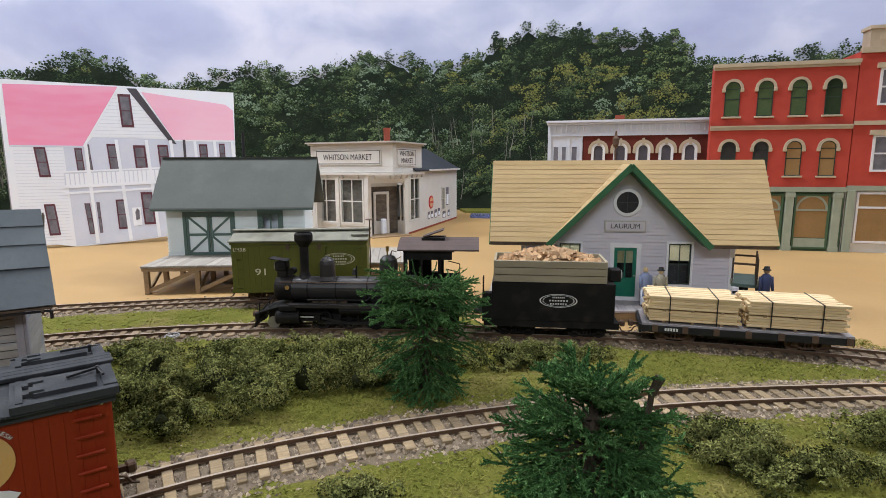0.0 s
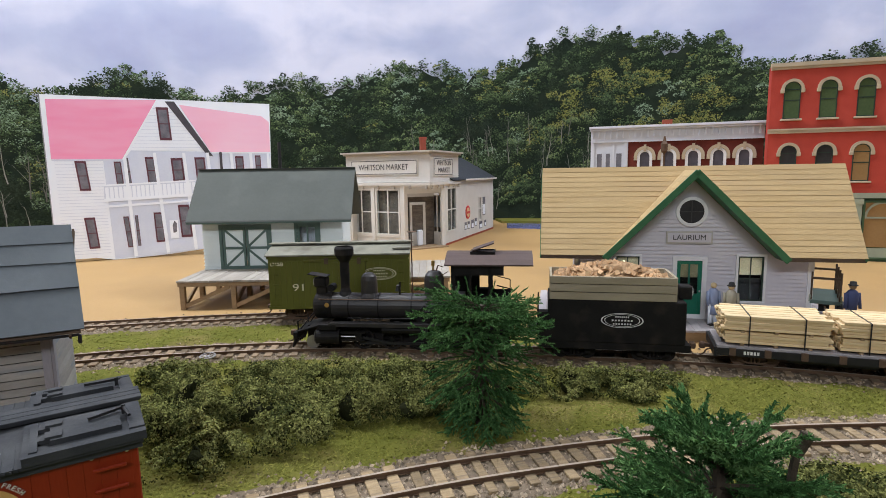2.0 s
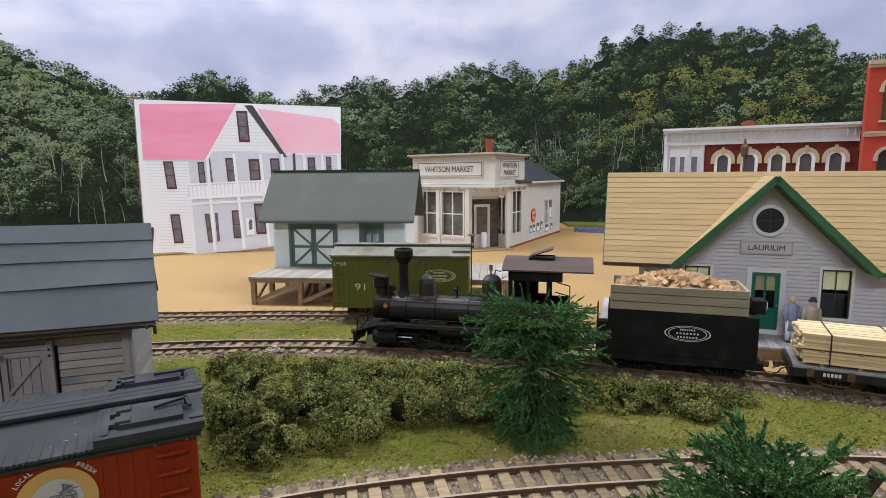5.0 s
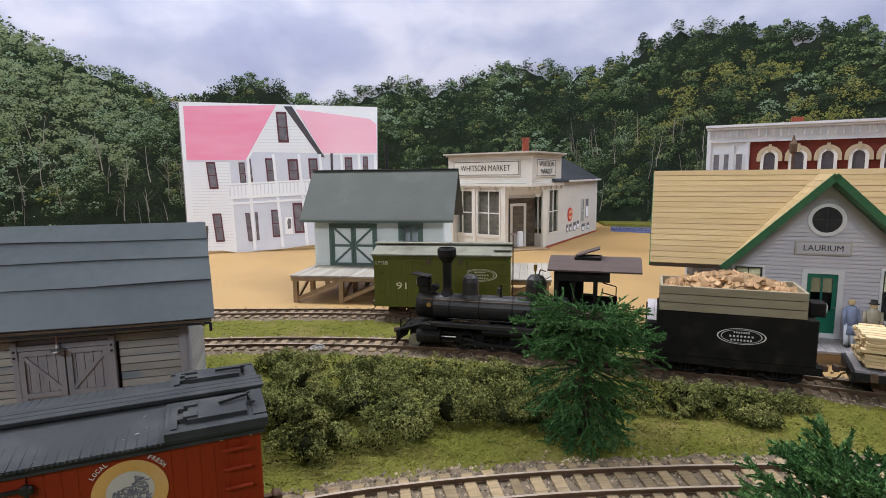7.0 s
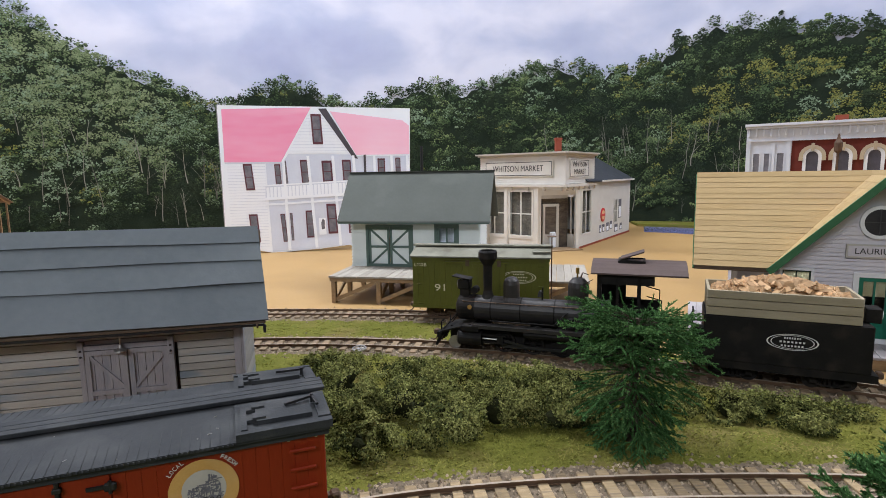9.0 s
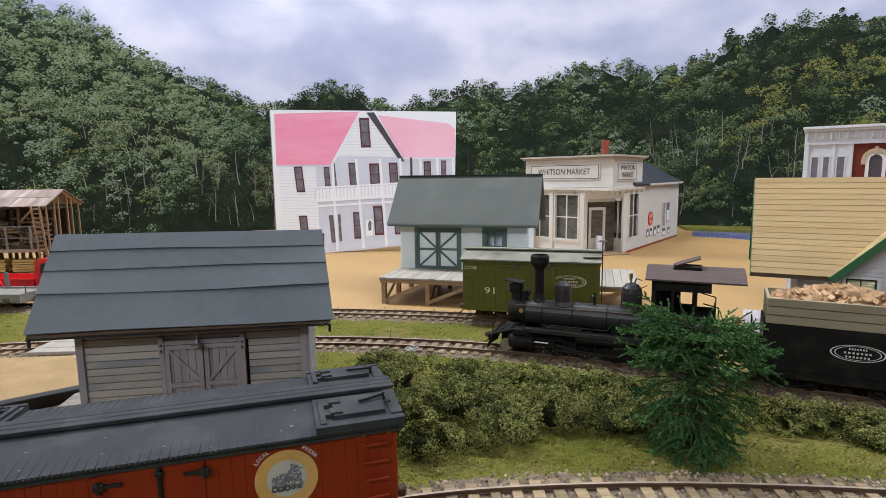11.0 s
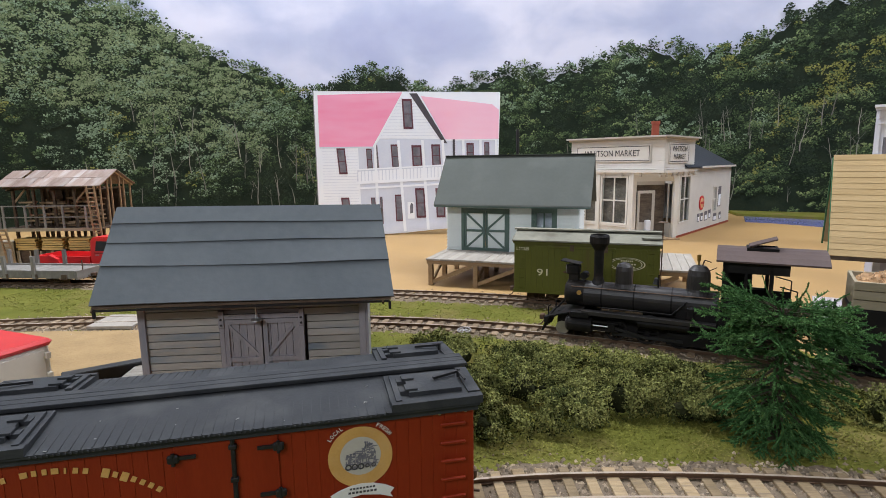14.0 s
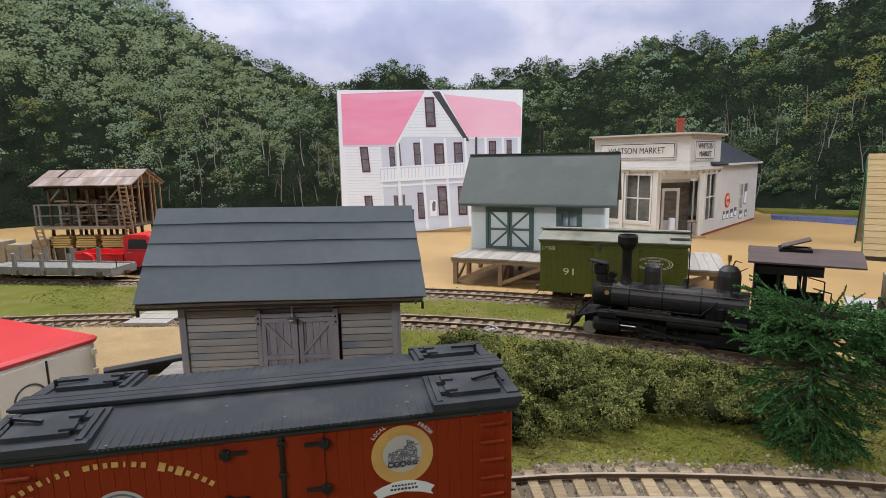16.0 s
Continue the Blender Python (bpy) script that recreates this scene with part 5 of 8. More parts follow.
    for x in (0.05, 6.2, 12.4):
        box(bm, x, x + 0.9, -0.25, 0.2, 0, 7.7, soft=0.05)
    part("shop_columns", bm, M["stone_green"], r2)
    for x0, x1 in ((1.2, 6.0), (7.3, 12.2)):
        p = part("shop_window", framed(bmesh.new(), x0, x1, 1.2, 7.5, 0.25, -0.05, 0.2), M["white"], r2)
        part("pane", boxed(x0 + 0.2, x1 - 0.2, 0.05, 0.12, 1.4, 7.3), M["kraft"], p, "window backed with brown paper")
        part("transom", boxed(x0 + 0.2, x1 - 0.2, -0.02, 0.05, 5.5, 5.75), M["white"], p)


red_block()


def brick_block():
    bb = thing("brick_building", at(14.1, 87.5, 0, -15.0), "low dark red brick row with white cornice and arched windows", "building")
    W, T = 21.6, 17.2
    part("wall", boxed(5.0, W, 0, 6, 0, 15.4), M["dark_brick"], bb)
    bm = boxed(0, 5.0, -0.05, 6, 0, 15.4)
    for x in (0.1, 4.5):
        box(bm, x, x + 0.4, -0.25, -0.05, 0, 15.3)
    box(bm, 2.9, 3.2, -0.2, -0.05, 10, 15.2)
    part("bay_wall", bm, M["blue_white"], bb, "bluish white end bay")
    for x0, x1 in ((0.75, 1.65), (1.95, 2.75), (3.35, 4.3)):
        p = part("window", framed(bmesh.new(), x0, x1, 9.5, 13.6, 0.12, -0.16, -0.05), M["blue_white"], bb)
        part("pane", boxed(x0 + 0.1, x1 - 0.1, -0.1, -0.06, 9.6, 13.5), M["print_glass"], p)
    bm = boxed(-0.2, W, -0.9, 0.5, 16.9, 17.2)
    box(bm, -0.1, W, -0.6, 0.3, 16.6, 16.9)
    box(bm, 0, W, -0.2, 0.2, 15.2, 16.6)
    part("cornice", bm, M["blue_white"], bb, "bluish white bracketed cornice")
    me = mesh_of("bracket", boxed(-0.1, 0.1, -0.5, -0.2, 15.6, 16.6, soft=0.05), M["blue_white"])
    for i in range(27):
        piece("bracket", me, bb, at(0.3 + i * 0.8, 0))
    part("ledge", boxed(0, W, -0.3, 0, 15.0, 15.2), M["blue_white"], bb)
    for i in range(5):
        cx = 7.2 + i * 3.05
        r = 0.62
        win = part("window", arch_ring(bmesh.new(), cx, 13.0, r, r + 0.35, -0.2, 0, 10, foot=3.6), M["white"], bb)
        bm = arch_ring(bmesh.new(), cx, 13.0, r + 0.36, r + 0.78, -0.3, 0, 10, foot=0.5)
        box(bm, cx - 0.16, cx + 0.16, -0.36, 0, 13.7, 14.6)
        part("hood", bm, M["stone_trim"], win, "tan stone arch hood")
        part("pane", arch(bmesh.new(), cx - r, cx + r, 9.4, 13.0 + r, -0.06, -0.02), M["print_charcoal"], win)
    part("chimney", boxed(9.4, 10.7, 2.0, 3.0, 15.4, 18.0), M["brick_red"], bb)
    lamp = thing("street_lamp", at(22.0, 80.5), "dark post lamp standing before the brick row", "street lamp")
    part("post", rod(bmesh.new(), (0, 0, 0), (0, 0, 13.2), 0.16, 0.12), M["rust"], lamp)
    part("lantern", lathe(bmesh.new(), [(0.14, 13.2), (0.4, 13.5), (0.45, 14.4), (0.2, 14.8), (0.1, 15.4)], 10), M["rust"], lamp)


brick_block()


# ---- grey shed ----
def shed():
    sh = thing("shed", at(-27.9, 20.5, 0, 29.6), "weathered blue-grey plank shed with tar paper roof and double doors", "shed")
    x0, x1, y0, y1 = 1.55, 11.35, 0.95, 5.45
    board = lambda L: mesh_of("board", boxed(0, L, -0.05, 0.05, 0.0, 0.30, soft=0.015), M["grey_board"])
    left, right, full, end = board(3.3), board(2.55), board(x1 - x0), board(y1 - y0)
    # dark filler block; its colour is the shade in the board gaps
    part("frame", boxed(x0 + 0.1, x1 - 0.1, y0 + 0.12, y1 - 0.05, 0, 5.5), M["shade_black"], sh)
    for i in range(16):
        z = 0.225 + i * 0.335
        tilt = pose(0, 0, 0, -5)
        if z < 4.5:
            piece("board", left, sh, at(x0 + 0.05, y0, z, RNG.uniform(-0.1, 0.1)) @ tilt)
            piece("board", right, sh, at(x1 - 2.6, y0, z, RNG.uniform(-0.1, 0.1)) @ tilt)
        else:
            piece("board", full, sh, at(x0, y0, z) @ tilt)
        piece("board", end, sh, at(x1, y0, z, 90) @ tilt)
        piece("board", end, sh, at(x0, y1, z, -90) @ tilt)
    for i in range(8):
        z = 5.6 + i * 0.42
        half = max(0.1, 2.25 * (1 - (z - 5.5) / 3.5))
        for x, a, yy in ((x1, 90, 3.2 - half), (x0, -90, 3.2 + half)):
            piece("board", mesh_of("board", boxed(0, 2 * half, -0.05, 0.05, 0, 0.40), M["grey_board"]), sh, at(x, yy, z, a))
    for x in (x0, x1 - 0.22):
        part("corner_post", boxed(x - 0.05, x + 0.26, y0 - 0.14, y0 + 0.1, 0, 5.5, soft=0.02), M["grey_door"], sh)
    part("corner_post", boxed(x1 + 0.042, x1 + 0.14, y0 - 0.14, y0 + 0.28, 0, 5.5), M["grey_door"], sh)
    dz, d0, d1, dm = 4.72, 4.95, 8.62, 6.80
    frame = part("door", framed(bmesh.new(), d0, d1, 0.1, dz, 0.20, y0 - 0.2, y0 + 0.05), M["grey_door"], sh, "grey plank double door with diagonal braces")
    for a, b, sg in ((d0 + 0.2, dm - 0.03, 1), (dm + 0.03, d1 - 0.2, -1)):
        n = 5
        leaf = part("door_leaf", boxed(a, b, y0 - 0.06, y0 + 0.02, 0.15, dz - 0.24), M["grey_door"], frame)
        for k in range(n):
            w = (b - a) / n
            part("plank", boxed(a + k * w + 0.012, a + (k + 1) * w - 0.012, y0 - 0.1, y0 - 0.06, 0.15, dz - 0.24), M["grey_door"], leaf)
        bm = framed(bmesh.new(), a, b, 0.15, dz - 0.24, 0.2, y0 - 0.18, y0 - 0.1)
        p, q = (a + 0.1, b - 0.1) if sg > 0 else (b - 0.1, a + 0.1)
        beam(bm, (p, y0 - 0.13, dz - 0.4), (q, y0 - 0.13, 2.7), 0.06, 0.14)
        box(bm, a + 0.2, b - 0.2, y0 - 0.18, y0 - 0.1, 2.52, 2.72)
        beam(bm, (q, y0 - 0.13, 2.5), (p, y0 - 0.13, 0.4), 0.06, 0.14)
        part("brace", bm, M["grey_door"], leaf)
    for x in (d0 - 0.02, d1 - 0.22):
        post = part("door_post", boxed(x, x + 0.24, y0 - 0.24, y0, dz - 0.6, dz + 0.18, soft=0.02), M["grey_door"], frame)
        for z in (dz - 0.2, dz - 0.45):
            part("bolt", rod(bmesh.new(), (x + 0.12, y0 - 0.28, z), (x + 0.12, y0 - 0.22, z), 0.05, seg=7), M["iron"], post)
    laps = (0.0, 0.355, 0.60, 0.80, 1.0)
    for i, (s0, s1) in enumerate(zip(laps, laps[1:])):  # tar paper strips, each lapping the one below
        pts = []
        wave = (0.0, 0.05, 0.015, 0.03)[i]
        for s, up in ((s0, 0.12 if i else 0.10), (min(1.0, s1 + 0.03), 0.03)):
            row = []
            for k in range(9):
                u = k / 8
                x = 0.03 + u * (12.66 - 0.55 * s)
                y, z = -0.05 + 3.25 * s, 5.42 + 3.92 * s - 0.10 * s * u
                if up > 0.05 and i:
                    y += 0.015 * math.sin(5.0 * u + i * 2.1)
                    z += wave * max(0.0, math.sin(7.0 * u + i * 1.7)) + 0.018 * math.sin(5.0 * u + i * 2.1)
                elif not i:
                    z += 0.03 * math.sin(6 * u)
                row.append((x + RNG.uniform(-0.015, 0.015), y, z + up))
            pts.append(row)
        bm = bmesh.new()
        for a, b, c, d in zip(pts[0], pts[0][1:], pts[1][1:], pts[1]):
            slab(bm, [a, b, c, d], (0, -0.03, 0.035))
        bmesh.ops.remove_doubles(bm, verts=bm.verts, dist=0.001)
        part("roof_strip", bm, M["tar_paper"], sh, "strip of blue-grey tar paper")
    part("roof_deck", slab(bmesh.new(), [(0.08, 0.0, 5.36), (12.55, 0.0, 5.36), (12.05, 3.18, 9.16), (0.08, 3.18, 9.22)], (0, 0, 0.06)), M["timber_dark"], sh)
    part("roof", slab(bmesh.new(), [(0.0, 6.2, 5.6), (11.75, 6.2, 5.6), (12.0, 3.2, 9.22), (0.0, 3.2, 9.30)], (0, 0, 0.08)), M["tar_paper"], sh)
    # thin black strip added under the eave in place of its shadow
    part("eave_strip", boxed(0.1, 12.5, 0.0, 0.06, 5.24, 5.34), M["iron"], sh)
    for x in (0.15, 12.5):
        part("eave_hook", boxed(x - 0.06, x + 0.06, -0.04, 0.08, 4.95, 5.3, soft=0.02), M["iron"], sh)
    for x, top in ((0.1, 9.12), (12.2, 9.05)):
        part("rafter", beam(bmesh.new(), (x, 0.0, 5.22), (x, 3.2, top), 0.08, 0.2), M["timber_dark"], sh)
    lx = 6.62
    lamp = part("door_lamp", rod(bmesh.new(), (lx, y0 - 0.35, 4.7), (lx, y0 - 0.35, 5.25), 0.035, seg=6), M["steel"], sh, "small enamel lamp over the door")
    part("shade", lathe(bmesh.new(), [(0.26, 0), (0.24, 0.03), (0.10, 0.13), (0.06, 0.26)], 14, Matrix.Translation((lx, y0 - 0.35, 4.47))), M["steel"], lamp)
    part("arm", rod(bmesh.new(), (lx, y0 - 0.35, 5.2), (lx, y0 + 0.05, 5.2), 0.035, seg=6), M["steel"], lamp)
    dock = thing("loading_dock", at(-27.9, 20.5, 0, 29.6), "low pale plank dock beside the shed", "dock")
    me = mesh_of("plank", boxed(-1.9, 0.9, -0.2, 0.2, 0.35, 0.55, soft=0.02), M["plank_dock"])
    for i in range(16):
        piece("plank", me, dock, at(x0 - 0.1 - 0.95, 0.6 + 0.42 * i))
    part("dock_beam", boxed(x0 - 2.8, x0 - 0.2, 0.5, 6.9, 0.0, 0.35), M["timber_dark"], dock)
    solid("timber_baulk", boxed(-0.35, 0.35, -2.0, 2.0, 0.08, 0.75, soft=0.04), M["iron"], "dark squared timber lying by the shed dock", "timber", "", at(-33.2, 24.4, 0, -32))


shed()

# ---- rolling stock ----
def along(path, s):
    """The pose on a track at an arc length from its first point, in plan units."""
    x, y, a = path[max(0, min(len(path) - 1, round(s / 0.4)))]
    return x, y, math.degrees(a)


def arc_at(path, x):
    return 0.4 * min(range(len(path)), key=lambda i: abs(path[i][0] - x))


def wheel(parent, x, y, z, r, mat="rust", spokes=0, name="wheel"):
    turn = Matrix.Translation((x, y, z)) @ Matrix.Rotation(radians(90), 4, "X")
    if spokes:
        rim = part(name, lathe(bmesh.new(), [(r * 0.82, -0.09), (r, -0.09), (r, 0.09), (r * 0.82, 0.09)], 22, turn, ring=True), M[mat], parent)
        part("hub", lathe(bmesh.new(), [(r * 0.22, -0.1), (r * 0.22, 0.1)], 12, turn), M[mat], rim)
        for i in range(spokes):
            a = 2 * math.pi * i / spokes
            part("spoke", rod(bmesh.new(), (x + r * 0.2 * math.cos(a), y, z + r * 0.2 * math.sin(a)), (x + r * 0.86 * math.cos(a), y, z + r * 0.86 * math.sin(a)), 0.045, seg=5), M[mat], rim)
        return rim
    bm = lathe(bmesh.new(), [(r * 1.12, 0.09), (r * 1.12, 0.05), (r, 0.04), (r, -0.08), (r * 0.8, -0.10), (r * 0.3, -0.05), (r * 0.2, -0.12), (0, -0.12)], 18, turn)
    return part(name, bm, M[mat], parent)


def truck(parent, x, base=0.36, mat="rust", span=1.5):
    """An arch-bar truck: side frames, bolster, two axles of wheels."""
    z = base + 0.42
    t = part("truck", boxed(x - 0.16, x + 0.16, -1.0, 1.0, z + 0.0, z + 0.3), M[mat], parent, "rusty arch-bar truck")
    for y in (-1.0, 1.0):
        bm = bmesh.new()
        for a, b in (((-span / 2 - 0.3, 0.12), (-0.35, 0.36)), ((-0.35, 0.36), (0.35, 0.36)), ((0.35, 0.36), (span / 2 + 0.3, 0.12)),
                     ((-span / 2 - 0.3, 0.08), (-0.35, -0.22)), ((-0.35, -0.22), (0.35, -0.22)), ((0.35, -0.22), (span / 2 + 0.3, 0.08))):
            beam(bm, (x + a[0], y, z + a[1]), (x + b[0], y, z + b[1]), 0.1, 0.09)
        for sx in (-1, 1):
            box(bm, x + sx * span / 2 - 0.17, x + sx * span / 2 + 0.17, y - 0.12, y + 0.12, z - 0.12, z + 0.18, soft=0.03)
        for k in range(3):
            rod(bm, (x - 0.2 + k * 0.2, y, z - 0.2), (x - 0.2 + k * 0.2, y, z + 0.33), 0.07, seg=7)
        part("side_frame", bm, M[mat], t)
    for sx in (-1, 1):
        part("axle", rod(bmesh.new(), (x + sx * span / 2, -0.75, z), (x + sx * span / 2, 0.75, z), 0.07, seg=8), M[mat], t)
        for y in (-1, 1):
            wheel(t, x + sx * span / 2, y * 0.72, z, 0.42, mat)


def coupler(parent, x, sg):
    bm = boxed(min(x, x + sg * 0.6), max(x, x + sg * 0.6), -0.1, 0.1, 1.0, 1.2)
    box(bm, x + sg * 0.55 - 0.16, x + sg * 0.55 + 0.16, -0.2, 0.2, 0.92, 1.28, soft=0.06)
    hose = [(x + sg * 0.1, -0.35, 1.05), (x + sg * 0.35, -0.37, 0.95), (x + sg * 0.5, -0.38, 0.7), (x + sg * 0.72, -0.36, 0.62)]
    for a, b in zip(hose, hose[1:]):
        rod(bm, a, b, 0.045, seg=6)
    part("coupler", bm, M["rust"], parent)


def oval_mark(parent, cx, cz, w, h, y, key):
    """A railway's oval mark: two rims with plain bars for its writing."""
    bm = bmesh.new()
    n = 32
    for k0, k1 in ((1.0, 0.94), (0.84, 0.80)):
        for i in range(n):
            a, b = 2 * math.pi * i / n, 2 * math.pi * (i + 1) / n
            panel(bm, [(cx + k * w / 2 * math.cos(t), cz + k * h / 2 * math.sin(t)) for k, t in ((k0, a), (k0, b), (k1, b), (k1, a))], y - 0.01, y)
    mark = part("oval_mark", bm, M[key], parent, "white oval mark with small bars")
    for dz, ww in ((0.24, 0.34), (0.0, 0.52), (-0.24, 0.46)):
        bm = bmesh.new()
        m = 7
        for i in range(m):
            x = cx + w * ww * ((i + 0.5) / m - 0.5)
            box(bm, x - w * ww / m * 0.28, x + w * ww / m * 0.28, y - 0.01, y, cz + h * dz - h * 0.055, cz + h * dz + h * 0.055)
        part("bar", bm, M[key], mark)


def box_car():
    x, y, a = along(SIDING, arc_at(SIDING, -12.3))
    c = thing("box_car", at(x, y, 0, a), "olive green narrow-gauge box car with dusty grey roof", "freight car")
    H, W, z0, z1 = 5.2, 1.95, 1.46, 5.2
    part("body", boxed(-H, H, -W, W, z0, z1, soft=0.03), M["olive"], c)
    me = mesh_of("board", boxed(-0.215, 0.215, -0.05, 0.0, z0 + 0.05, z1 - 0.3, soft=0.012), M["olive"])
    for i in range(24):
        px = -H + 0.24 + i * 0.434
        if not -1.2 < px < 2.0:
            piece("board", me, c, at(px, -W))
    d = part("door", boxed(-1.25, 2.0, -W - 0.16, -W - 0.02, z0 + 0.15, z1 - 0.35, soft=0.02), M["olive"], c, "sliding door of vertical olive boards")
    for i in range(8):
        part("door_board", boxed(-1.2 + i * 0.4, -0.83 + i * 0.4, -W - 0.19, -W - 0.155, z0 + 0.2, z1 - 0.4), M["olive"], d)
    part("latch", boxed(-1.45, -0.9, -W - 0.25, -W - 0.16, 3.0, 3.12), M["rust"], d)
    part("door_rail", boxed(-2.6, 2.2, -W - 0.2, -W - 0.02, z1 - 0.36, z1 - 0.22), M["olive"], c)
    for px in (-1.0, 1.4):
        part("door_hanger", boxed(px, px + 0.28, -W - 0.26, -W - 0.1, z1 - 0.55, z1 - 0.1), M["timber_dark"], c)
    part("sill", boxed(-H - 0.05, H + 0.05, -W - 0.06, W + 0.06, z0 - 0.18, z0 + 0.05), M["olive"], c)
    part("fascia", boxed(-H - 0.08, H + 0.08, -W - 0.1, W + 0.1, z1 - 0.12, z1 + 0.1), M["olive"], c)
    for sg in (-1, 1):
        part("roof", slab(bmesh.new(), [(-H - 0.15, sg * (W + 0.25), z1 + 0.08), (H + 0.15, sg * (W + 0.25), z1 + 0.08), (H + 0.15, 0, z1 + 0.62), (-H - 0.15, 0, z1 + 0.62)], (0, 0, 0.1)), M["car_roof"], c, "dusty grey board roof")
    part("running_board", boxed(-H - 0.3, H + 0.3, -0.4, 0.4, z1 + 0.74, z1 + 0.84), M["car_roof"], c)
    part("end_walk", boxed(H - 1.2, H + 0.1, -1.6, -0.5, z1 + 0.42, z1 + 0.52), M["car_roof"], c)
    st = part("brake_staff", rod(bmesh.new(), (H + 0.2, -0.6, z0), (H + 0.2, -0.6, z1 + 1.6), 0.05, seg=6), M["rust"], c)
    part("brake_wheel", lathe(bmesh.new(), [(0.3, 0), (0.36, 0.03), (0.3, 0.08)], 14, Matrix.Translation((H + 0.2, -0.6, z1 + 1.55))), M["rust"], st)
    for px in (-H + 0.35, H - 0.75):
        for k in range(5):
            part("grab_iron", rod(bmesh.new(), (px, -W - 0.17, 1.7 + k * 0.75), (px + 0.45, -W - 0.17, 1.7 + k * 0.75), 0.03, seg=5), M["olive"], c)
    bm = bmesh.new()
    for px in (-2.6, 2.6):
        rod(bm, (px, -1.5, 0.95), (px + (-1.2 if px > 0 else 1.2), -1.5, 0.7), 0.03, seg=5)
    rod(bm, (-1.4, -1.5, 0.7), (1.4, -1.5, 0.7), 0.03, seg=5)
    part("truss_rod", bm, M["rust"], c)
    part("underframe", boxed(-H, H, -1.1, 1.1, 1.06, 1.27), M["timber_dark"], c)
    truck(c, -3.2)
    truck(c, 3.2)
    coupler(c, -H, -1)
    coupler(c, H, 1)
    lettering("91", 0.52, M["pale_ink"], c, at(-2.95, -W - 0.07, 2.9), width=0.8)
    lettering("LM&B", 0.26, M["pale_ink"], c, at(-4.55, -W - 0.07, 4.68), width=0.95)
    oval_mark(c, 3.0, 3.85, 2.55, 0.95, -W - 0.07, "pale_ink")


box_car()


def reefer():
    c = thing("reefer_car", at(-17.08, 17.57, 0, 38.0), "red wooden refrigerator car with black hatch roof", "freight car")
    H, W, z0, z1 = 6.65, 2.15, 1.15, 4.5
    part("body", boxed(-H, H, -W, W, z0, z1, soft=0.03), M["reefer_red"], c)
    me = mesh_of("board", boxed(-0.169, 0.169, -0.012, 0.0, z0 + 0.05, z1 - 0.06, soft=0.004), M["reefer_red"])
    for i in range(38):
        px = -H + 0.2 + i * 0.345
        if px < -1.35 or px > 1.45:
            piece("board", me, c, at(px, -W))
    for sg, a, b in ((-1, -1.20, 0.17), (1, 0.25, 1.32)):
        d = part("door", boxed(a, b, -W - 0.06, -W - 0.01, z0 + 0.2, z1 - 0.12, soft=0.02), M["reefer_red"], c, "red insulated door leaf")
        e = a if sg < 0 else b
        for z in (4.06, 2.75, 1.5):
            bm = boxed(min(e, e - sg * 0.52), max(e, e - sg * 0.52), -W - 0.13, -W - 0.055, z - 0.035, z + 0.05)
            box(bm, e - 0.14, e + 0.14, -W - 0.17, -W - 0.05, z - 0.12, z + 0.11, soft=0.04)
            rod(bm, (e, -W - 0.13, z - 0.17), (e, -W - 0.13, z + 0.15), 0.05, seg=7)
            part("hinge", bm, M["iron"], d)
    bm = rod(bmesh.new(), (0.21, -W - 0.10, z0 + 0.1), (0.21, -W - 0.10, z1 - 0.1), 0.06, seg=8)
    for z in (4.2, 3.3, 2.4, 1.5):
        box(bm, 0.11, 0.31, -W - 0.18, -W - 0.04, z - 0.06, z + 0.06, soft=0.02)
    part("lock_bar", bm, M["iron"], c)
    for px in (5.64, -H + 0.3):
        for k in range(6):
            zz = 4.02 - k * 0.55
            part("ladder_rung", boxed(px, px + 0.72, -W - 0.18, -W - 0.10, zz, zz + 0.1, soft=0.025), M["reefer_red"], c)
        for q in (0.0, 0.75):
            part("rivet", rod(bmesh.new(), (px + q, -W - 0.09, 4.4), (px + q, -W - 0.02, 4.4), 0.05, seg=7), M["steel"], c)
    zr = z1 + 0.48
    for sg in (-1, 1):
        pts = [(-H - 0.12, sg * (W + 0.22), z1 + 0.08), (H + 0.12, sg * (W + 0.22), z1 + 0.08), (H + 0.12, 0, zr - 0.08), (-H - 0.12, 0, zr - 0.08)]
        r = part("roof", slab(bmesh.new(), pts, (0, 0, 0.08)), M["reefer_roof"], c, "dull blue-black ribbed roof")
        up = lambda y: z1 + 0.16 + (W + 0.22 - abs(y)) * 0.135
        rib = mesh_of("roof_rib", beam(bmesh.new(), (0, sg * (W + 0.2), up(W + 0.2) + 0.004), (0, sg * 1.25, up(1.25) - 0.012), 0.022, 0.03), M["reefer_roof"])
        for i in range(35):
            piece("roof_rib", rib, r, at(-4.12 + i * 0.243, 0))
        bm = bmesh.new()
        for i in range(70):
            px = -4.2 + i * 0.122
            box(bm, px - 0.02, px + 0.02, sg * (W + 0.24) - 0.015, sg * (W + 0.24) + 0.015, z1 + 0.09, z1 + 0.14)
        part("rivet_line", bm, M["reefer_roof"], r)
        for ex in (-1, 1):
            hx0, hx1 = (4.30, H + 0.2) if ex > 0 else (-H - 0.2, -4.30)
            top = lambda y: z1 + 0.33 + (W + 0.26 - abs(y)) * 0.09
            lie = lambda bm, a, b, ya, yb, lo, hi: slab(bm, [(a, sg * ya, top(ya) + lo), (b, sg * ya, top(ya) + lo), (b, sg * yb, top(yb) + lo), (a, sg * yb, top(yb) + lo)], (0, 0, hi - lo))
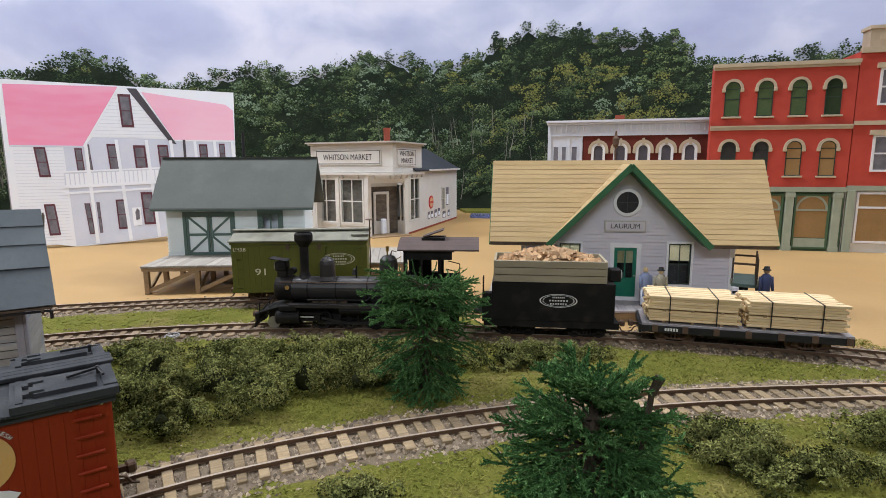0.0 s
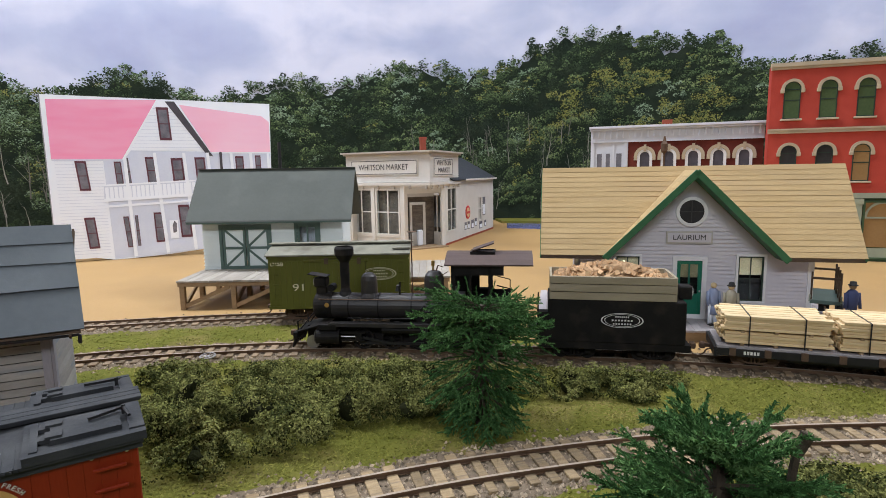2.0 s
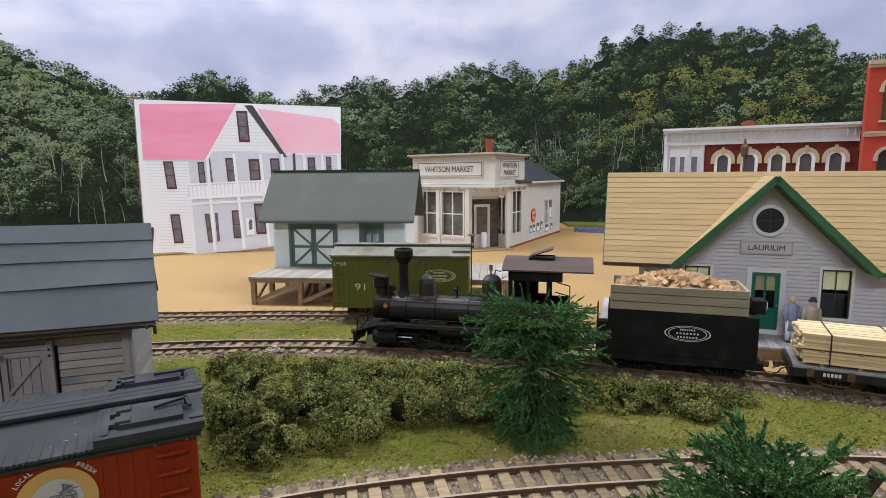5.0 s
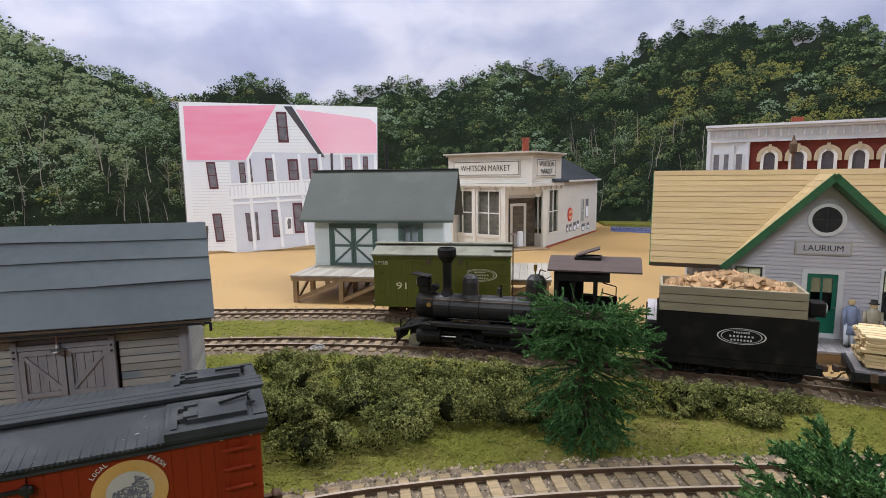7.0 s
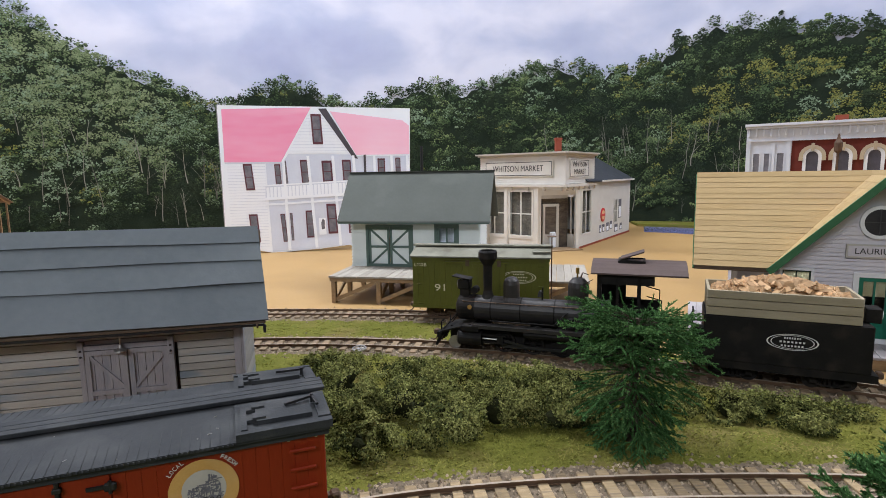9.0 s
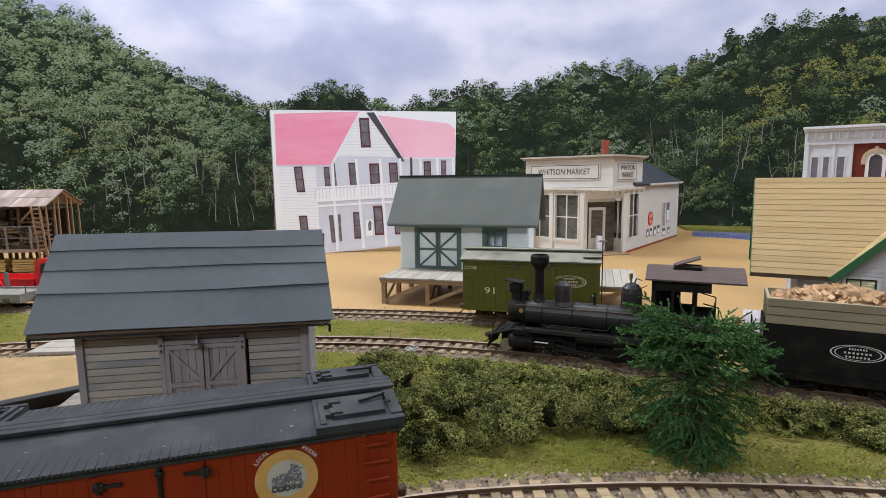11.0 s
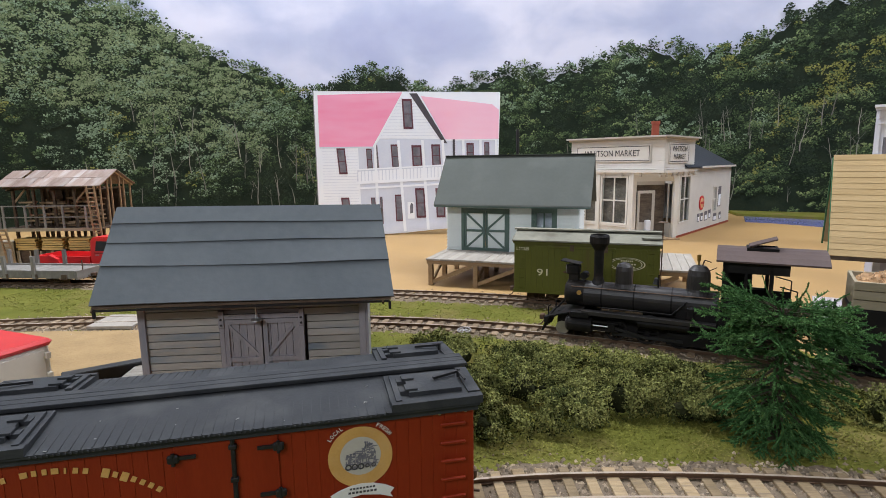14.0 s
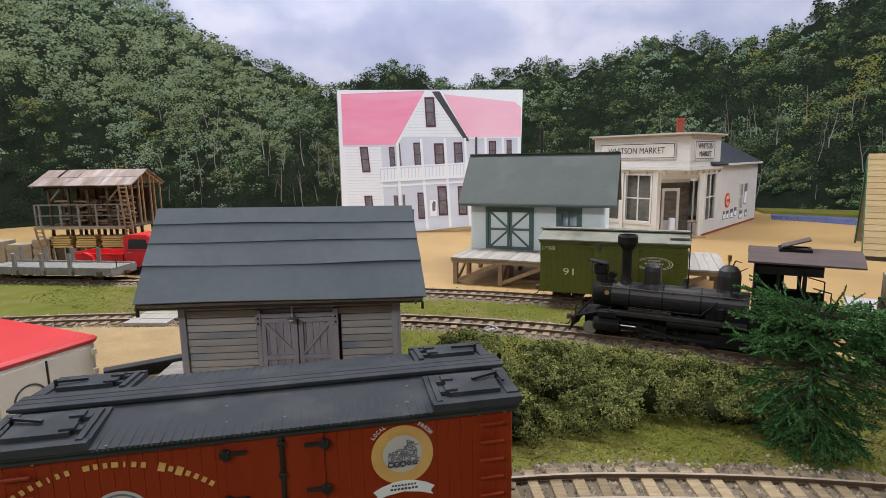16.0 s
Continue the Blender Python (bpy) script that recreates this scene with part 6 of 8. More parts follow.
            h = part("hatch_platform", lie(bmesh.new(), hx0, hx1, W + 0.26, 0.60, -0.17, 0.0), M["reefer_roof"], c, "raised roof hatch platform")
            inner, outer = (hx0, hx1) if ex > 0 else (hx1, hx0)
            o = lambda d: inner + ex * d
            span = lambda d0, d1: (min(o(d0), o(d1)), max(o(d0), o(d1)))
            part("hatch_cover", lie(bmesh.new(), *span(0.55, 2.05), 1.98, 0.92, 0.0, 0.13), M["reefer_roof"], h, "flat hatch lid")
            bm = lie(bmesh.new(), *span(0.14, 0.30), 2.25, 0.75, 0.0, 0.08)
            lie(bm, *span(0.30, 0.56), 1.84, 1.62, 0.0, 0.11)
            lie(bm, *span(0.30, 0.56), 1.26, 1.04, 0.0, 0.11)
            lie(bm, *span(0.45, 0.80), 1.90, 1.60, 0.13, 0.19)
            lie(bm, *span(0.45, 0.80), 1.28, 1.00, 0.13, 0.19)
            part("hatch_hinge", bm, M["reefer_roof"], h)
            bm = lie(bmesh.new(), *span(0.0, 2.55), W + 0.26, W + 0.05, 0.0, 0.05)
            lie(bm, *span(2.2, 2.55), 2.1, 0.62, 0.0, 0.05)
            part("platform_edge", bm, M["reefer_roof"], h)
            xa, xb = o(1.35), o(2.15)
            bm = beam(bmesh.new(), (xa, sg * 1.42, top(1.42) + 0.20), (xb, sg * 1.22, top(1.22) + 0.24), 0.09, 0.07)
            rod(bm, (xb, sg * 1.22, top(1.22) + 0.05), (xb, sg * 1.22, top(1.22) + 0.30), 0.055, seg=6)
            rod(bm, (xb, sg * 1.22, top(1.22) + 0.25), (o(2.25), sg * 1.62, top(1.62) + 0.16), 0.045, seg=6)
            part("hatch_lever", bm, M["iron"], h)
    walk_ = part("running_board", boxed(-H - 0.25, H + 0.25, -0.44, 0.44, zr + 0.0, zr + 0.05), M["reefer_roof"], c, "three dark roof walk planks")
    for yy in (-0.47, -0.155, 0.16):
        part("walk_board", boxed(-H - 0.3, H + 0.3, yy + 0.012, yy + 0.298, zr + 0.05, zr + 0.12, soft=0.01), M["reefer_roof"], walk_)
    rng = random.Random(5)
    bm = bmesh.new()
    for k in range(20):
        px, py, l = rng.uniform(-6.2, 4.2), -rng.uniform(0.6, 2.3), rng.uniform(0.02, 0.09)
        if px < -4.2:
            continue
        beam(bm, (px, py, z1 + 0.172 + (W + 0.22 - abs(py)) * 0.135), (px + l, py + rng.uniform(-l, l), z1 + 0.175 + (W + 0.22 - abs(py)) * 0.135), 0.022, 0.012)
    part("dust_speck", bm, M["roof_speck"], c, "pale flecks of dust")
    part("eave_trim", boxed(-H - 0.1, H + 0.1, -W - 0.12, -W - 0.02, z1 - 0.10, z1 + 0.06), M["reefer_roof"], c)
    part("sill", boxed(-H - 0.05, H + 0.05, -W - 0.05, W + 0.05, z0 - 0.2, z0), M["iron"], c)
    # the round gold emblem, its ribbon, and bars where writing stands
    y = -W - 0.025
    turn = lambda x, z: Matrix.Translation((x, y, z)) @ Matrix.Rotation(radians(90), 4, "X")
    ex, ez = 3.43, 3.41
    em = part("emblem", lathe(bmesh.new(), [(0.87, 0), (0.87, 0.012)], 44, turn(ex, ez)), M["gold_ink"], c, "round worn gold emblem with a grey engine picture")
    part("emblem_field", lathe(bmesh.new(), [(0.55, 0.012), (0.55, 0.02)], 32, turn(ex, ez + 0.03)), M["cream_dark"], em)
    bm = bmesh.new()
    inside = lambda px, pz: -0.42 < px < 0.44 and (-0.34 < pz < -0.12 or (pz < 0.16 + 0.25 * px and abs(px) < 0.40) or (0.10 < px < 0.32 and pz < 0.40))
    for k in range(230):
        px, pz = rng.uniform(-0.45, 0.45), rng.uniform(-0.36, 0.42)
        if inside(px, pz) and px * px + pz * pz < 0.25:
            w, hh = rng.choice(((0.07, 0.012), (0.012, 0.06), (0.03, 0.02)))
            box(bm, ex + px - w, ex + px + w, y - 0.028 - 0.00002 * k, y - 0.021, ez + 0.03 + pz - hh, ez + 0.03 + pz + hh)
    part("emblem_picture", bm, M["print_glass"], em)
    for k, r in enumerate((0.09, 0.09, 0.09, 0.06, 0.06)):
        part("picture_wheel", lathe(bmesh.new(), [(r * 0.6, 0.034), (r, 0.034), (r, 0.042), (r * 0.6, 0.042)], 12, turn(ex - 0.34 + k * 0.17, ez - 0.26), ring=True), M["ink"], em)
    rb = part("ribbon", panel(bmesh.new(), [(rx + 0.20, rz + 0.08) for rx, rz in [(2.38, 2.30), (2.62, 2.42), (2.95, 2.52), (3.25, 2.55), (3.55, 2.52), (3.88, 2.42), (4.12, 2.28), (4.0, 2.14), (4.08, 2.02), (3.75, 2.14), (3.25, 2.22), (2.75, 2.15), (2.42, 2.04), (2.5, 2.16)]], y - 0.03, y - 0.01), M["white_ink"], c, "cream ribbon with small bars")
    bm = bmesh.new()
    for k in range(8):
        box(bm, 3.06 + k * 0.1, 3.13 + k * 0.1, y - 0.036, y - 0.03, 2.36, 2.42)
        box(bm, 3.10 + k * 0.09, 3.16 + k * 0.09, y - 0.036, y - 0.03, 2.48, 2.53)
    part("bar", bm, M["ink"], rb)
    for word, mid in (("LOCAL", -42), ("FRESH", 42)):
        for k, ch in enumerate(word):
            ang = mid + (k - 2) * 6.0
            a = radians(90 - ang)
            lettering(ch, 0.11, M["white_ink"], c, at(ex + 0.99 * math.cos(a), y - 0.01, ez + 0.99 * math.sin(a), 0, 0, ang), width=0.075)
    sizes = [0.16, 0.1, 0.09, 0.1, 0.09, 0.1, 0.05, 0.09, 0.1, 0, 0.15, 0.1, 0.1, 0.15, 0.05, 0.11, 0.11, 0, 0.16, 0.11, 0.16, 0.11, 0.11, 0.11, 0.11]
    bars = {}
    ang = -37.0
    for s in sizes:  # an arch of plain gold bars
        a = radians(90 - ang)
        if s:
            hh = 0.12 if s == 0.16 else 0.075
            if s not in bars:
                bars[s] = mesh_of("bar", boxed(-s * 0.55, s * 0.55, -0.012, 0, -hh, hh, soft=0.005), M["gold_ink"])
            piece("bar", bars[s], c, at(-4.05 + 4.05 * math.cos(a), y, 0.06 + 4.05 * math.sin(a), 0, 0, ang))
        ang += 3.1
    m2 = part("emblem", lathe(bmesh.new(), [(0.72, 0), (0.72, 0.012)], 32, turn(-3.82, 2.66)), M["cream_dark"], c, "round grey and white emblem")
    for r in (0.64, 0.46):
        part("emblem_ring", lathe(bmesh.new(), [(r - 0.05, 0.012), (r, 0.012), (r, 0.02), (r - 0.05, 0.02)], 32, turn(-3.82, 2.66), ring=True), M["print_glass"], m2)
    for k in range(9):
        part("bar", boxed(2.72 + k * 0.12, 2.80 + k * 0.12, y - 0.01, y, 1.92, 2.0), M["white_ink"], c)
    truck(c, -4.2)
    truck(c, 4.2)
    coupler(c, H, 1)
    coupler(c, -H, -1)


reefer()

S0 = arc_at(MAIN, -10.2)  # where the engine's stack stands


def engine():
    x, y, a = along(MAIN, S0 + 3.6)
    m = at(x, y, 0, a) @ at(-3.6, 0)
    e = thing("steam_engine", m, "black narrow-gauge steam engine with tall capped stack and brown cab roof", "locomotive")
    lay = lambda x0, x1, r0, r1=None, z=2.95, seg=28: rod(bmesh.new(), (x0, 0, z), (x1, 0, z), r0, r1, seg)
    part("boiler", lay(-0.75, 6.8, 0.80), M["boiler"], e, "dull black boiler jacket", smooth=False)
    part("smokebox", lay(-1.85, -0.75, 0.84), M["black"], e)
    bm = lay(-1.98, -1.85, 0.62, 0.80)
    rod(bm, (-2.06, 0, 2.95), (-1.96, 0, 2.95), 0.16, seg=10)
    part("smokebox_door", bm, M["black"], e)
    part("builder_plate", lathe(bmesh.new(), [(0.15, 0), (0.15, 0.03)], 14, Matrix.Translation((-1.0, -0.80, 3.12)) @ Matrix.Rotation(radians(82), 4, "X")), M["brass"], e, "small dull brass plate")
    for px in (0.3, 2.2, 4.3):
        part("boiler_band", lay(px, px + 0.08, 0.815), M["black"], e)
    part("smokestack", lathe(bmesh.new(), [(0.5, 3.55), (0.34, 3.85), (0.28, 4.1), (0.30, 5.75), (0.56, 6.15), (0.60, 6.22), (0.60, 6.6), (0.52, 6.72), (0.45, 6.72), (0.42, 6.4)], 22), M["black"], e, "tall black capped stack")
    part("sand_dome", lathe(bmesh.new(), [(0.66, 3.55), (0.56, 3.72), (0.52, 3.8), (0.52, 4.6), (0.46, 4.85), (0.3, 5.02), (0.08, 5.1)], 22, Matrix.Translation((1.55, 0, 0))), M["boiler"], e)
    d = part("steam_dome", lathe(bmesh.new(), [(0.78, 3.5), (0.66, 3.7), (0.62, 3.85), (0.62, 4.65), (0.56, 4.95), (0.36, 5.18), (0.14, 5.25)], 22, Matrix.Translation((5.7, 0, 0))), M["boiler"], e)
    bm = rod(bmesh.new(), (5.65, -0.1, 5.15), (5.65, -0.1, 5.5), 0.05, seg=8)
    rod(bm, (5.65, -0.1, 5.5), (5.65, -0.1, 5.85), 0.11, seg=10)
    part("whistle", bm, M["brass"], d)
    bm = rod(bmesh.new(), (5.85, -0.1, 5.2), (5.95, -0.1, 5.55), 0.04, seg=6)
    rod(bm, (5.95, -0.1, 5.55), (6.3, -0.1, 5.45), 0.03, seg=6)
    rod(bm, (6.1, -0.2, 4.9), (6.6, -0.3, 5.2), 0.025, seg=6)
    part("pop_valve", bm, M["rust"], d)
    b = part("bell_stand", beam(bmesh.new(), (3.55, -0.2, 3.72), (3.55, -0.2, 4.2), 0.08, 0.1), M["black"], e)
    bm = lathe(bmesh.new(), [(0.2, 3.9), (0.15, 4.05), (0.11, 4.25), (0.03, 4.3)], 14, Matrix.Translation((3.4, 0, 0)))
    part("bell", bm, M["iron"], b)
    rod_bm = rod(bmesh.new(), (3.55, -0.1, 4.15), (3.55, -0.1, 4.5), 0.05, seg=6)
    part("bell_yoke", rod_bm, M["black"], b)
    hl = part("headlamp", boxed(-1.95, -1.15, -0.4, 0.4, 4.15, 4.75, soft=0.08), M["black"], e, "square black headlamp with a visor")
    part("visor", slab(bmesh.new(), [(-2.3, -0.45, 4.98), (-1.1, -0.45, 4.8), (-1.1, 0.45, 4.8), (-2.3, 0.45, 4.98)], (0, 0, 0.05)), M["black"], hl)
    part("lens", lathe(bmesh.new(), [(0.3, 0), (0.3, 0.05)], 16, Matrix.Translation((-1.95, 0, 4.45)) @ Matrix.Rotation(radians(-90), 4, "Y")), M["steel"], hl)
    part("bracket", boxed(-1.8, -1.2, -0.3, 0.3, 3.7, 4.15), M["black"], hl)
    part("generator", rod(bmesh.new(), (-0.85, -0.3, 4.1), (-0.85, 0.3, 4.1), 0.24, seg=12), M["black"], e)
    for sy in (-1, 1):
        part("running_board", boxed(-0.7, 6.75, sy * 1.25 - 0.28, sy * 1.25 + 0.28, 2.05, 2.15), M["black"], e)
        part("running_board_edge", boxed(-0.7, 6.75, sy * 1.53 - 0.03, sy * 1.53 + 0.03, 1.95, 2.17), M["boiler"], e)
        bm = rod(bmesh.new(), (-1.5, sy * 0.84, 3.5), (6.6, sy * 0.84, 3.5), 0.03, seg=6)
        for px in (-1.4, 0.7, 2.8, 4.9, 6.4):
            rod(bm, (px, sy * 0.66, 3.42), (px, sy * 0.86, 3.52), 0.04, seg=6)
        part("handrail", bm, M["rust"], e)
        bm = rod(bmesh.new(), (0.4, sy * 1.08, 2.38), (4.4, sy * 1.08, 2.38), 0.04, seg=6)
        rod(bm, (4.4, sy * 1.08, 2.38), (5.2, sy * 0.95, 3.2), 0.04, seg=6)
        part("pipe", bm, M["black"], e)
        cy = part("cylinder", rod(bmesh.new(), (-1.55, sy * 1.2, 1.25), (-0.05, sy * 1.2, 1.25), 0.46, seg=18), M["black"], e)
        part("valve_chest", boxed(-1.4, -0.2, sy * 1.2 - 0.38, sy * 1.2 + 0.38, 1.7, 2.1, soft=0.05), M["black"], cy)
        part("cylinder_head", rod(bmesh.new(), (-1.65, sy * 1.2, 1.25), (-1.55, sy * 1.2, 1.25), 0.4, 0.5, 18), M["boiler"], cy)
        part("piston_rod", rod(bmesh.new(), (-0.05, sy * 1.2, 1.25), (1.2, sy * 1.2, 1.25), 0.05, seg=8), M["steel"], e)
        bm = boxed(-0.05, 1.5, sy * 1.2 - 0.1, sy * 1.2 + 0.1, 1.45, 1.55)
        box(bm, -0.05, 1.5, sy * 1.2 - 0.1, sy * 1.2 + 0.1, 0.98, 1.06)
        box(bm, 0.9, 1.3, sy * 1.2 - 0.14, sy * 1.2 + 0.14, 1.08, 1.45)
        part("crosshead_guide", bm, M["black"], e)
        for px in (1.3, 3.1, 4.9):
            w = wheel(e, px, sy * 0.78, 1.03, 0.68, "black", 10, "driving_wheel")
            part("counterweight", boxed(px - 0.3, px + 0.3, sy * 0.86 - 0.05, sy * 0.86 + 0.05, 1.3, 1.58), M["black"], w)
        part("side_rod", beam(bmesh.new(), (1.1, sy * 0.98, 0.8), (5.1, sy * 0.98, 0.8), 0.07, 0.18), M["iron"], e)
        part("main_rod", beam(bmesh.new(), (1.1, sy * 1.1, 1.22), (3.15, sy * 1.1, 0.82), 0.07, 0.17), M["iron"], e)
        wheel(e, -2.0, sy * 0.72, 0.74, 0.38, "steel", 0, "pilot_wheel")
        part("air_tank", rod(bmesh.new(), (2.6, sy * 1.2, 1.75), (5.4, sy * 1.2, 1.75), 0.26, seg=12), M["black"], e)
        part("injector", boxed(5.2, 5.6, sy * 0.95 - 0.2, sy * 0.95 + 0.2, 2.2, 2.9, soft=0.06), M["black"], e)
    part("frame", boxed(-2.4, 10.4, -0.55, 0.55, 0.75, 1.75), M["black"], e)
    part("firebox", boxed(4.6, 6.9, -0.7, 0.7, 1.2, 2.6), M["black"], e)
    part("ashpan", boxed(4.2, 8.6, -0.9, 0.9, 0.55, 1.25), M["black"], e)
    part("pilot_deck", slab(bmesh.new(), [(-2.85, -1.35, 1.45), (-0.7, -1.35, 2.1), (-0.7, 1.35, 2.1), (-2.85, 1.35, 1.45)], (0, 0, 0.09)), M["black"], e)
    part("pilot_beam", boxed(-3.05, -2.75, -1.4, 1.4, 1.1, 1.5, soft=0.03), M["black"], e)
    for k in range(7):
        yy = -1.2 + k * 0.4
        part("pilot_bar", beam(bmesh.new(), (-3.35 + 0.08 * abs(yy), yy * 0.8, 0.45), (-2.95, yy, 1.2), 0.09, 0.09), M["black"], e)
    bm = bmesh.new()
    for yy in (-0.9, 0.9):
        rod(bm, (-2.9, yy, 1.5), (-2.9, yy, 2.1), 0.04, seg=6)
        rod(bm, (-2.8, yy, 1.5), (-1.85, yy * 0.6, 2.7), 0.035, seg=6)
    rod(bm, (-2.9, -0.9, 2.05), (-2.9, -0.3, 2.05), 0.04, seg=6)
    part("pilot_brace", bm, M["black"], e)
    coupler(e, -3.0, -1)
    cab = part("cab", boxed(6.9, 10.4, -1.5, 1.5, 1.6, 1.75), M["black"], e, "black cab with open side windows")
    for sy in (-1, 1):
        y0, y1 = sy * 1.5 - 0.05, sy * 1.5 + 0.05
        bm = boxed(6.9, 10.4, y0, y1, 1.6, 3.75)
        for p, q in ((6.9, 7.15), (7.95, 8.1), (9.1, 9.3)):
            box(bm, p, q, y0, y1, 3.75, 5.75)
        box(bm, 6.9, 10.0, y0, y1, 5.2, 5.75)
        if sy > 0:
            box(bm, 7.15, 7.95, y0, y1, 3.75, 5.2)
            box(bm, 8.1, 8.45, y0, y1, 3.75, 5.2)
        part("cab_side", bm, M["black"], cab)
        part("window_rail", boxed(7.1, 9.2, sy * 1.58 - 0.04, sy * 1.58 + 0.04, 3.75, 3.85), M["boiler"], cab)
        bm = rod(bmesh.new(), (10.4, sy * 1.45, 2.0), (10.4, sy * 1.45, 4.4), 0.035, seg=6)
        rod(bm, (10.4, sy * 1.45, 4.4), (9.6, sy * 1.45, 4.6), 0.035, seg=6)
        part("grab_iron", bm, M["black"], cab)
        part("step", boxed(9.7, 10.4, sy * 1.35 - 0.25, sy * 1.35 + 0.25, 0.7, 0.8), M["black"], cab)
    part("tank", rod(bmesh.new(), (10.1, -1.6, 2.9), (10.1, -1.1, 2.9), 0.42, seg=16), M["black"], cab)
    bm = boxed(6.9, 7.0, -1.5, 1.5, 1.6, 4.0)
    box(bm, 6.9, 7.0, -1.5, -1.2, 4.0, 5.75)
    box(bm, 6.9, 7.0, 1.2, 1.5, 4.0, 5.75)
    box(bm, 6.9, 7.0, -1.5, 1.5, 5.3, 5.8)
    part("cab_front", bm, M["black"], cab)
    part("backhead", rod(bmesh.new(), (6.95, 0, 3.0), (7.6, 0, 3.0), 0.9, seg=16), M["iron"], cab)
    bm = bmesh.new()
    n = 8
    for i in range(n):
        t0, t1 = -1 + 2 * i / n, -1 + 2 * (i + 1) / n
        z = lambda t: 6.35 - 0.55 * t * t
        slab(bm, [(6.55, t0 * 1.85, z(t0)), (11.7, t0 * 1.85, z(t0)), (11.7, t1 * 1.85, z(t1)), (6.55, t1 * 1.85, z(t1))], (0, 0, 0.09))
    bmesh.ops.remove_doubles(bm, verts=bm.verts, dist=0.001)
    roof = part("cab_roof", bm, M["cab_roof"], cab, "oxide brown curved cab roof")
    part("roof_hatch", slab(bmesh.new(), [(8.1, -0.7, 6.5), (9.4, -0.7, 6.95), (9.4, 0.5, 6.95), (8.1, 0.5, 6.5)], (0.02, 0, 0.08)), M["cab_roof"], roof)
    part("hatch_frame", framed_flat(8.0, 9.5, -0.8, 0.6, 6.4), M["black"], roof)
    lettering("25", 0.55, M["white_ink"], cab, at(8.5, -1.57, 2.75), width=0.95)


def framed_flat(x0, x1, y0, y1, z):
    bm = boxed(x0, x1, y0, y0 + 0.12, z - 0.1, z + 0.08)
    box(bm, x0, x1, y1 - 0.12, y1, z - 0.1, z + 0.08)
    box(bm, x0, x0 + 0.12, y0 + 0.12, y1 - 0.12, z - 0.1, z + 0.08)
    box(bm, x1 - 0.12, x1, y0 + 0.12, y1 - 0.12, z - 0.1, z + 0.08)
    return bm


engine()


def tender():
    x, y, a = along(MAIN, S0 + 16.2)
    t = thing("tender", at(x, y, 0, a), "black tender with board sides and a heap of split firewood", "tender")
    H, W = 3.75, 1.6
    part("frame", boxed(-H - 0.5, H + 0.3, -W + 0.05, W - 0.05, 1.1, 1.5), M["black"], t)
    part("tank", boxed(-H, H, -W, W, 1.5, 3.95, soft=0.05), M["black"], t)
    bm = boxed(-H - 0.6, -H, -W, -0.9, 1.4, 3.2)
    part("tank_leg", bm, M["black"], t)
    part("deck_plate", boxed(-H - 1.2, -H + 0.1, -1.2, 1.2, 1.75, 1.85), M["black"], t)
    for sy in (-1, 1):
        for k in range(3):
            part("side_board", boxed(-H + 0.1, H - 0.55, sy * (W - 0.08) - 0.08, sy * (W - 0.08) + 0.08, 3.97 + k * 0.46, 4.39 + k * 0.46, soft=0.02), M["slab_board"], t)
    for px in (-H + 0.1, H - 0.65):
        part("end_board", boxed(px, px + 0.14, -W + 0.1, W - 0.1, 3.97, 5.3), M["slab_board"], t)
    bl = part("rear_lamp", boxed(H - 0.25, H + 0.45, -0.8, 0.1, 3.95, 4.7, soft=0.05), M["black"], t)
    part("lens", lathe(bmesh.new(), [(0.26, 0), (0.26, 0.08)], 14, Matrix.Translation((H + 0.45, -0.35, 4.35)) @ Matrix.Rotation(radians(90), 4, "Y")), M["white"], bl)
    oval_mark(t, 0.35, 2.85, 2.3, 0.85, -W - 0.02, "white_ink")
    bm = bmesh.new()
    for yy in (-1.45, -0.9):
        rod(bm, (-H - 0.55, yy, 1.6), (-H - 0.55, yy, 4.2), 0.04, seg=6)
    for k in range(4):
        rod(bm, (-H - 0.55, -1.45, 1.9 + k * 0.6), (-H - 0.55, -0.9, 1.9 + k * 0.6), 0.04, seg=6)
    part("ladder", bm, M["black"], t)
    truck(t, -2.2, mat="black")
    truck(t, 2.2, mat="black")
    coupler(t, H + 0.2, 1)
    heap = thing("firewood_heap", at(x, y, 0, a), "heap of split reddish-brown firewood in the tender", "firewood")
    kinds = []
    for k in range(5):
        bm = bmesh.new()
        w, h, l = RNG.uniform(0.09, 0.15), RNG.uniform(0.08, 0.13), RNG.uniform(0.28, 0.45)
        slab(bm, [(-l, -w, -h), (-l, w, -h * 0.6), (-l, w * 0.2, h)], (2 * l, RNG.uniform(-0.05, 0.05), 0))
        kinds.append(mesh_of("log", bm, M["split_wood"]))
    part("log_bed", boxed(-H + 0.3, H - 0.7, -W + 0.2, W - 0.2, 3.96, 4.95), M["timber_dark"], heap)
    for i in range(260):
        px, py = RNG.uniform(-H + 0.55, H - 1.05), RNG.uniform(-W + 0.4, W - 0.4)
        top = 5.08 + 0.85 * max(0, 1 - ((px + 0.2) / 2.9) ** 2) * max(0, 1 - (py / 1.6) ** 2)
        piece("log", kinds[i % 5], heap, at(px, py, top - RNG.uniform(0, 0.28), RNG.uniform(0, 180), RNG.uniform(-20, 20), RNG.uniform(-22, 22)))


tender()


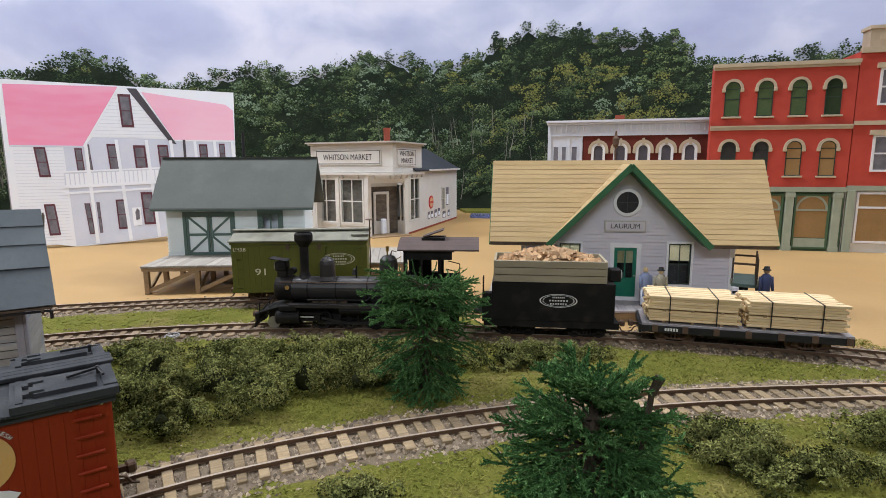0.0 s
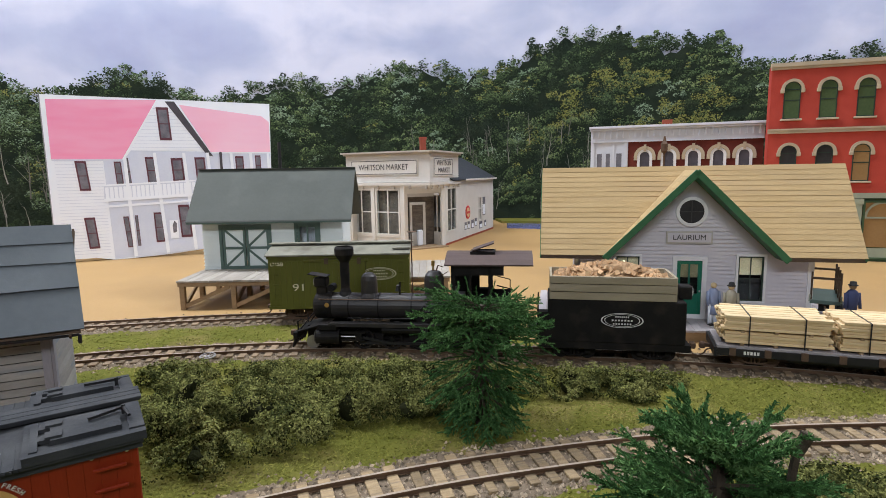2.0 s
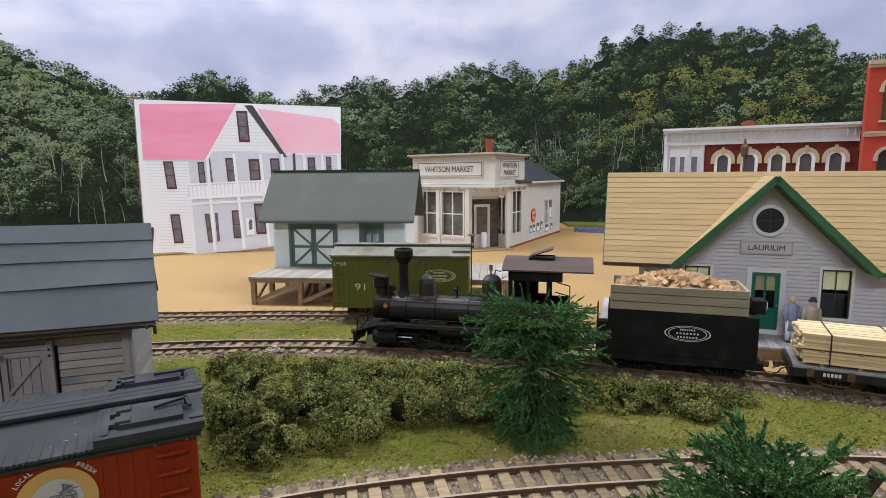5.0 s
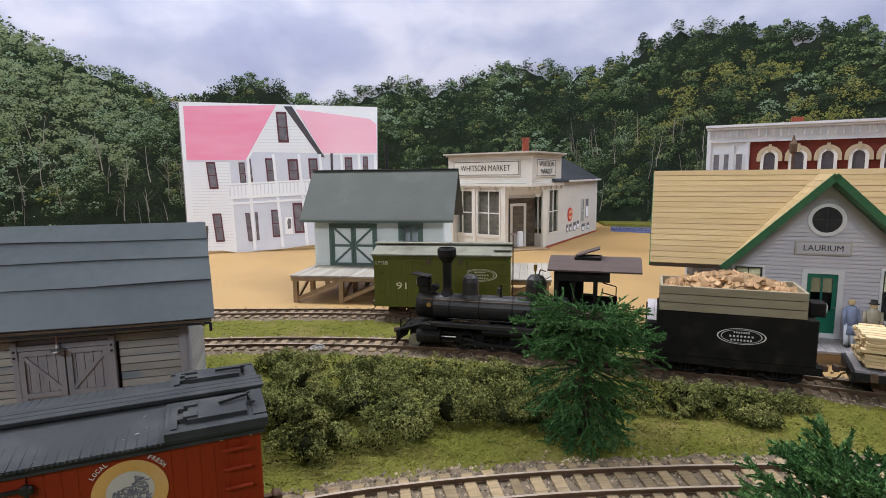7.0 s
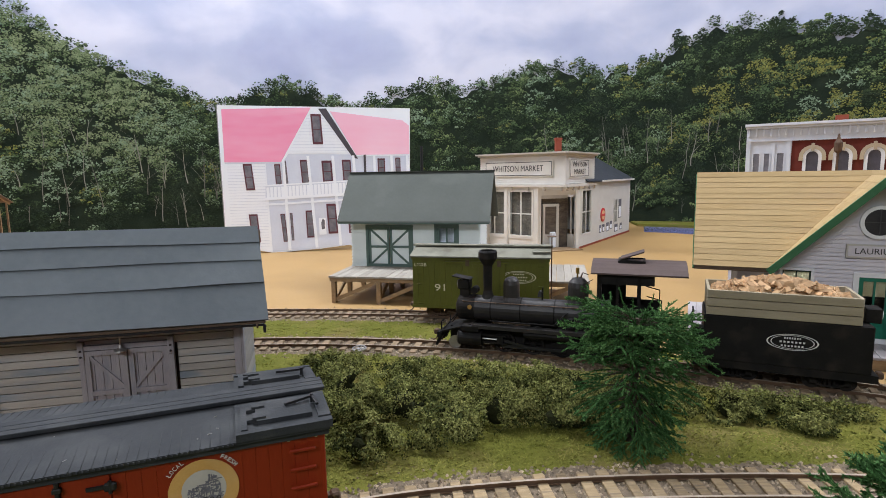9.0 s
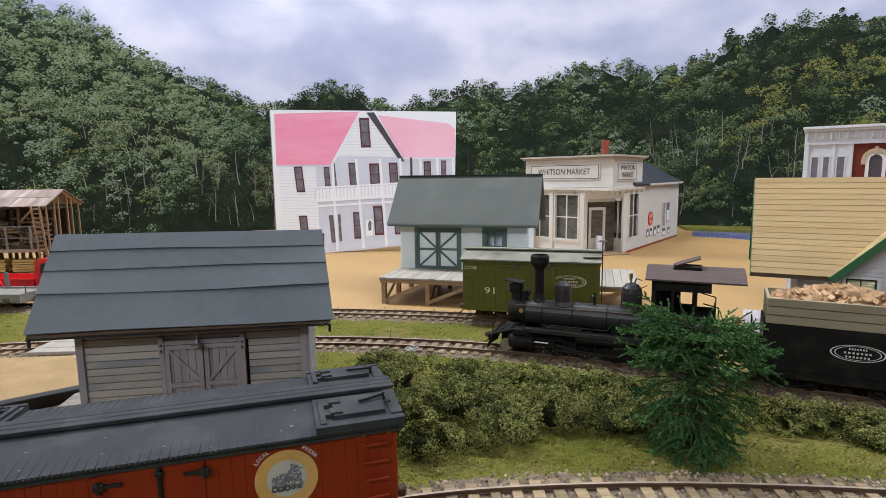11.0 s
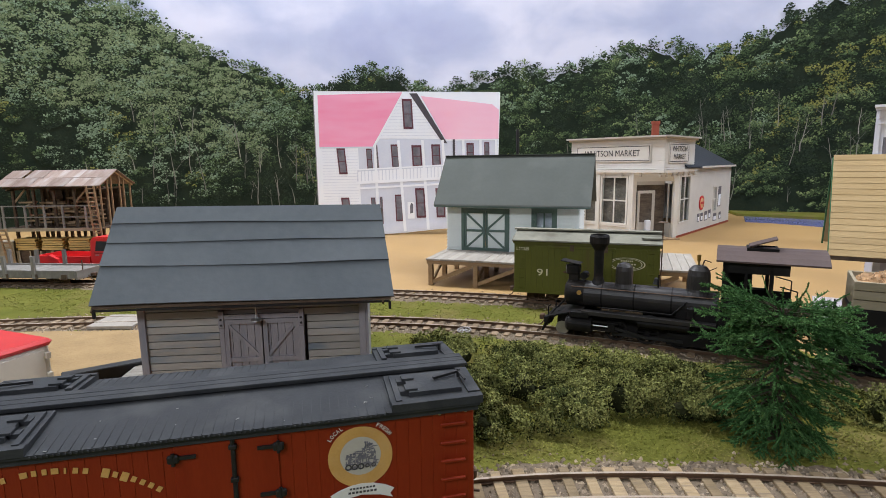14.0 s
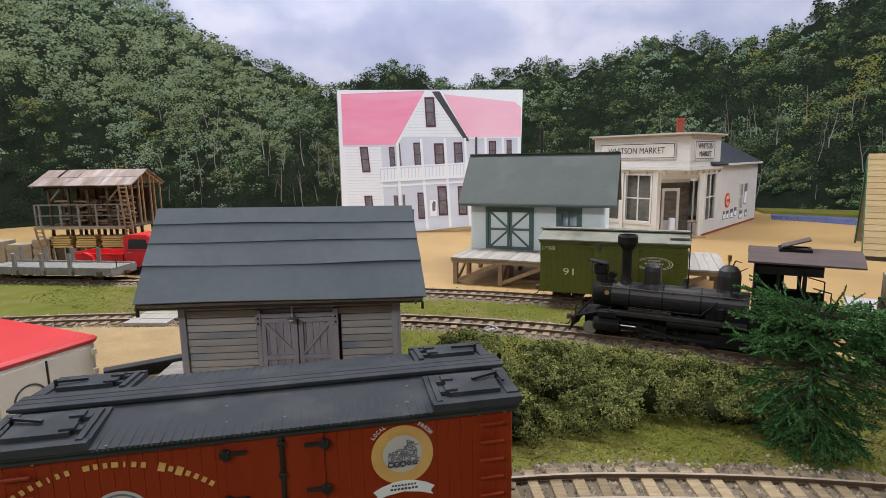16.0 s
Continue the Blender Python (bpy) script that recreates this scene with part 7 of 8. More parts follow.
def lumber_car():
    x, y, a = along(MAIN, S0 + 27.6)
    c = thing("flat_car", at(x, y, 0, a), "narrow-gauge flat car with black frame and stake pockets", "freight car")
    H, W = 5.6, 1.65
    part("deck", boxed(-H, H, -W, W, 1.45, 1.62), M["plank_grey"], c)
    for sy in (-1, 1):
        part("side_sill", boxed(-H, H, sy * W - 0.08, sy * W + 0.08, 1.1, 1.5), M["iron"], c)
        for k in range(7):
            part("stake_pocket", boxed(-H + 0.6 + k * 1.7, -H + 0.9 + k * 1.7, sy * (W + 0.12) - 0.08, sy * (W + 0.12) + 0.08, 1.15, 1.55), M["rust"], c)
    part("end_sill", boxed(-H - 0.15, -H, -W, W, 1.0, 1.5), M["iron"], c)
    part("needle_beam", boxed(-2.0, 2.0, -1.2, 1.2, 0.8, 1.1), M["iron"], c)
    for k in range(5):
        part("bar", boxed(-H + 1.3 + k * 0.16, -H + 1.41 + k * 0.16, -W - 0.095, -W - 0.08, 1.22, 1.4), M["white_ink"], c)
    truck(c, -3.6)
    truck(c, 3.6)
    coupler(c, -H, -1)
    lo = thing("lumber_load", at(x, y, 0, a), "bundles of fresh pale sawn lumber on a flat car", "lumber")
    me = [mesh_of("board", boxed(-2.55, 2.55, -0.24, 0.24, 0, 0.15, soft=0.012), M["lumber"]), mesh_of("board", boxed(-2.5, 2.45, -0.17, 0.17, 0, 0.15, soft=0.012), M["lumber"])]
    for bx in (-2.75, 2.7):
        z = 1.68
        for layer in range(9):
            if layer in (0, 4):
                for k in (-1.6, 0, 1.6):
                    part("sticker", boxed(bx + k - 0.09, bx + k + 0.09, -1.5, 1.5, z - 0.04, z + 0.08), M["timber"], lo)
                z += 0.1
            for r in range(6):
                piece("board", me[(r + layer) % 2], lo, at(bx + RNG.uniform(-0.12, 0.12), -1.28 + r * 0.51, z, RNG.uniform(-0.5, 0.5)))
            z += 0.158
        for k in (-1.3, 1.3):
            part("strap", framed_band(bx + k, -1.62, 1.62, 1.66, z + 0.02), M["iron"], lo)


def framed_band(x, y0, y1, z0, z1):
    bm = boxed(x - 0.03, x + 0.03, y0, y0 + 0.03, z0, z1)
    box(bm, x - 0.03, x + 0.03, y1 - 0.03, y1, z0, z1)
    box(bm, x - 0.03, x + 0.03, y0 + 0.03, y1 - 0.03, z1 - 0.03, z1)
    return bm


lumber_car()


def stake_car():
    x, y, a = along(SIDING, arc_at(SIDING, -64.2))
    c = thing("flat_car", at(x, y, 0, a), "weathered grey wooden flat car with side stakes", "freight car")
    H, W = 7.2, 1.75
    part("frame", boxed(-H, H, -W + 0.1, W - 0.1, 1.0, 1.4), M["timber_dark"], c)
    me = mesh_of("plank", boxed(-0.22, 0.22, -W, W, 1.42, 1.58, soft=0.015), M["plank_old"])
    for k in range(31):
        piece("plank", me, c, at(-H + 0.24 + k * 0.465, 0))
    for sy in (-1, 1):
        part("side_sill", boxed(-H, H, sy * W - 0.09, sy * W + 0.09, 1.0, 1.75, soft=0.02), M["plank_old"], c)
        for k in range(5):
            px = -H + 1.2 + k * 3.0
            part("stake_pocket", boxed(px - 0.05, px + 0.45, sy * (W + 0.15) - 0.09, sy * (W + 0.15) + 0.09, 0.95, 1.4), M["timber_dark"], c)
            if k < 4:
                part("stake", boxed(px, px + 0.32, sy * (W + 0.13) - 0.12, sy * (W + 0.13) + 0.12, 1.0, 3.1), M["plank_old"], c)
    part("end_sill", boxed(H, H + 0.18, -W, W, 0.9, 1.7), M["plank_old"], c)
    bm = rod(bmesh.new(), (H + 0.1, -0.9, 0.8), (H + 0.1, -0.9, 2.6), 0.05, seg=6)
    part("brake_staff", bm, M["rust"], c)
    truck(c, -4.6)
    truck(c, 4.6)
    coupler(c, H, 1)


stake_car()


# ---- sawmill and vehicles ----
def sawmill():
    base = at(-75.65, 43.47, 0, 23.5)
    m = thing("sawmill", base, "open two-level timber sawmill shed with rusty tin roof", "sawmill")
    X, Y = 9.4, 4.6
    for px in (0, 2.35, 4.7, 7.05, 9.4):
        for py in (0, 2.3, 4.6):
            part("post", boxed(px - 0.13, px + 0.13, py - 0.13, py + 0.13, 0, 8.8 + 1.5 * (1 - abs(py - 2.3) / 2.3)), M["timber_dark"], m)
    for py in (-0.6, 0.75, 1.5, 3.1, 3.9, 5.2):
        part("stud", boxed(X + 0.95, X + 1.1, py - 0.07, py + 0.07, 4.3, 9.0 + 1.55 * (1 - abs(py - 2.3) / 3.5)), M["timber"], m)
    me = mesh_of("plank", boxed(-0.24, 0.24, -1.3, Y + 0.2, 4.25, 4.42), M["timber_dark"])
    for k in range(23):
        piece("plank", me, m, at(-0.6 + k * 0.5, 0))
    part("deck_beam", boxed(-0.9, X + 1.1, -1.45, -1.3, 4.1, 4.45), M["slab_board"], m)
    rail = part("railing", boxed(-0.95, X + 1.3, -1.4, -1.28, 6.86, 7.0), M["plank_old"], m, "weathered grey plank railing")
    part("mid_rail", boxed(-0.75, X + 0.9, -1.4, -1.28, 5.62, 5.74), M["plank_old"], rail)
    for px in (-0.85, -0.35, 2.15, 4.3, 6.4, 9.0):
        part("rail_post", boxed(px - 0.1, px + 0.1, -1.42, -1.26, 4.3, 6.95), M["plank_old"], rail)
    for py0, py1 in ((-1.2, 2.3), (5.8, 2.3)):
        for row in (0, 1):
            for k in range(6):
                x0 = -1.4 + k * 2.03 + 0.5 * row * (k > 0)
                x1 = min(10.8, x0 + 2.15)
                a, b = 0.5 * row, 0.52 + 0.48 * row
                ya, yb = py0 + (py1 - py0) * a, py0 + (py1 - py0) * b
                za, zb = 9.05 + 1.7 * a + 0.05 * row, 9.05 + 1.7 * b + 0.05 * row
                e = RNG.uniform(-0.08, 0.08)
                part("roof_sheet", slab(bmesh.new(), [(x0, ya + e, za), (x1, ya + e, za + 0.03), (x1, yb, zb + 0.02), (x0, yb, zb)], (0, 0, 0.05 + 0.02 * (k % 2))), M["rusty_tin"], m, "rust-stained tin roof sheet")
    for px in (-1.1, X + 1.05):
        for py0, py1 in ((-1.15, 2.3), (5.75, 2.3)):
            part("rafter", beam(bmesh.new(), (px, py0, 8.95), (px, py1, 10.6), 0.12, 0.2), M["timber"], m)
    for px in (0, 4.7, 9.4):
        part("plate", boxed(px - 0.1, px + 0.1, -0.9, 5.5, 8.6, 8.8), M["timber_dark"], m)
    part("plate", boxed(-1.1, X + 1.2, -0.15, 0.15, 8.8, 9.0), M["timber_dark"], m)
    # dark panel added at the back to stand in for the mill's inner shade
    part("added_back_panel", boxed(-0.4, X + 0.4, Y + 0.16, Y + 0.26, 4.4, 8.6), M["timber_dark"], m, "dark panel added behind for the shaded inside")
    for a in (0, 7.05):
        part("brace", beam(bmesh.new(), (a, 0.0, 7.2), (a + 1.4, 0.0, 8.7), 0.12, 0.18), M["timber"], m)
    part("ladder", ladder_mesh(0.5, 4.6), M["timber"], m).matrix_local = at(-0.1, -1.2, 0, 0, 12)
    part("ladder", ladder_mesh(0.5, 9.2), M["timber"], m).matrix_local = at(X + 0.9, -1.2, 0, 0, 6)
    yl = mesh_of("board", boxed(-1.15, 1.15, -0.3, 0.3, 0, 0.2), M["lumber_yellow"])
    yd = mesh_of("board", boxed(-0.9, 0.9, -0.25, 0.25, 0, 0.18), M["timber"])
    for px in (1.5, 4.5, 7.6):
        st = thing("lumber_stack", base @ at(px, -0.9), "stack of yellow sawn boards on a timber stand", "lumber", "lumber stacks at the sawmill")
        part("stand", boxed(-1.0, 1.0, 0.1, 1.6, 0, 1.9), M["timber_dark"], st)
        for layer in range(5):
            for r in range(3):
                piece("board", yl, st, at(RNG.uniform(-0.15, 0.15), 0.2 + r * 0.6, 1.92 + layer * 0.27, RNG.uniform(-2, 2)))
    for k in range(60):
        piece("rack_board", yd, m, at(RNG.uniform(0.8, 8.6), RNG.uniform(0.4, 4.0), 4.45 + 0.3 * (k % 10) + 0.2 * (k % 3), RNG.uniform(-5, 5)))
    for k in range(7):
        part("leaning_slab", beam(bmesh.new(), (0.6 + k * 1.3, -1.0, 0.0), (0.5 + k * 1.3 + RNG.uniform(-0.3, 0.3), -0.85, 1.8), 0.1, 0.6), M["slab_board"], m)
    for k, (px, w, h) in enumerate(((-7.4, 2.6, 2.6), (-4.4, 2.8, 2.2), (-1.7, 1.8, 2.8))):
        cr = thing("timber_crate", base @ at(px, 0.6, 0, 6 * k), "weathered brown board crate beside the sawmill", "crate", "crates at the sawmill")
        part("box", boxed(-w / 2, w / 2, -0.9, 0.9, 0, h), M["slab_board"], cr)
        for q in range(3):
            part("slat", boxed(-w / 2 - 0.05, w / 2 + 0.05, -0.98, -0.9, 0.1 + q * h / 3, 0.1 + (q + 0.7) * h / 3), M["slab_board"], cr)


def ladder_mesh(w, h):
    bm = boxed(-w, -w + 0.16, -0.08, 0.08, 0, h)
    box(bm, w - 0.16, w, -0.08, 0.08, 0, h)
    for k in range(int(h / 0.5)):
        box(bm, -w + 0.16, w - 0.16, -0.05, 0.05, 0.35 + k * 0.5, 0.46 + k * 0.5)
    return bm


sawmill()


def pickup():
    p = thing("pickup_truck", at(-70.67, 41.0, 0, 15.0), "bright red old pickup truck parked by the sawmill", "truck")
    part("bed", framed_tray(3.2, 9.6, -1.6, 1.6, 1.3, 2.15), M["truck_red"], p)
    part("rear_fender", slab(bmesh.new(), [(3.6, -2.0, 0.9), (6.6, -2.0, 0.9), (6.2, -2.0, 1.9), (5.2, -2.0, 2.3), (4.2, -2.0, 1.9)], (0, 0.5, 0)), M["truck_red"], p)
    bm = bmesh.new()
    outline = [(9.7, 0.8), (13.6, 0.8), (13.7, 2.7), (13.2, 4.0), (12.8, 4.2), (10.3, 4.2), (9.85, 3.9), (9.7, 2.7)]
    panel(bm, outline, -1.65, 1.65)
    bmesh.ops.bevel(bm, geom=list(bm.edges), offset=0.12, segments=2, affect="EDGES")
    cab = part("cab", bm, M["truck_red"], p, "rounded red cab")
    part("side_window", panel(bmesh.new(), [(10.4, 2.75), (12.9, 2.75), (12.6, 3.75), (10.6, 3.75)], -1.69, -1.6), M["shade_black"], cab, "dark side glass")
    part("door_line", boxed(10.2, 13.1, -1.68, -1.64, 2.5, 2.56), M["rubber"], cab)
    part("handle", boxed(10.4, 10.8, -1.76, -1.66, 2.3, 2.38), M["steel"], cab)
    bm = boxed(13.5, 17.2, -1.1, 1.1, 1.0, 2.6, soft=0.3)
    part("hood", bm, M["truck_red"], p)
    part("running_board", boxed(7.0, 13.8, -1.95, 1.95, 0.75, 0.9), M["rubber"], p)
    for px in (5.1, 15.6):
        for sy in (-1, 1):
            w = wheel(p, px, sy * 1.6, 0.75, 0.66, "rubber", 0)
            part("hub", lathe(bmesh.new(), [(0.35, 0), (0.3, 0.12)], 14, Matrix.Translation((px, sy * 1.6 - 0.1, 0.75)) @ Matrix.Rotation(radians(90), 4, "X")), M["truck_red"], w)


def framed_tray(x0, x1, y0, y1, z0, z1):
    bm = boxed(x0, x1, y0, y1, z0, z0 + 0.12)
    box(bm, x0, x1, y0, y0 + 0.12, z0 + 0.12, z1)
    box(bm, x0, x1, y1 - 0.12, y1, z0 + 0.12, z1)
    box(bm, x0, x0 + 0.12, y0 + 0.12, y1 - 0.12, z0 + 0.12, z1)
    box(bm, x1 - 0.12, x1, y0 + 0.12, y1 - 0.12, z0 + 0.12, z1)
    box(bm, x0 - 0.05, x1 + 0.05, y0 - 0.08, y0, z1 - 0.12, z1)
    return bm


pickup()


def van():
    v = thing("delivery_van", at(-30.2, 20.1, 0, 2.0), "cream panel van with a red roof parked by the shed", "van")
    bm = boxed(-9.0, 0, -4.3, 0, 0.75, 3.72, soft=0.12)
    part("body", bm, M["truck_white"], v)
    bm = boxed(-9.1, 0.12, -4.42, 0.12, 3.68, 4.0, soft=0.14)
    part("roof", bm, M["truck_red"], v, "glossy red roof")
    for y0, y1 in ((-4.0, -2.2), (-2.12, -0.28)):
        d = part("door", boxed(0.0, 0.08, y0, y1, 0.95, 3.55, soft=0.02), M["truck_white"], v)
    for z in (1.5, 2.4, 3.3):
        part("hinge", boxed(0.02, 0.2, -0.32, -0.1, z - 0.14, z + 0.14, soft=0.03), M["truck_white"], v)
        part("hinge", boxed(0.02, 0.2, -4.2, -3.98, z - 0.14, z + 0.14, soft=0.03), M["truck_white"], v)
    part("door_seam", boxed(0.06, 0.1, -2.19, -2.13, 0.95, 3.55), M["rubber"], v)
    turn = Matrix.Translation((0.09, -2.9, 2.2)) @ Matrix.Rotation(radians(90), 4, "Y")
    part("round_mark", lathe(bmesh.new(), [(0.55, 0), (0.62, 0), (0.62, 0.02), (0.55, 0.02)], 24, turn, ring=True), M["print_charcoal"], v, "dark ring mark")
    part("bumper", boxed(0.1, 0.3, -4.2, -0.1, 0.6, 0.9), M["rubber"], v)
    for px in (-1.8, -7.2):
        for py in (-3.95, -0.35):
            wheel(v, px, py, 0.62, 0.55, "rubber", 0)


van()

solid("crossing_plank", boxed(-1.6, 1.6, -1.5, 1.5, 0.1, 0.34, soft=0.02), M["plank_dock"], "pale plank grade crossing between the rails", "crossing", "", at(-42.1, 31.6, 0, 24))


# ---- station figures and cart ----
def figure(x, y, h, rot, label, keys, hat=True):
    """A small painted figure as one plain mesh."""
    bm = bmesh.new()
    s = h / 3.0

    def add(fn, mat):
        before = set(bm.faces)
        fn()
        for f in set(bm.faces) - before:
            f.material_index = mat

    for sx in (-1, 1):
        add(lambda: rod(bm, (sx * 0.17 * s, 0, 0.05), (sx * 0.15 * s, 0, 1.42 * s), 0.13 * s, 0.18 * s, 8), 1)
        add(lambda: box(bm, sx * 0.17 * s - 0.11 * s, sx * 0.17 * s + 0.11 * s, -0.28 * s, 0.12 * s, 0, 0.13 * s), 2)
        add(lambda: rod(bm, (sx * 0.36 * s, 0, 2.3 * s), (sx * 0.44 * s, -0.12 * s, 1.35 * s), 0.12 * s, 0.09 * s, 8), 0)
    add(lambda: lathe(bm, [(0.27 * s, 1.3 * s), (0.31 * s, 1.6 * s), (0.36 * s, 2.25 * s), (0.22 * s, 2.45 * s), (0.1 * s, 2.52 * s)], 12), 0)
    add(lambda: bmesh.ops.create_uvsphere(bm, u_segments=10, v_segments=8, radius=0.2 * s, matrix=Matrix.Translation((0, 0, 2.7 * s))), 3)
    if hat:
        add(lambda: lathe(bm, [(0.27 * s, 2.76 * s), (0.27 * s, 2.8 * s), (0.19 * s, 2.82 * s), (0.16 * s, 3.0 * s)], 12), 2)
    else:
        add(lambda: lathe(bm, [(0.3 * s, 0.75 * s), (0.27 * s, 1.4 * s)], 12), 0)
    return solid("figurine", bm, [M[k] for k in keys], label, "figurine", "", at(x, y, 0.8, rot), smooth=True, group="figurines on the station platform")


figure(13.85, 44.3, 3.0, 10, "painted figurine in a pale blue dress on the platform", ("figure_blue", "print_white", "shade_black", "lumber"), hat=False)
figure(14.75, 43.75, 3.0, -15, "painted figurine in a khaki coat and cap on the platform", ("figure_khaki", "timber_dark", "shade_black", "lumber"))
figure(22.0, 43.2, 3.15, 0, "painted figurine in navy overalls on the platform", ("figure_navy", "figure_navy", "shade_black", "timber"))


def baggage_cart():
    c = thing("baggage_cart", at(5.2, 47.1, 0.8, -7.8) @ at(16.9, 1.6, 0, 70), "green wooden baggage cart with iron wheels and stakes", "cart")
    part("bed", boxed(-2.2, 2.2, -0.85, 0.85, 1.35, 1.6, soft=0.03), M["green_trim"], c)
    part("side_rail", boxed(-2.2, 2.2, -0.92, -0.82, 1.5, 1.95), M["stone_green"], c)
    part("side_rail", boxed(-2.2, 2.2, 0.82, 0.92, 1.5, 1.95), M["stone_green"], c)
    for px in (-2.1, -0.7, 0.7, 2.1):
        for py in (-0.8, 0.8):
            part("stake", boxed(px - 0.06, px + 0.06, py - 0.06, py + 0.06, 1.5, 3.5), M["timber_dark"], c)
    for px in (-2.1, 2.1):
        part("end_rail", boxed(px - 0.05, px + 0.05, -0.8, 0.8, 3.0, 3.15), M["timber_dark"], c)
    for px in (-1.3, 1.3):
        part("axle", rod(bmesh.new(), (px, -0.9, 0.75), (px, 0.9, 0.75), 0.07, seg=8), M["iron"], c)
        part("spring_post", boxed(px - 0.2, px + 0.2, -0.3, 0.3, 0.75, 1.36), M["iron"], c)
        for py in (-0.95, 0.95):
            wheel(c, px, py, 0.75, 0.74, "iron", 10)
    part("tongue", beam(bmesh.new(), (-2.2, 0, 1.2), (-3.6, 0, 0.25), 0.1, 0.1), M["timber_dark"], c)


baggage_cart()


# ---- trees and bushes ----
def conifer(x, y, height, tiers, leaders, seed, label, lean=0.0):
    """A wire-and-yarn model conifer: trunk, whorls of curved branches, side twigs, and short needles all round each twig."""
    rng = random.Random(seed)
    t = thing("conifer", at(x, y), label, "tree", "model conifers")
    bm = bmesh.new()
    rings = []
    for k in range(8):
        c = Vector((lean * 6 * k / 7 + rng.uniform(-0.05, 0.05), rng.uniform(-0.05, 0.05), height * k / 7))
        r = 0.25 - 0.02 * k
        rings.append([bm.verts.new(c + Vector((r * math.cos(0.785 * i), r * math.sin(0.785 * i), 0)) * rng.uniform(0.85, 1.12)) for i in range(8)])
    for a, b in zip(rings, rings[1:]):
        for i in range(8):
            bm.faces.new((a[i], a[(i + 1) % 8], b[(i + 1) % 8], b[i]))
    bm.faces.new(rings[-1])
    part("trunk", bm, M["bark"], t)
    verts, faces, mats = [], [], []

    def needles(p, q, d, count, size, mat):
        for _ in range(count):
            r = Vector((rng.gauss(0, 1), rng.gauss(0, 1), rng.gauss(0, 1))).normalized()
            nd = (d * 0.7 + r * 0.75).normalized()
            side = nd.cross(Vector((rng.uniform(-1, 1), rng.uniform(-1, 1), rng.uniform(-1, 1))))
            if side.length < 1e-4:
                continue
            side = side.normalized() * 0.024
            o = p + (q - p) * rng.random()
            b = len(verts)
            verts.extend((o - side, o + side, o + nd * size * rng.uniform(0.7, 1.3)))
            faces.append((b, b + 1, b + 2))
            mats.append(mat)

    def stem(p, q, d, w, mat):
        for ref in (Vector((0, 0, 1)), Vector((0.6, 0.8, 0))):
            side = d.cross(ref)
            if side.length < 1e-3:
                continue
            side = side.normalized() * w
            b = len(verts)
            verts.extend((p - side, p + side, q + side * 0.8, q - side * 0.8))
            faces.append((b, b + 1, b + 2, b + 3))
            mats.append(mat)

    def twig(p, d, length, sag, lit):
        steps = max(3, int(length / 0.16))
        for s in range(steps):
            d = (d + Vector((rng.gauss(0, 0.10), rng.gauss(0, 0.10), sag + rng.gauss(0, 0.08)))).normalized()
            q = p + d * (length / steps)
            stem(p, q, d, 0.028, 0)
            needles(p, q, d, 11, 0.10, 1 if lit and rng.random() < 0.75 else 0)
            p = q

    for z0, count, reach, up, sag, full in tiers:
        turn = rng.random() * 6.28
        for i in range(count):
            a = turn + 6.283 * (i + rng.uniform(-0.35, 0.35)) / count
            z = height * (z0 + rng.uniform(-0.04, 0.04))
            p = Vector((lean * 6 * z0, 0, z))
            d = Vector((math.cos(a), math.sin(a), up + rng.gauss(0, 0.12))).normalized()
            length = reach * rng.uniform(0.72, 1.18)
            steps = 10
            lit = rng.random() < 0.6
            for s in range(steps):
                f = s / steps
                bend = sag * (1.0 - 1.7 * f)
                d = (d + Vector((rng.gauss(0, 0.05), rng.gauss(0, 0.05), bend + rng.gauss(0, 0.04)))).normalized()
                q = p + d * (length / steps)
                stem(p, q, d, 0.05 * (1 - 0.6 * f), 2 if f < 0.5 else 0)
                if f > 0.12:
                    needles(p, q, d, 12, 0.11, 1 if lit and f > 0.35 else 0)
                if f > 0.15 and rng.random() < full:
                    for sd in (-1, 1):
                        out = d.cross(Vector((0, 0, 1))).normalized() * sd
                        td = (d * 0.9 + out * rng.uniform(0.35, 0.9) + Vector((0, 0, rng.gauss(0.02, 0.22)))).normalized()
                        twig(q, td, length * (1.05 - f) * rng.uniform(0.35, 0.75) + 0.15, sag * 0.5, lit and rng.random() < 0.8)
                p = q
    for _ in range(leaders):
        a = rng.random() * 6.28
        d = Vector((math.cos(a), math.sin(a), rng.uniform(0.5, 1.1))).normalized()
        twig(Vector((lean * 6, 0, height * 0.93)), d, rng.uniform(1.1, 2.1), 0.035, False)
    me = bpy.data.meshes.new("crown")
    me.from_pydata([(a * U, b * U, max(0.02, c) * U) for a, b, c in verts], [], faces)
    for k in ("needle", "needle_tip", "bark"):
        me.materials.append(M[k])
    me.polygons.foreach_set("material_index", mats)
    ob = new("crown", me)
    ob.parent = t
    ob["label"] = "dark green stringy needles on curved wires"
    ob["kind"] = "stuff"
    return t


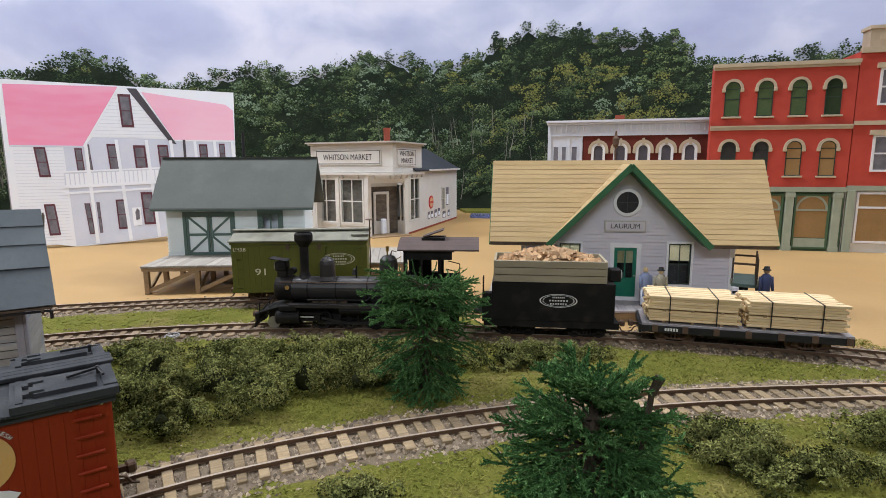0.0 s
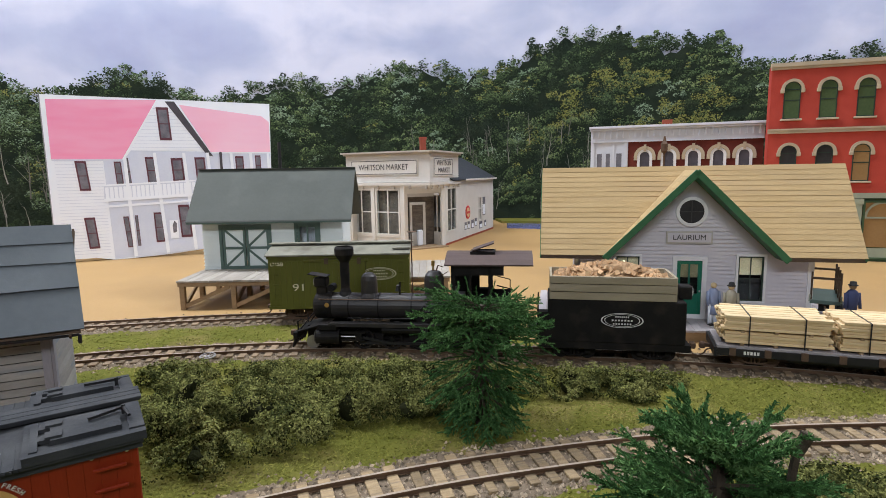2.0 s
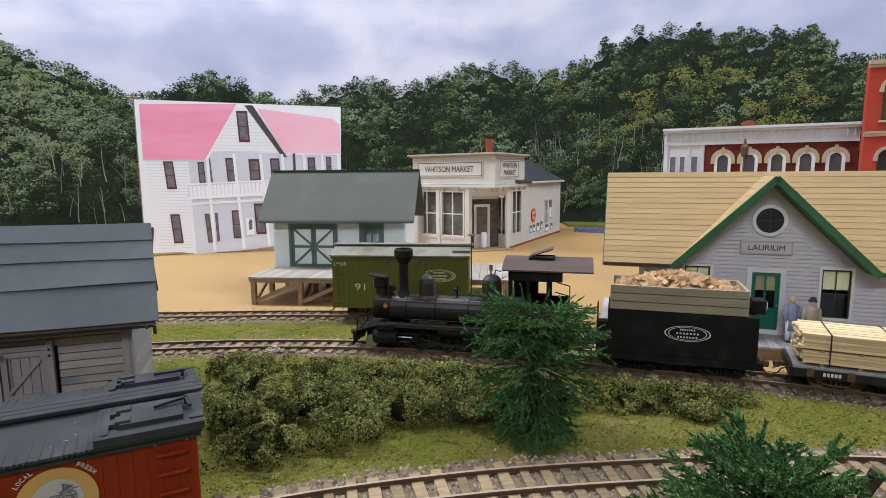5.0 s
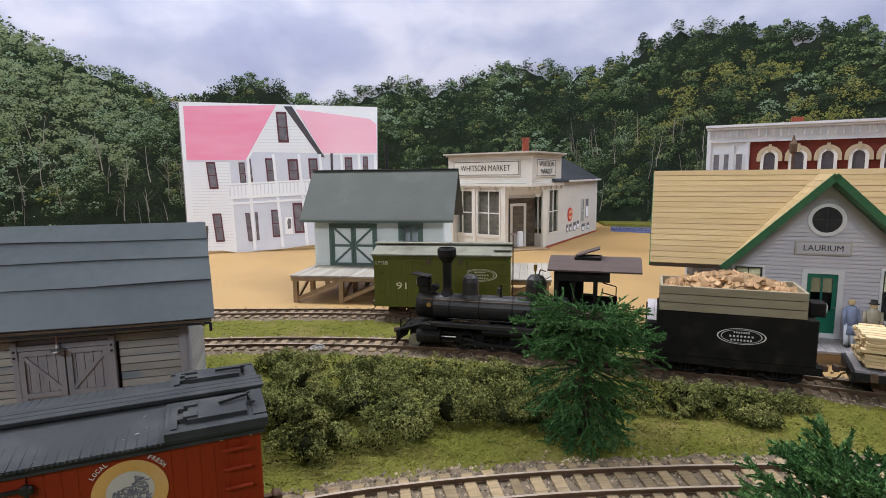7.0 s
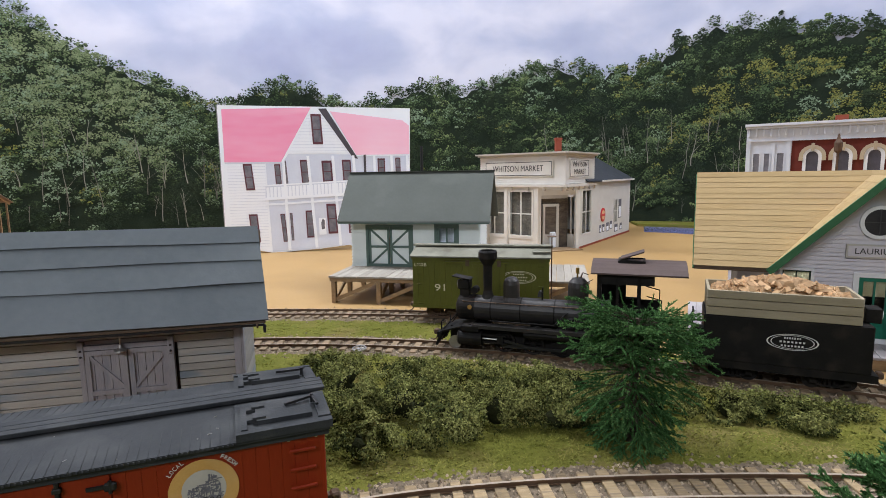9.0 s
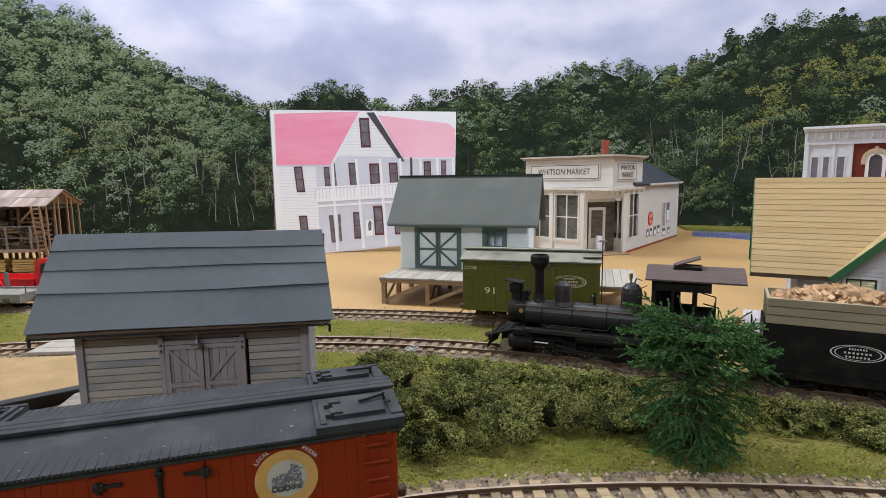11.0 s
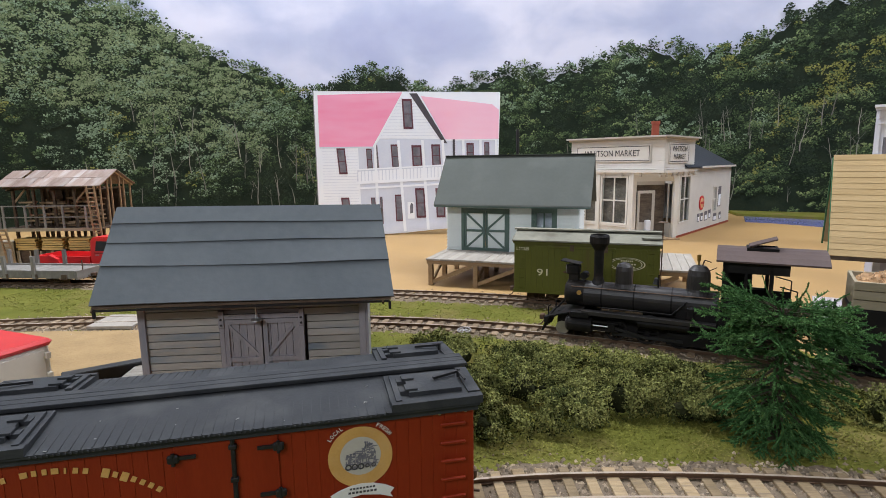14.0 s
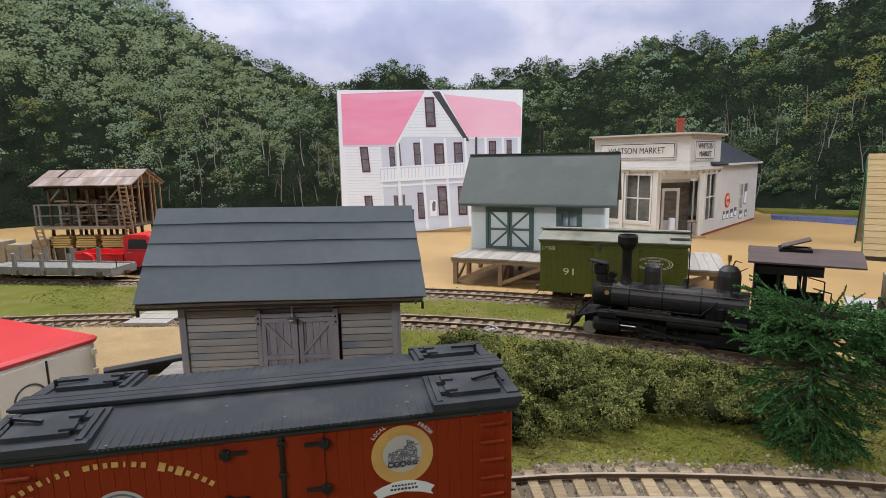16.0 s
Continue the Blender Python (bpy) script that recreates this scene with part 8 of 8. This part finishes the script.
conifer(-1.7, 30.6, 5.5, [(0.95, 30, 2.55, 0.25, -0.08, 0.7), (0.86, 24, 2.5, 0.08, -0.06, 0.7), (0.70, 15, 3.1, 0.12, -0.05, 0.35), (0.57, 15, 2.9, -0.05, -0.05, 0.4), (0.43, 20, 2.5, -0.30, -0.06, 0.5), (0.30, 20, 2.2, -0.40, -0.06, 0.5), (0.17, 14, 1.8, -0.35, -0.04, 0.5)], 5, 41, "dark green stringy model conifer among low bushes")
conifer(3.1, 18.4, 5.3, [(0.94, 22, 1.5, 0.9, -0.05, 0.7), (0.82, 28, 1.9, 0.5, -0.07, 0.7), (0.68, 28, 2.2, 0.25, -0.07, 0.7), (0.54, 28, 2.3, 0.1, -0.06, 0.7), (0.40, 26, 2.4, 0.0, -0.05, 0.7), (0.25, 24, 2.4, -0.05, -0.04, 0.7), (0.12, 18, 2.2, -0.05, 0.0, 0.7)], 8, 42, "dense dark green model conifer beside the curved track", 0.03)
st = thing("tree_stub", at(4.75, 18.3), "thin bare broken branch standing beside a conifer", "branch")
part("stem", beam(bmesh.new(), (-0.6, 0, 0), (0.0, 0, 5.4), 0.12, 0.12), M["bark"], st)
part("broken_end", rod(bmesh.new(), (0.0, 0, 5.35), (0.2, 0, 5.8), 0.11, 0.14, 8), M["bark"], st)


def bush(x, y, rx, ry, h, seed, label="low dense olive-green foam bush with painted lit tops and shaded gaps"):
    """A low shrub: lumpy hearts coloured dark as shade, each under a crust of some thousands of small leaf crumbs,
    coloured as lit on top.
    """
    rng = random.Random(seed)
    t = thing("bush", at(x, y), label, "bush", "bushes by the track")
    lumps = [(0, 0, 0.55, 0.80)]
    for _ in range(17):
        a, q = rng.random() * 6.28, math.sqrt(rng.random()) * 0.85
        lumps.append((q * math.cos(a), q * math.sin(a), rng.uniform(0.17, 0.36), rng.uniform(0.55, 1.2) * (1.05 - 0.4 * q)))
    bm = bmesh.new()
    for lx, ly, lr, lh in lumps:
        before = set(bm.verts)
        bmesh.ops.create_icosphere(bm, subdivisions=2, radius=1.0)
        for v in set(bm.verts) - before:
            k = 0.72 + 0.22 * noise.noise(v.co * 2.2 + Vector((lx, ly, seed)) * 3)
            v.co = Vector((rx * (lx + lr * v.co.x * k), ry * (ly + lr * v.co.y * k), max(0.0, h * lh * (0.46 + 0.48 * v.co.z * k))))
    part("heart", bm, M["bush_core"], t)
    verts, faces, mats = [], [], []
    total = sum(l[2] ** 2 for l in lumps)
    for lx, ly, lr, lh in lumps:
        main = lr < 0.5
        for _ in range(int((5600 if main else 3000) * rx * ry * lr * lr / total)):
            d = Vector((rng.gauss(0, 1), rng.gauss(0, 1), rng.gauss(0.35, 0.9))).normalized()
            if d.z < -0.45:
                continue
            gap = noise.noise(d * 2.6 + Vector((lx * 7, ly * 7, seed)))
            if gap < -0.22:
                continue
            k = rng.uniform(0.86, 1.16) + 0.22 * gap
            p = Vector((rx * (lx + lr * d.x * k), ry * (ly + lr * d.y * k), h * lh * (0.46 + 0.52 * d.z * k)))
            if p.z < 0.04:
                continue
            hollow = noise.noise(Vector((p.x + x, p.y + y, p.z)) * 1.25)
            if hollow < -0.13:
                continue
            # upward crumbs take the lit colour, all others the shaded one
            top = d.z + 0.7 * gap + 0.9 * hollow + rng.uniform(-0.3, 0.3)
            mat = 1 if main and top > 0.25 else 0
            s = rng.uniform(0.032, 0.080)
            n = (d + Vector((rng.gauss(0, 0.7), rng.gauss(0, 0.7), rng.gauss(0.2, 0.7)))).normalized()
            a = n.cross(Vector((rng.gauss(0, 1), rng.gauss(0, 1), rng.gauss(0, 1)))).normalized()
            b = n.cross(a)
            i = len(verts)
            verts.extend((p - a * s, p + b * s * 0.55, p + a * s, p - b * s * 0.55))
            faces.append((i, i + 1, i + 2, i + 3))
            mats.append(mat)
            if rng.random() < 0.03:
                i = len(verts)
                q = p + d * rng.uniform(0.08, 0.24)
                verts.extend((p - b * 0.014, p + b * 0.014, q))
                faces.append((i, i + 1, i + 2))
                mats.append(1)
    me = bpy.data.meshes.new("foliage")
    me.from_pydata([(a * U, b * U, max(c, 0.02) * U) for a, b, c in verts], [], faces)
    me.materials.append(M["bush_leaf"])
    me.materials.append(M["bush_lit_top"])
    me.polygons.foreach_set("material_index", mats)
    ob = new("foliage", me)
    ob.parent = t
    ob["kind"] = "stuff"


for k, (bx, by, rx, ry, bh) in enumerate(((-18.3, 34.6, 1.8, 1.5, 1.2), (-16.3, 31.8, 2.0, 1.8, 1.7), (-14.6, 28.8, 2.0, 1.8, 1.8), (-12.6, 26.4, 1.7, 1.5, 1.5), (-13.6, 34.8, 2.2, 1.5, 1.4),
                                          (-12.0, 31.2, 2.2, 1.9, 2.0), (-9.8, 28.9, 1.8, 1.5, 1.7), (-9.6, 34.2, 2.3, 1.7, 1.7), (-7.7, 31.4, 2.1, 1.7, 1.7), (-5.6, 34.4, 2.3, 1.6, 1.6),
                                          (-4.6, 31.6, 1.8, 1.5, 1.5), (-2.0, 34.6, 2.0, 1.5, 1.4), (2.0, 34.2, 2.0, 1.4, 1.35), (4.9, 34.2, 2.0, 1.4, 1.3), (7.2, 35.3, 1.4, 0.9, 0.9),
                                          (10.2, 25.2, 2.2, 1.6, 1.3), (12.6, 23.0, 2.3, 1.6, 1.3), (17.6, 25.6, 2.4, 1.7, 1.3), (16.6, 22.2, 2.4, 1.6, 1.2), (-3.4, 21.2, 1.5, 1.0, 0.8))):
    bush(bx, by, rx * 1.18, ry * 1.18, bh * 1.12, 60 + k)


wl = thing("cart_wheel", at(-18.4, 38.7, 0.28, 0, 6), "small pale spoked wheel lying flat beside the track", "wheel")
part("rim", lathe(bmesh.new(), [(0.40, 0), (0.48, 0), (0.48, 0.07), (0.40, 0.07)], 22, None, ring=True), M["steel"], wl)
for k in range(4):
    a = math.pi * k / 4
    part("spoke", rod(bmesh.new(), (-0.42 * math.cos(a), -0.42 * math.sin(a), 0.035), (0.42 * math.cos(a), 0.42 * math.sin(a), 0.035), 0.03, seg=5), M["steel"], wl)
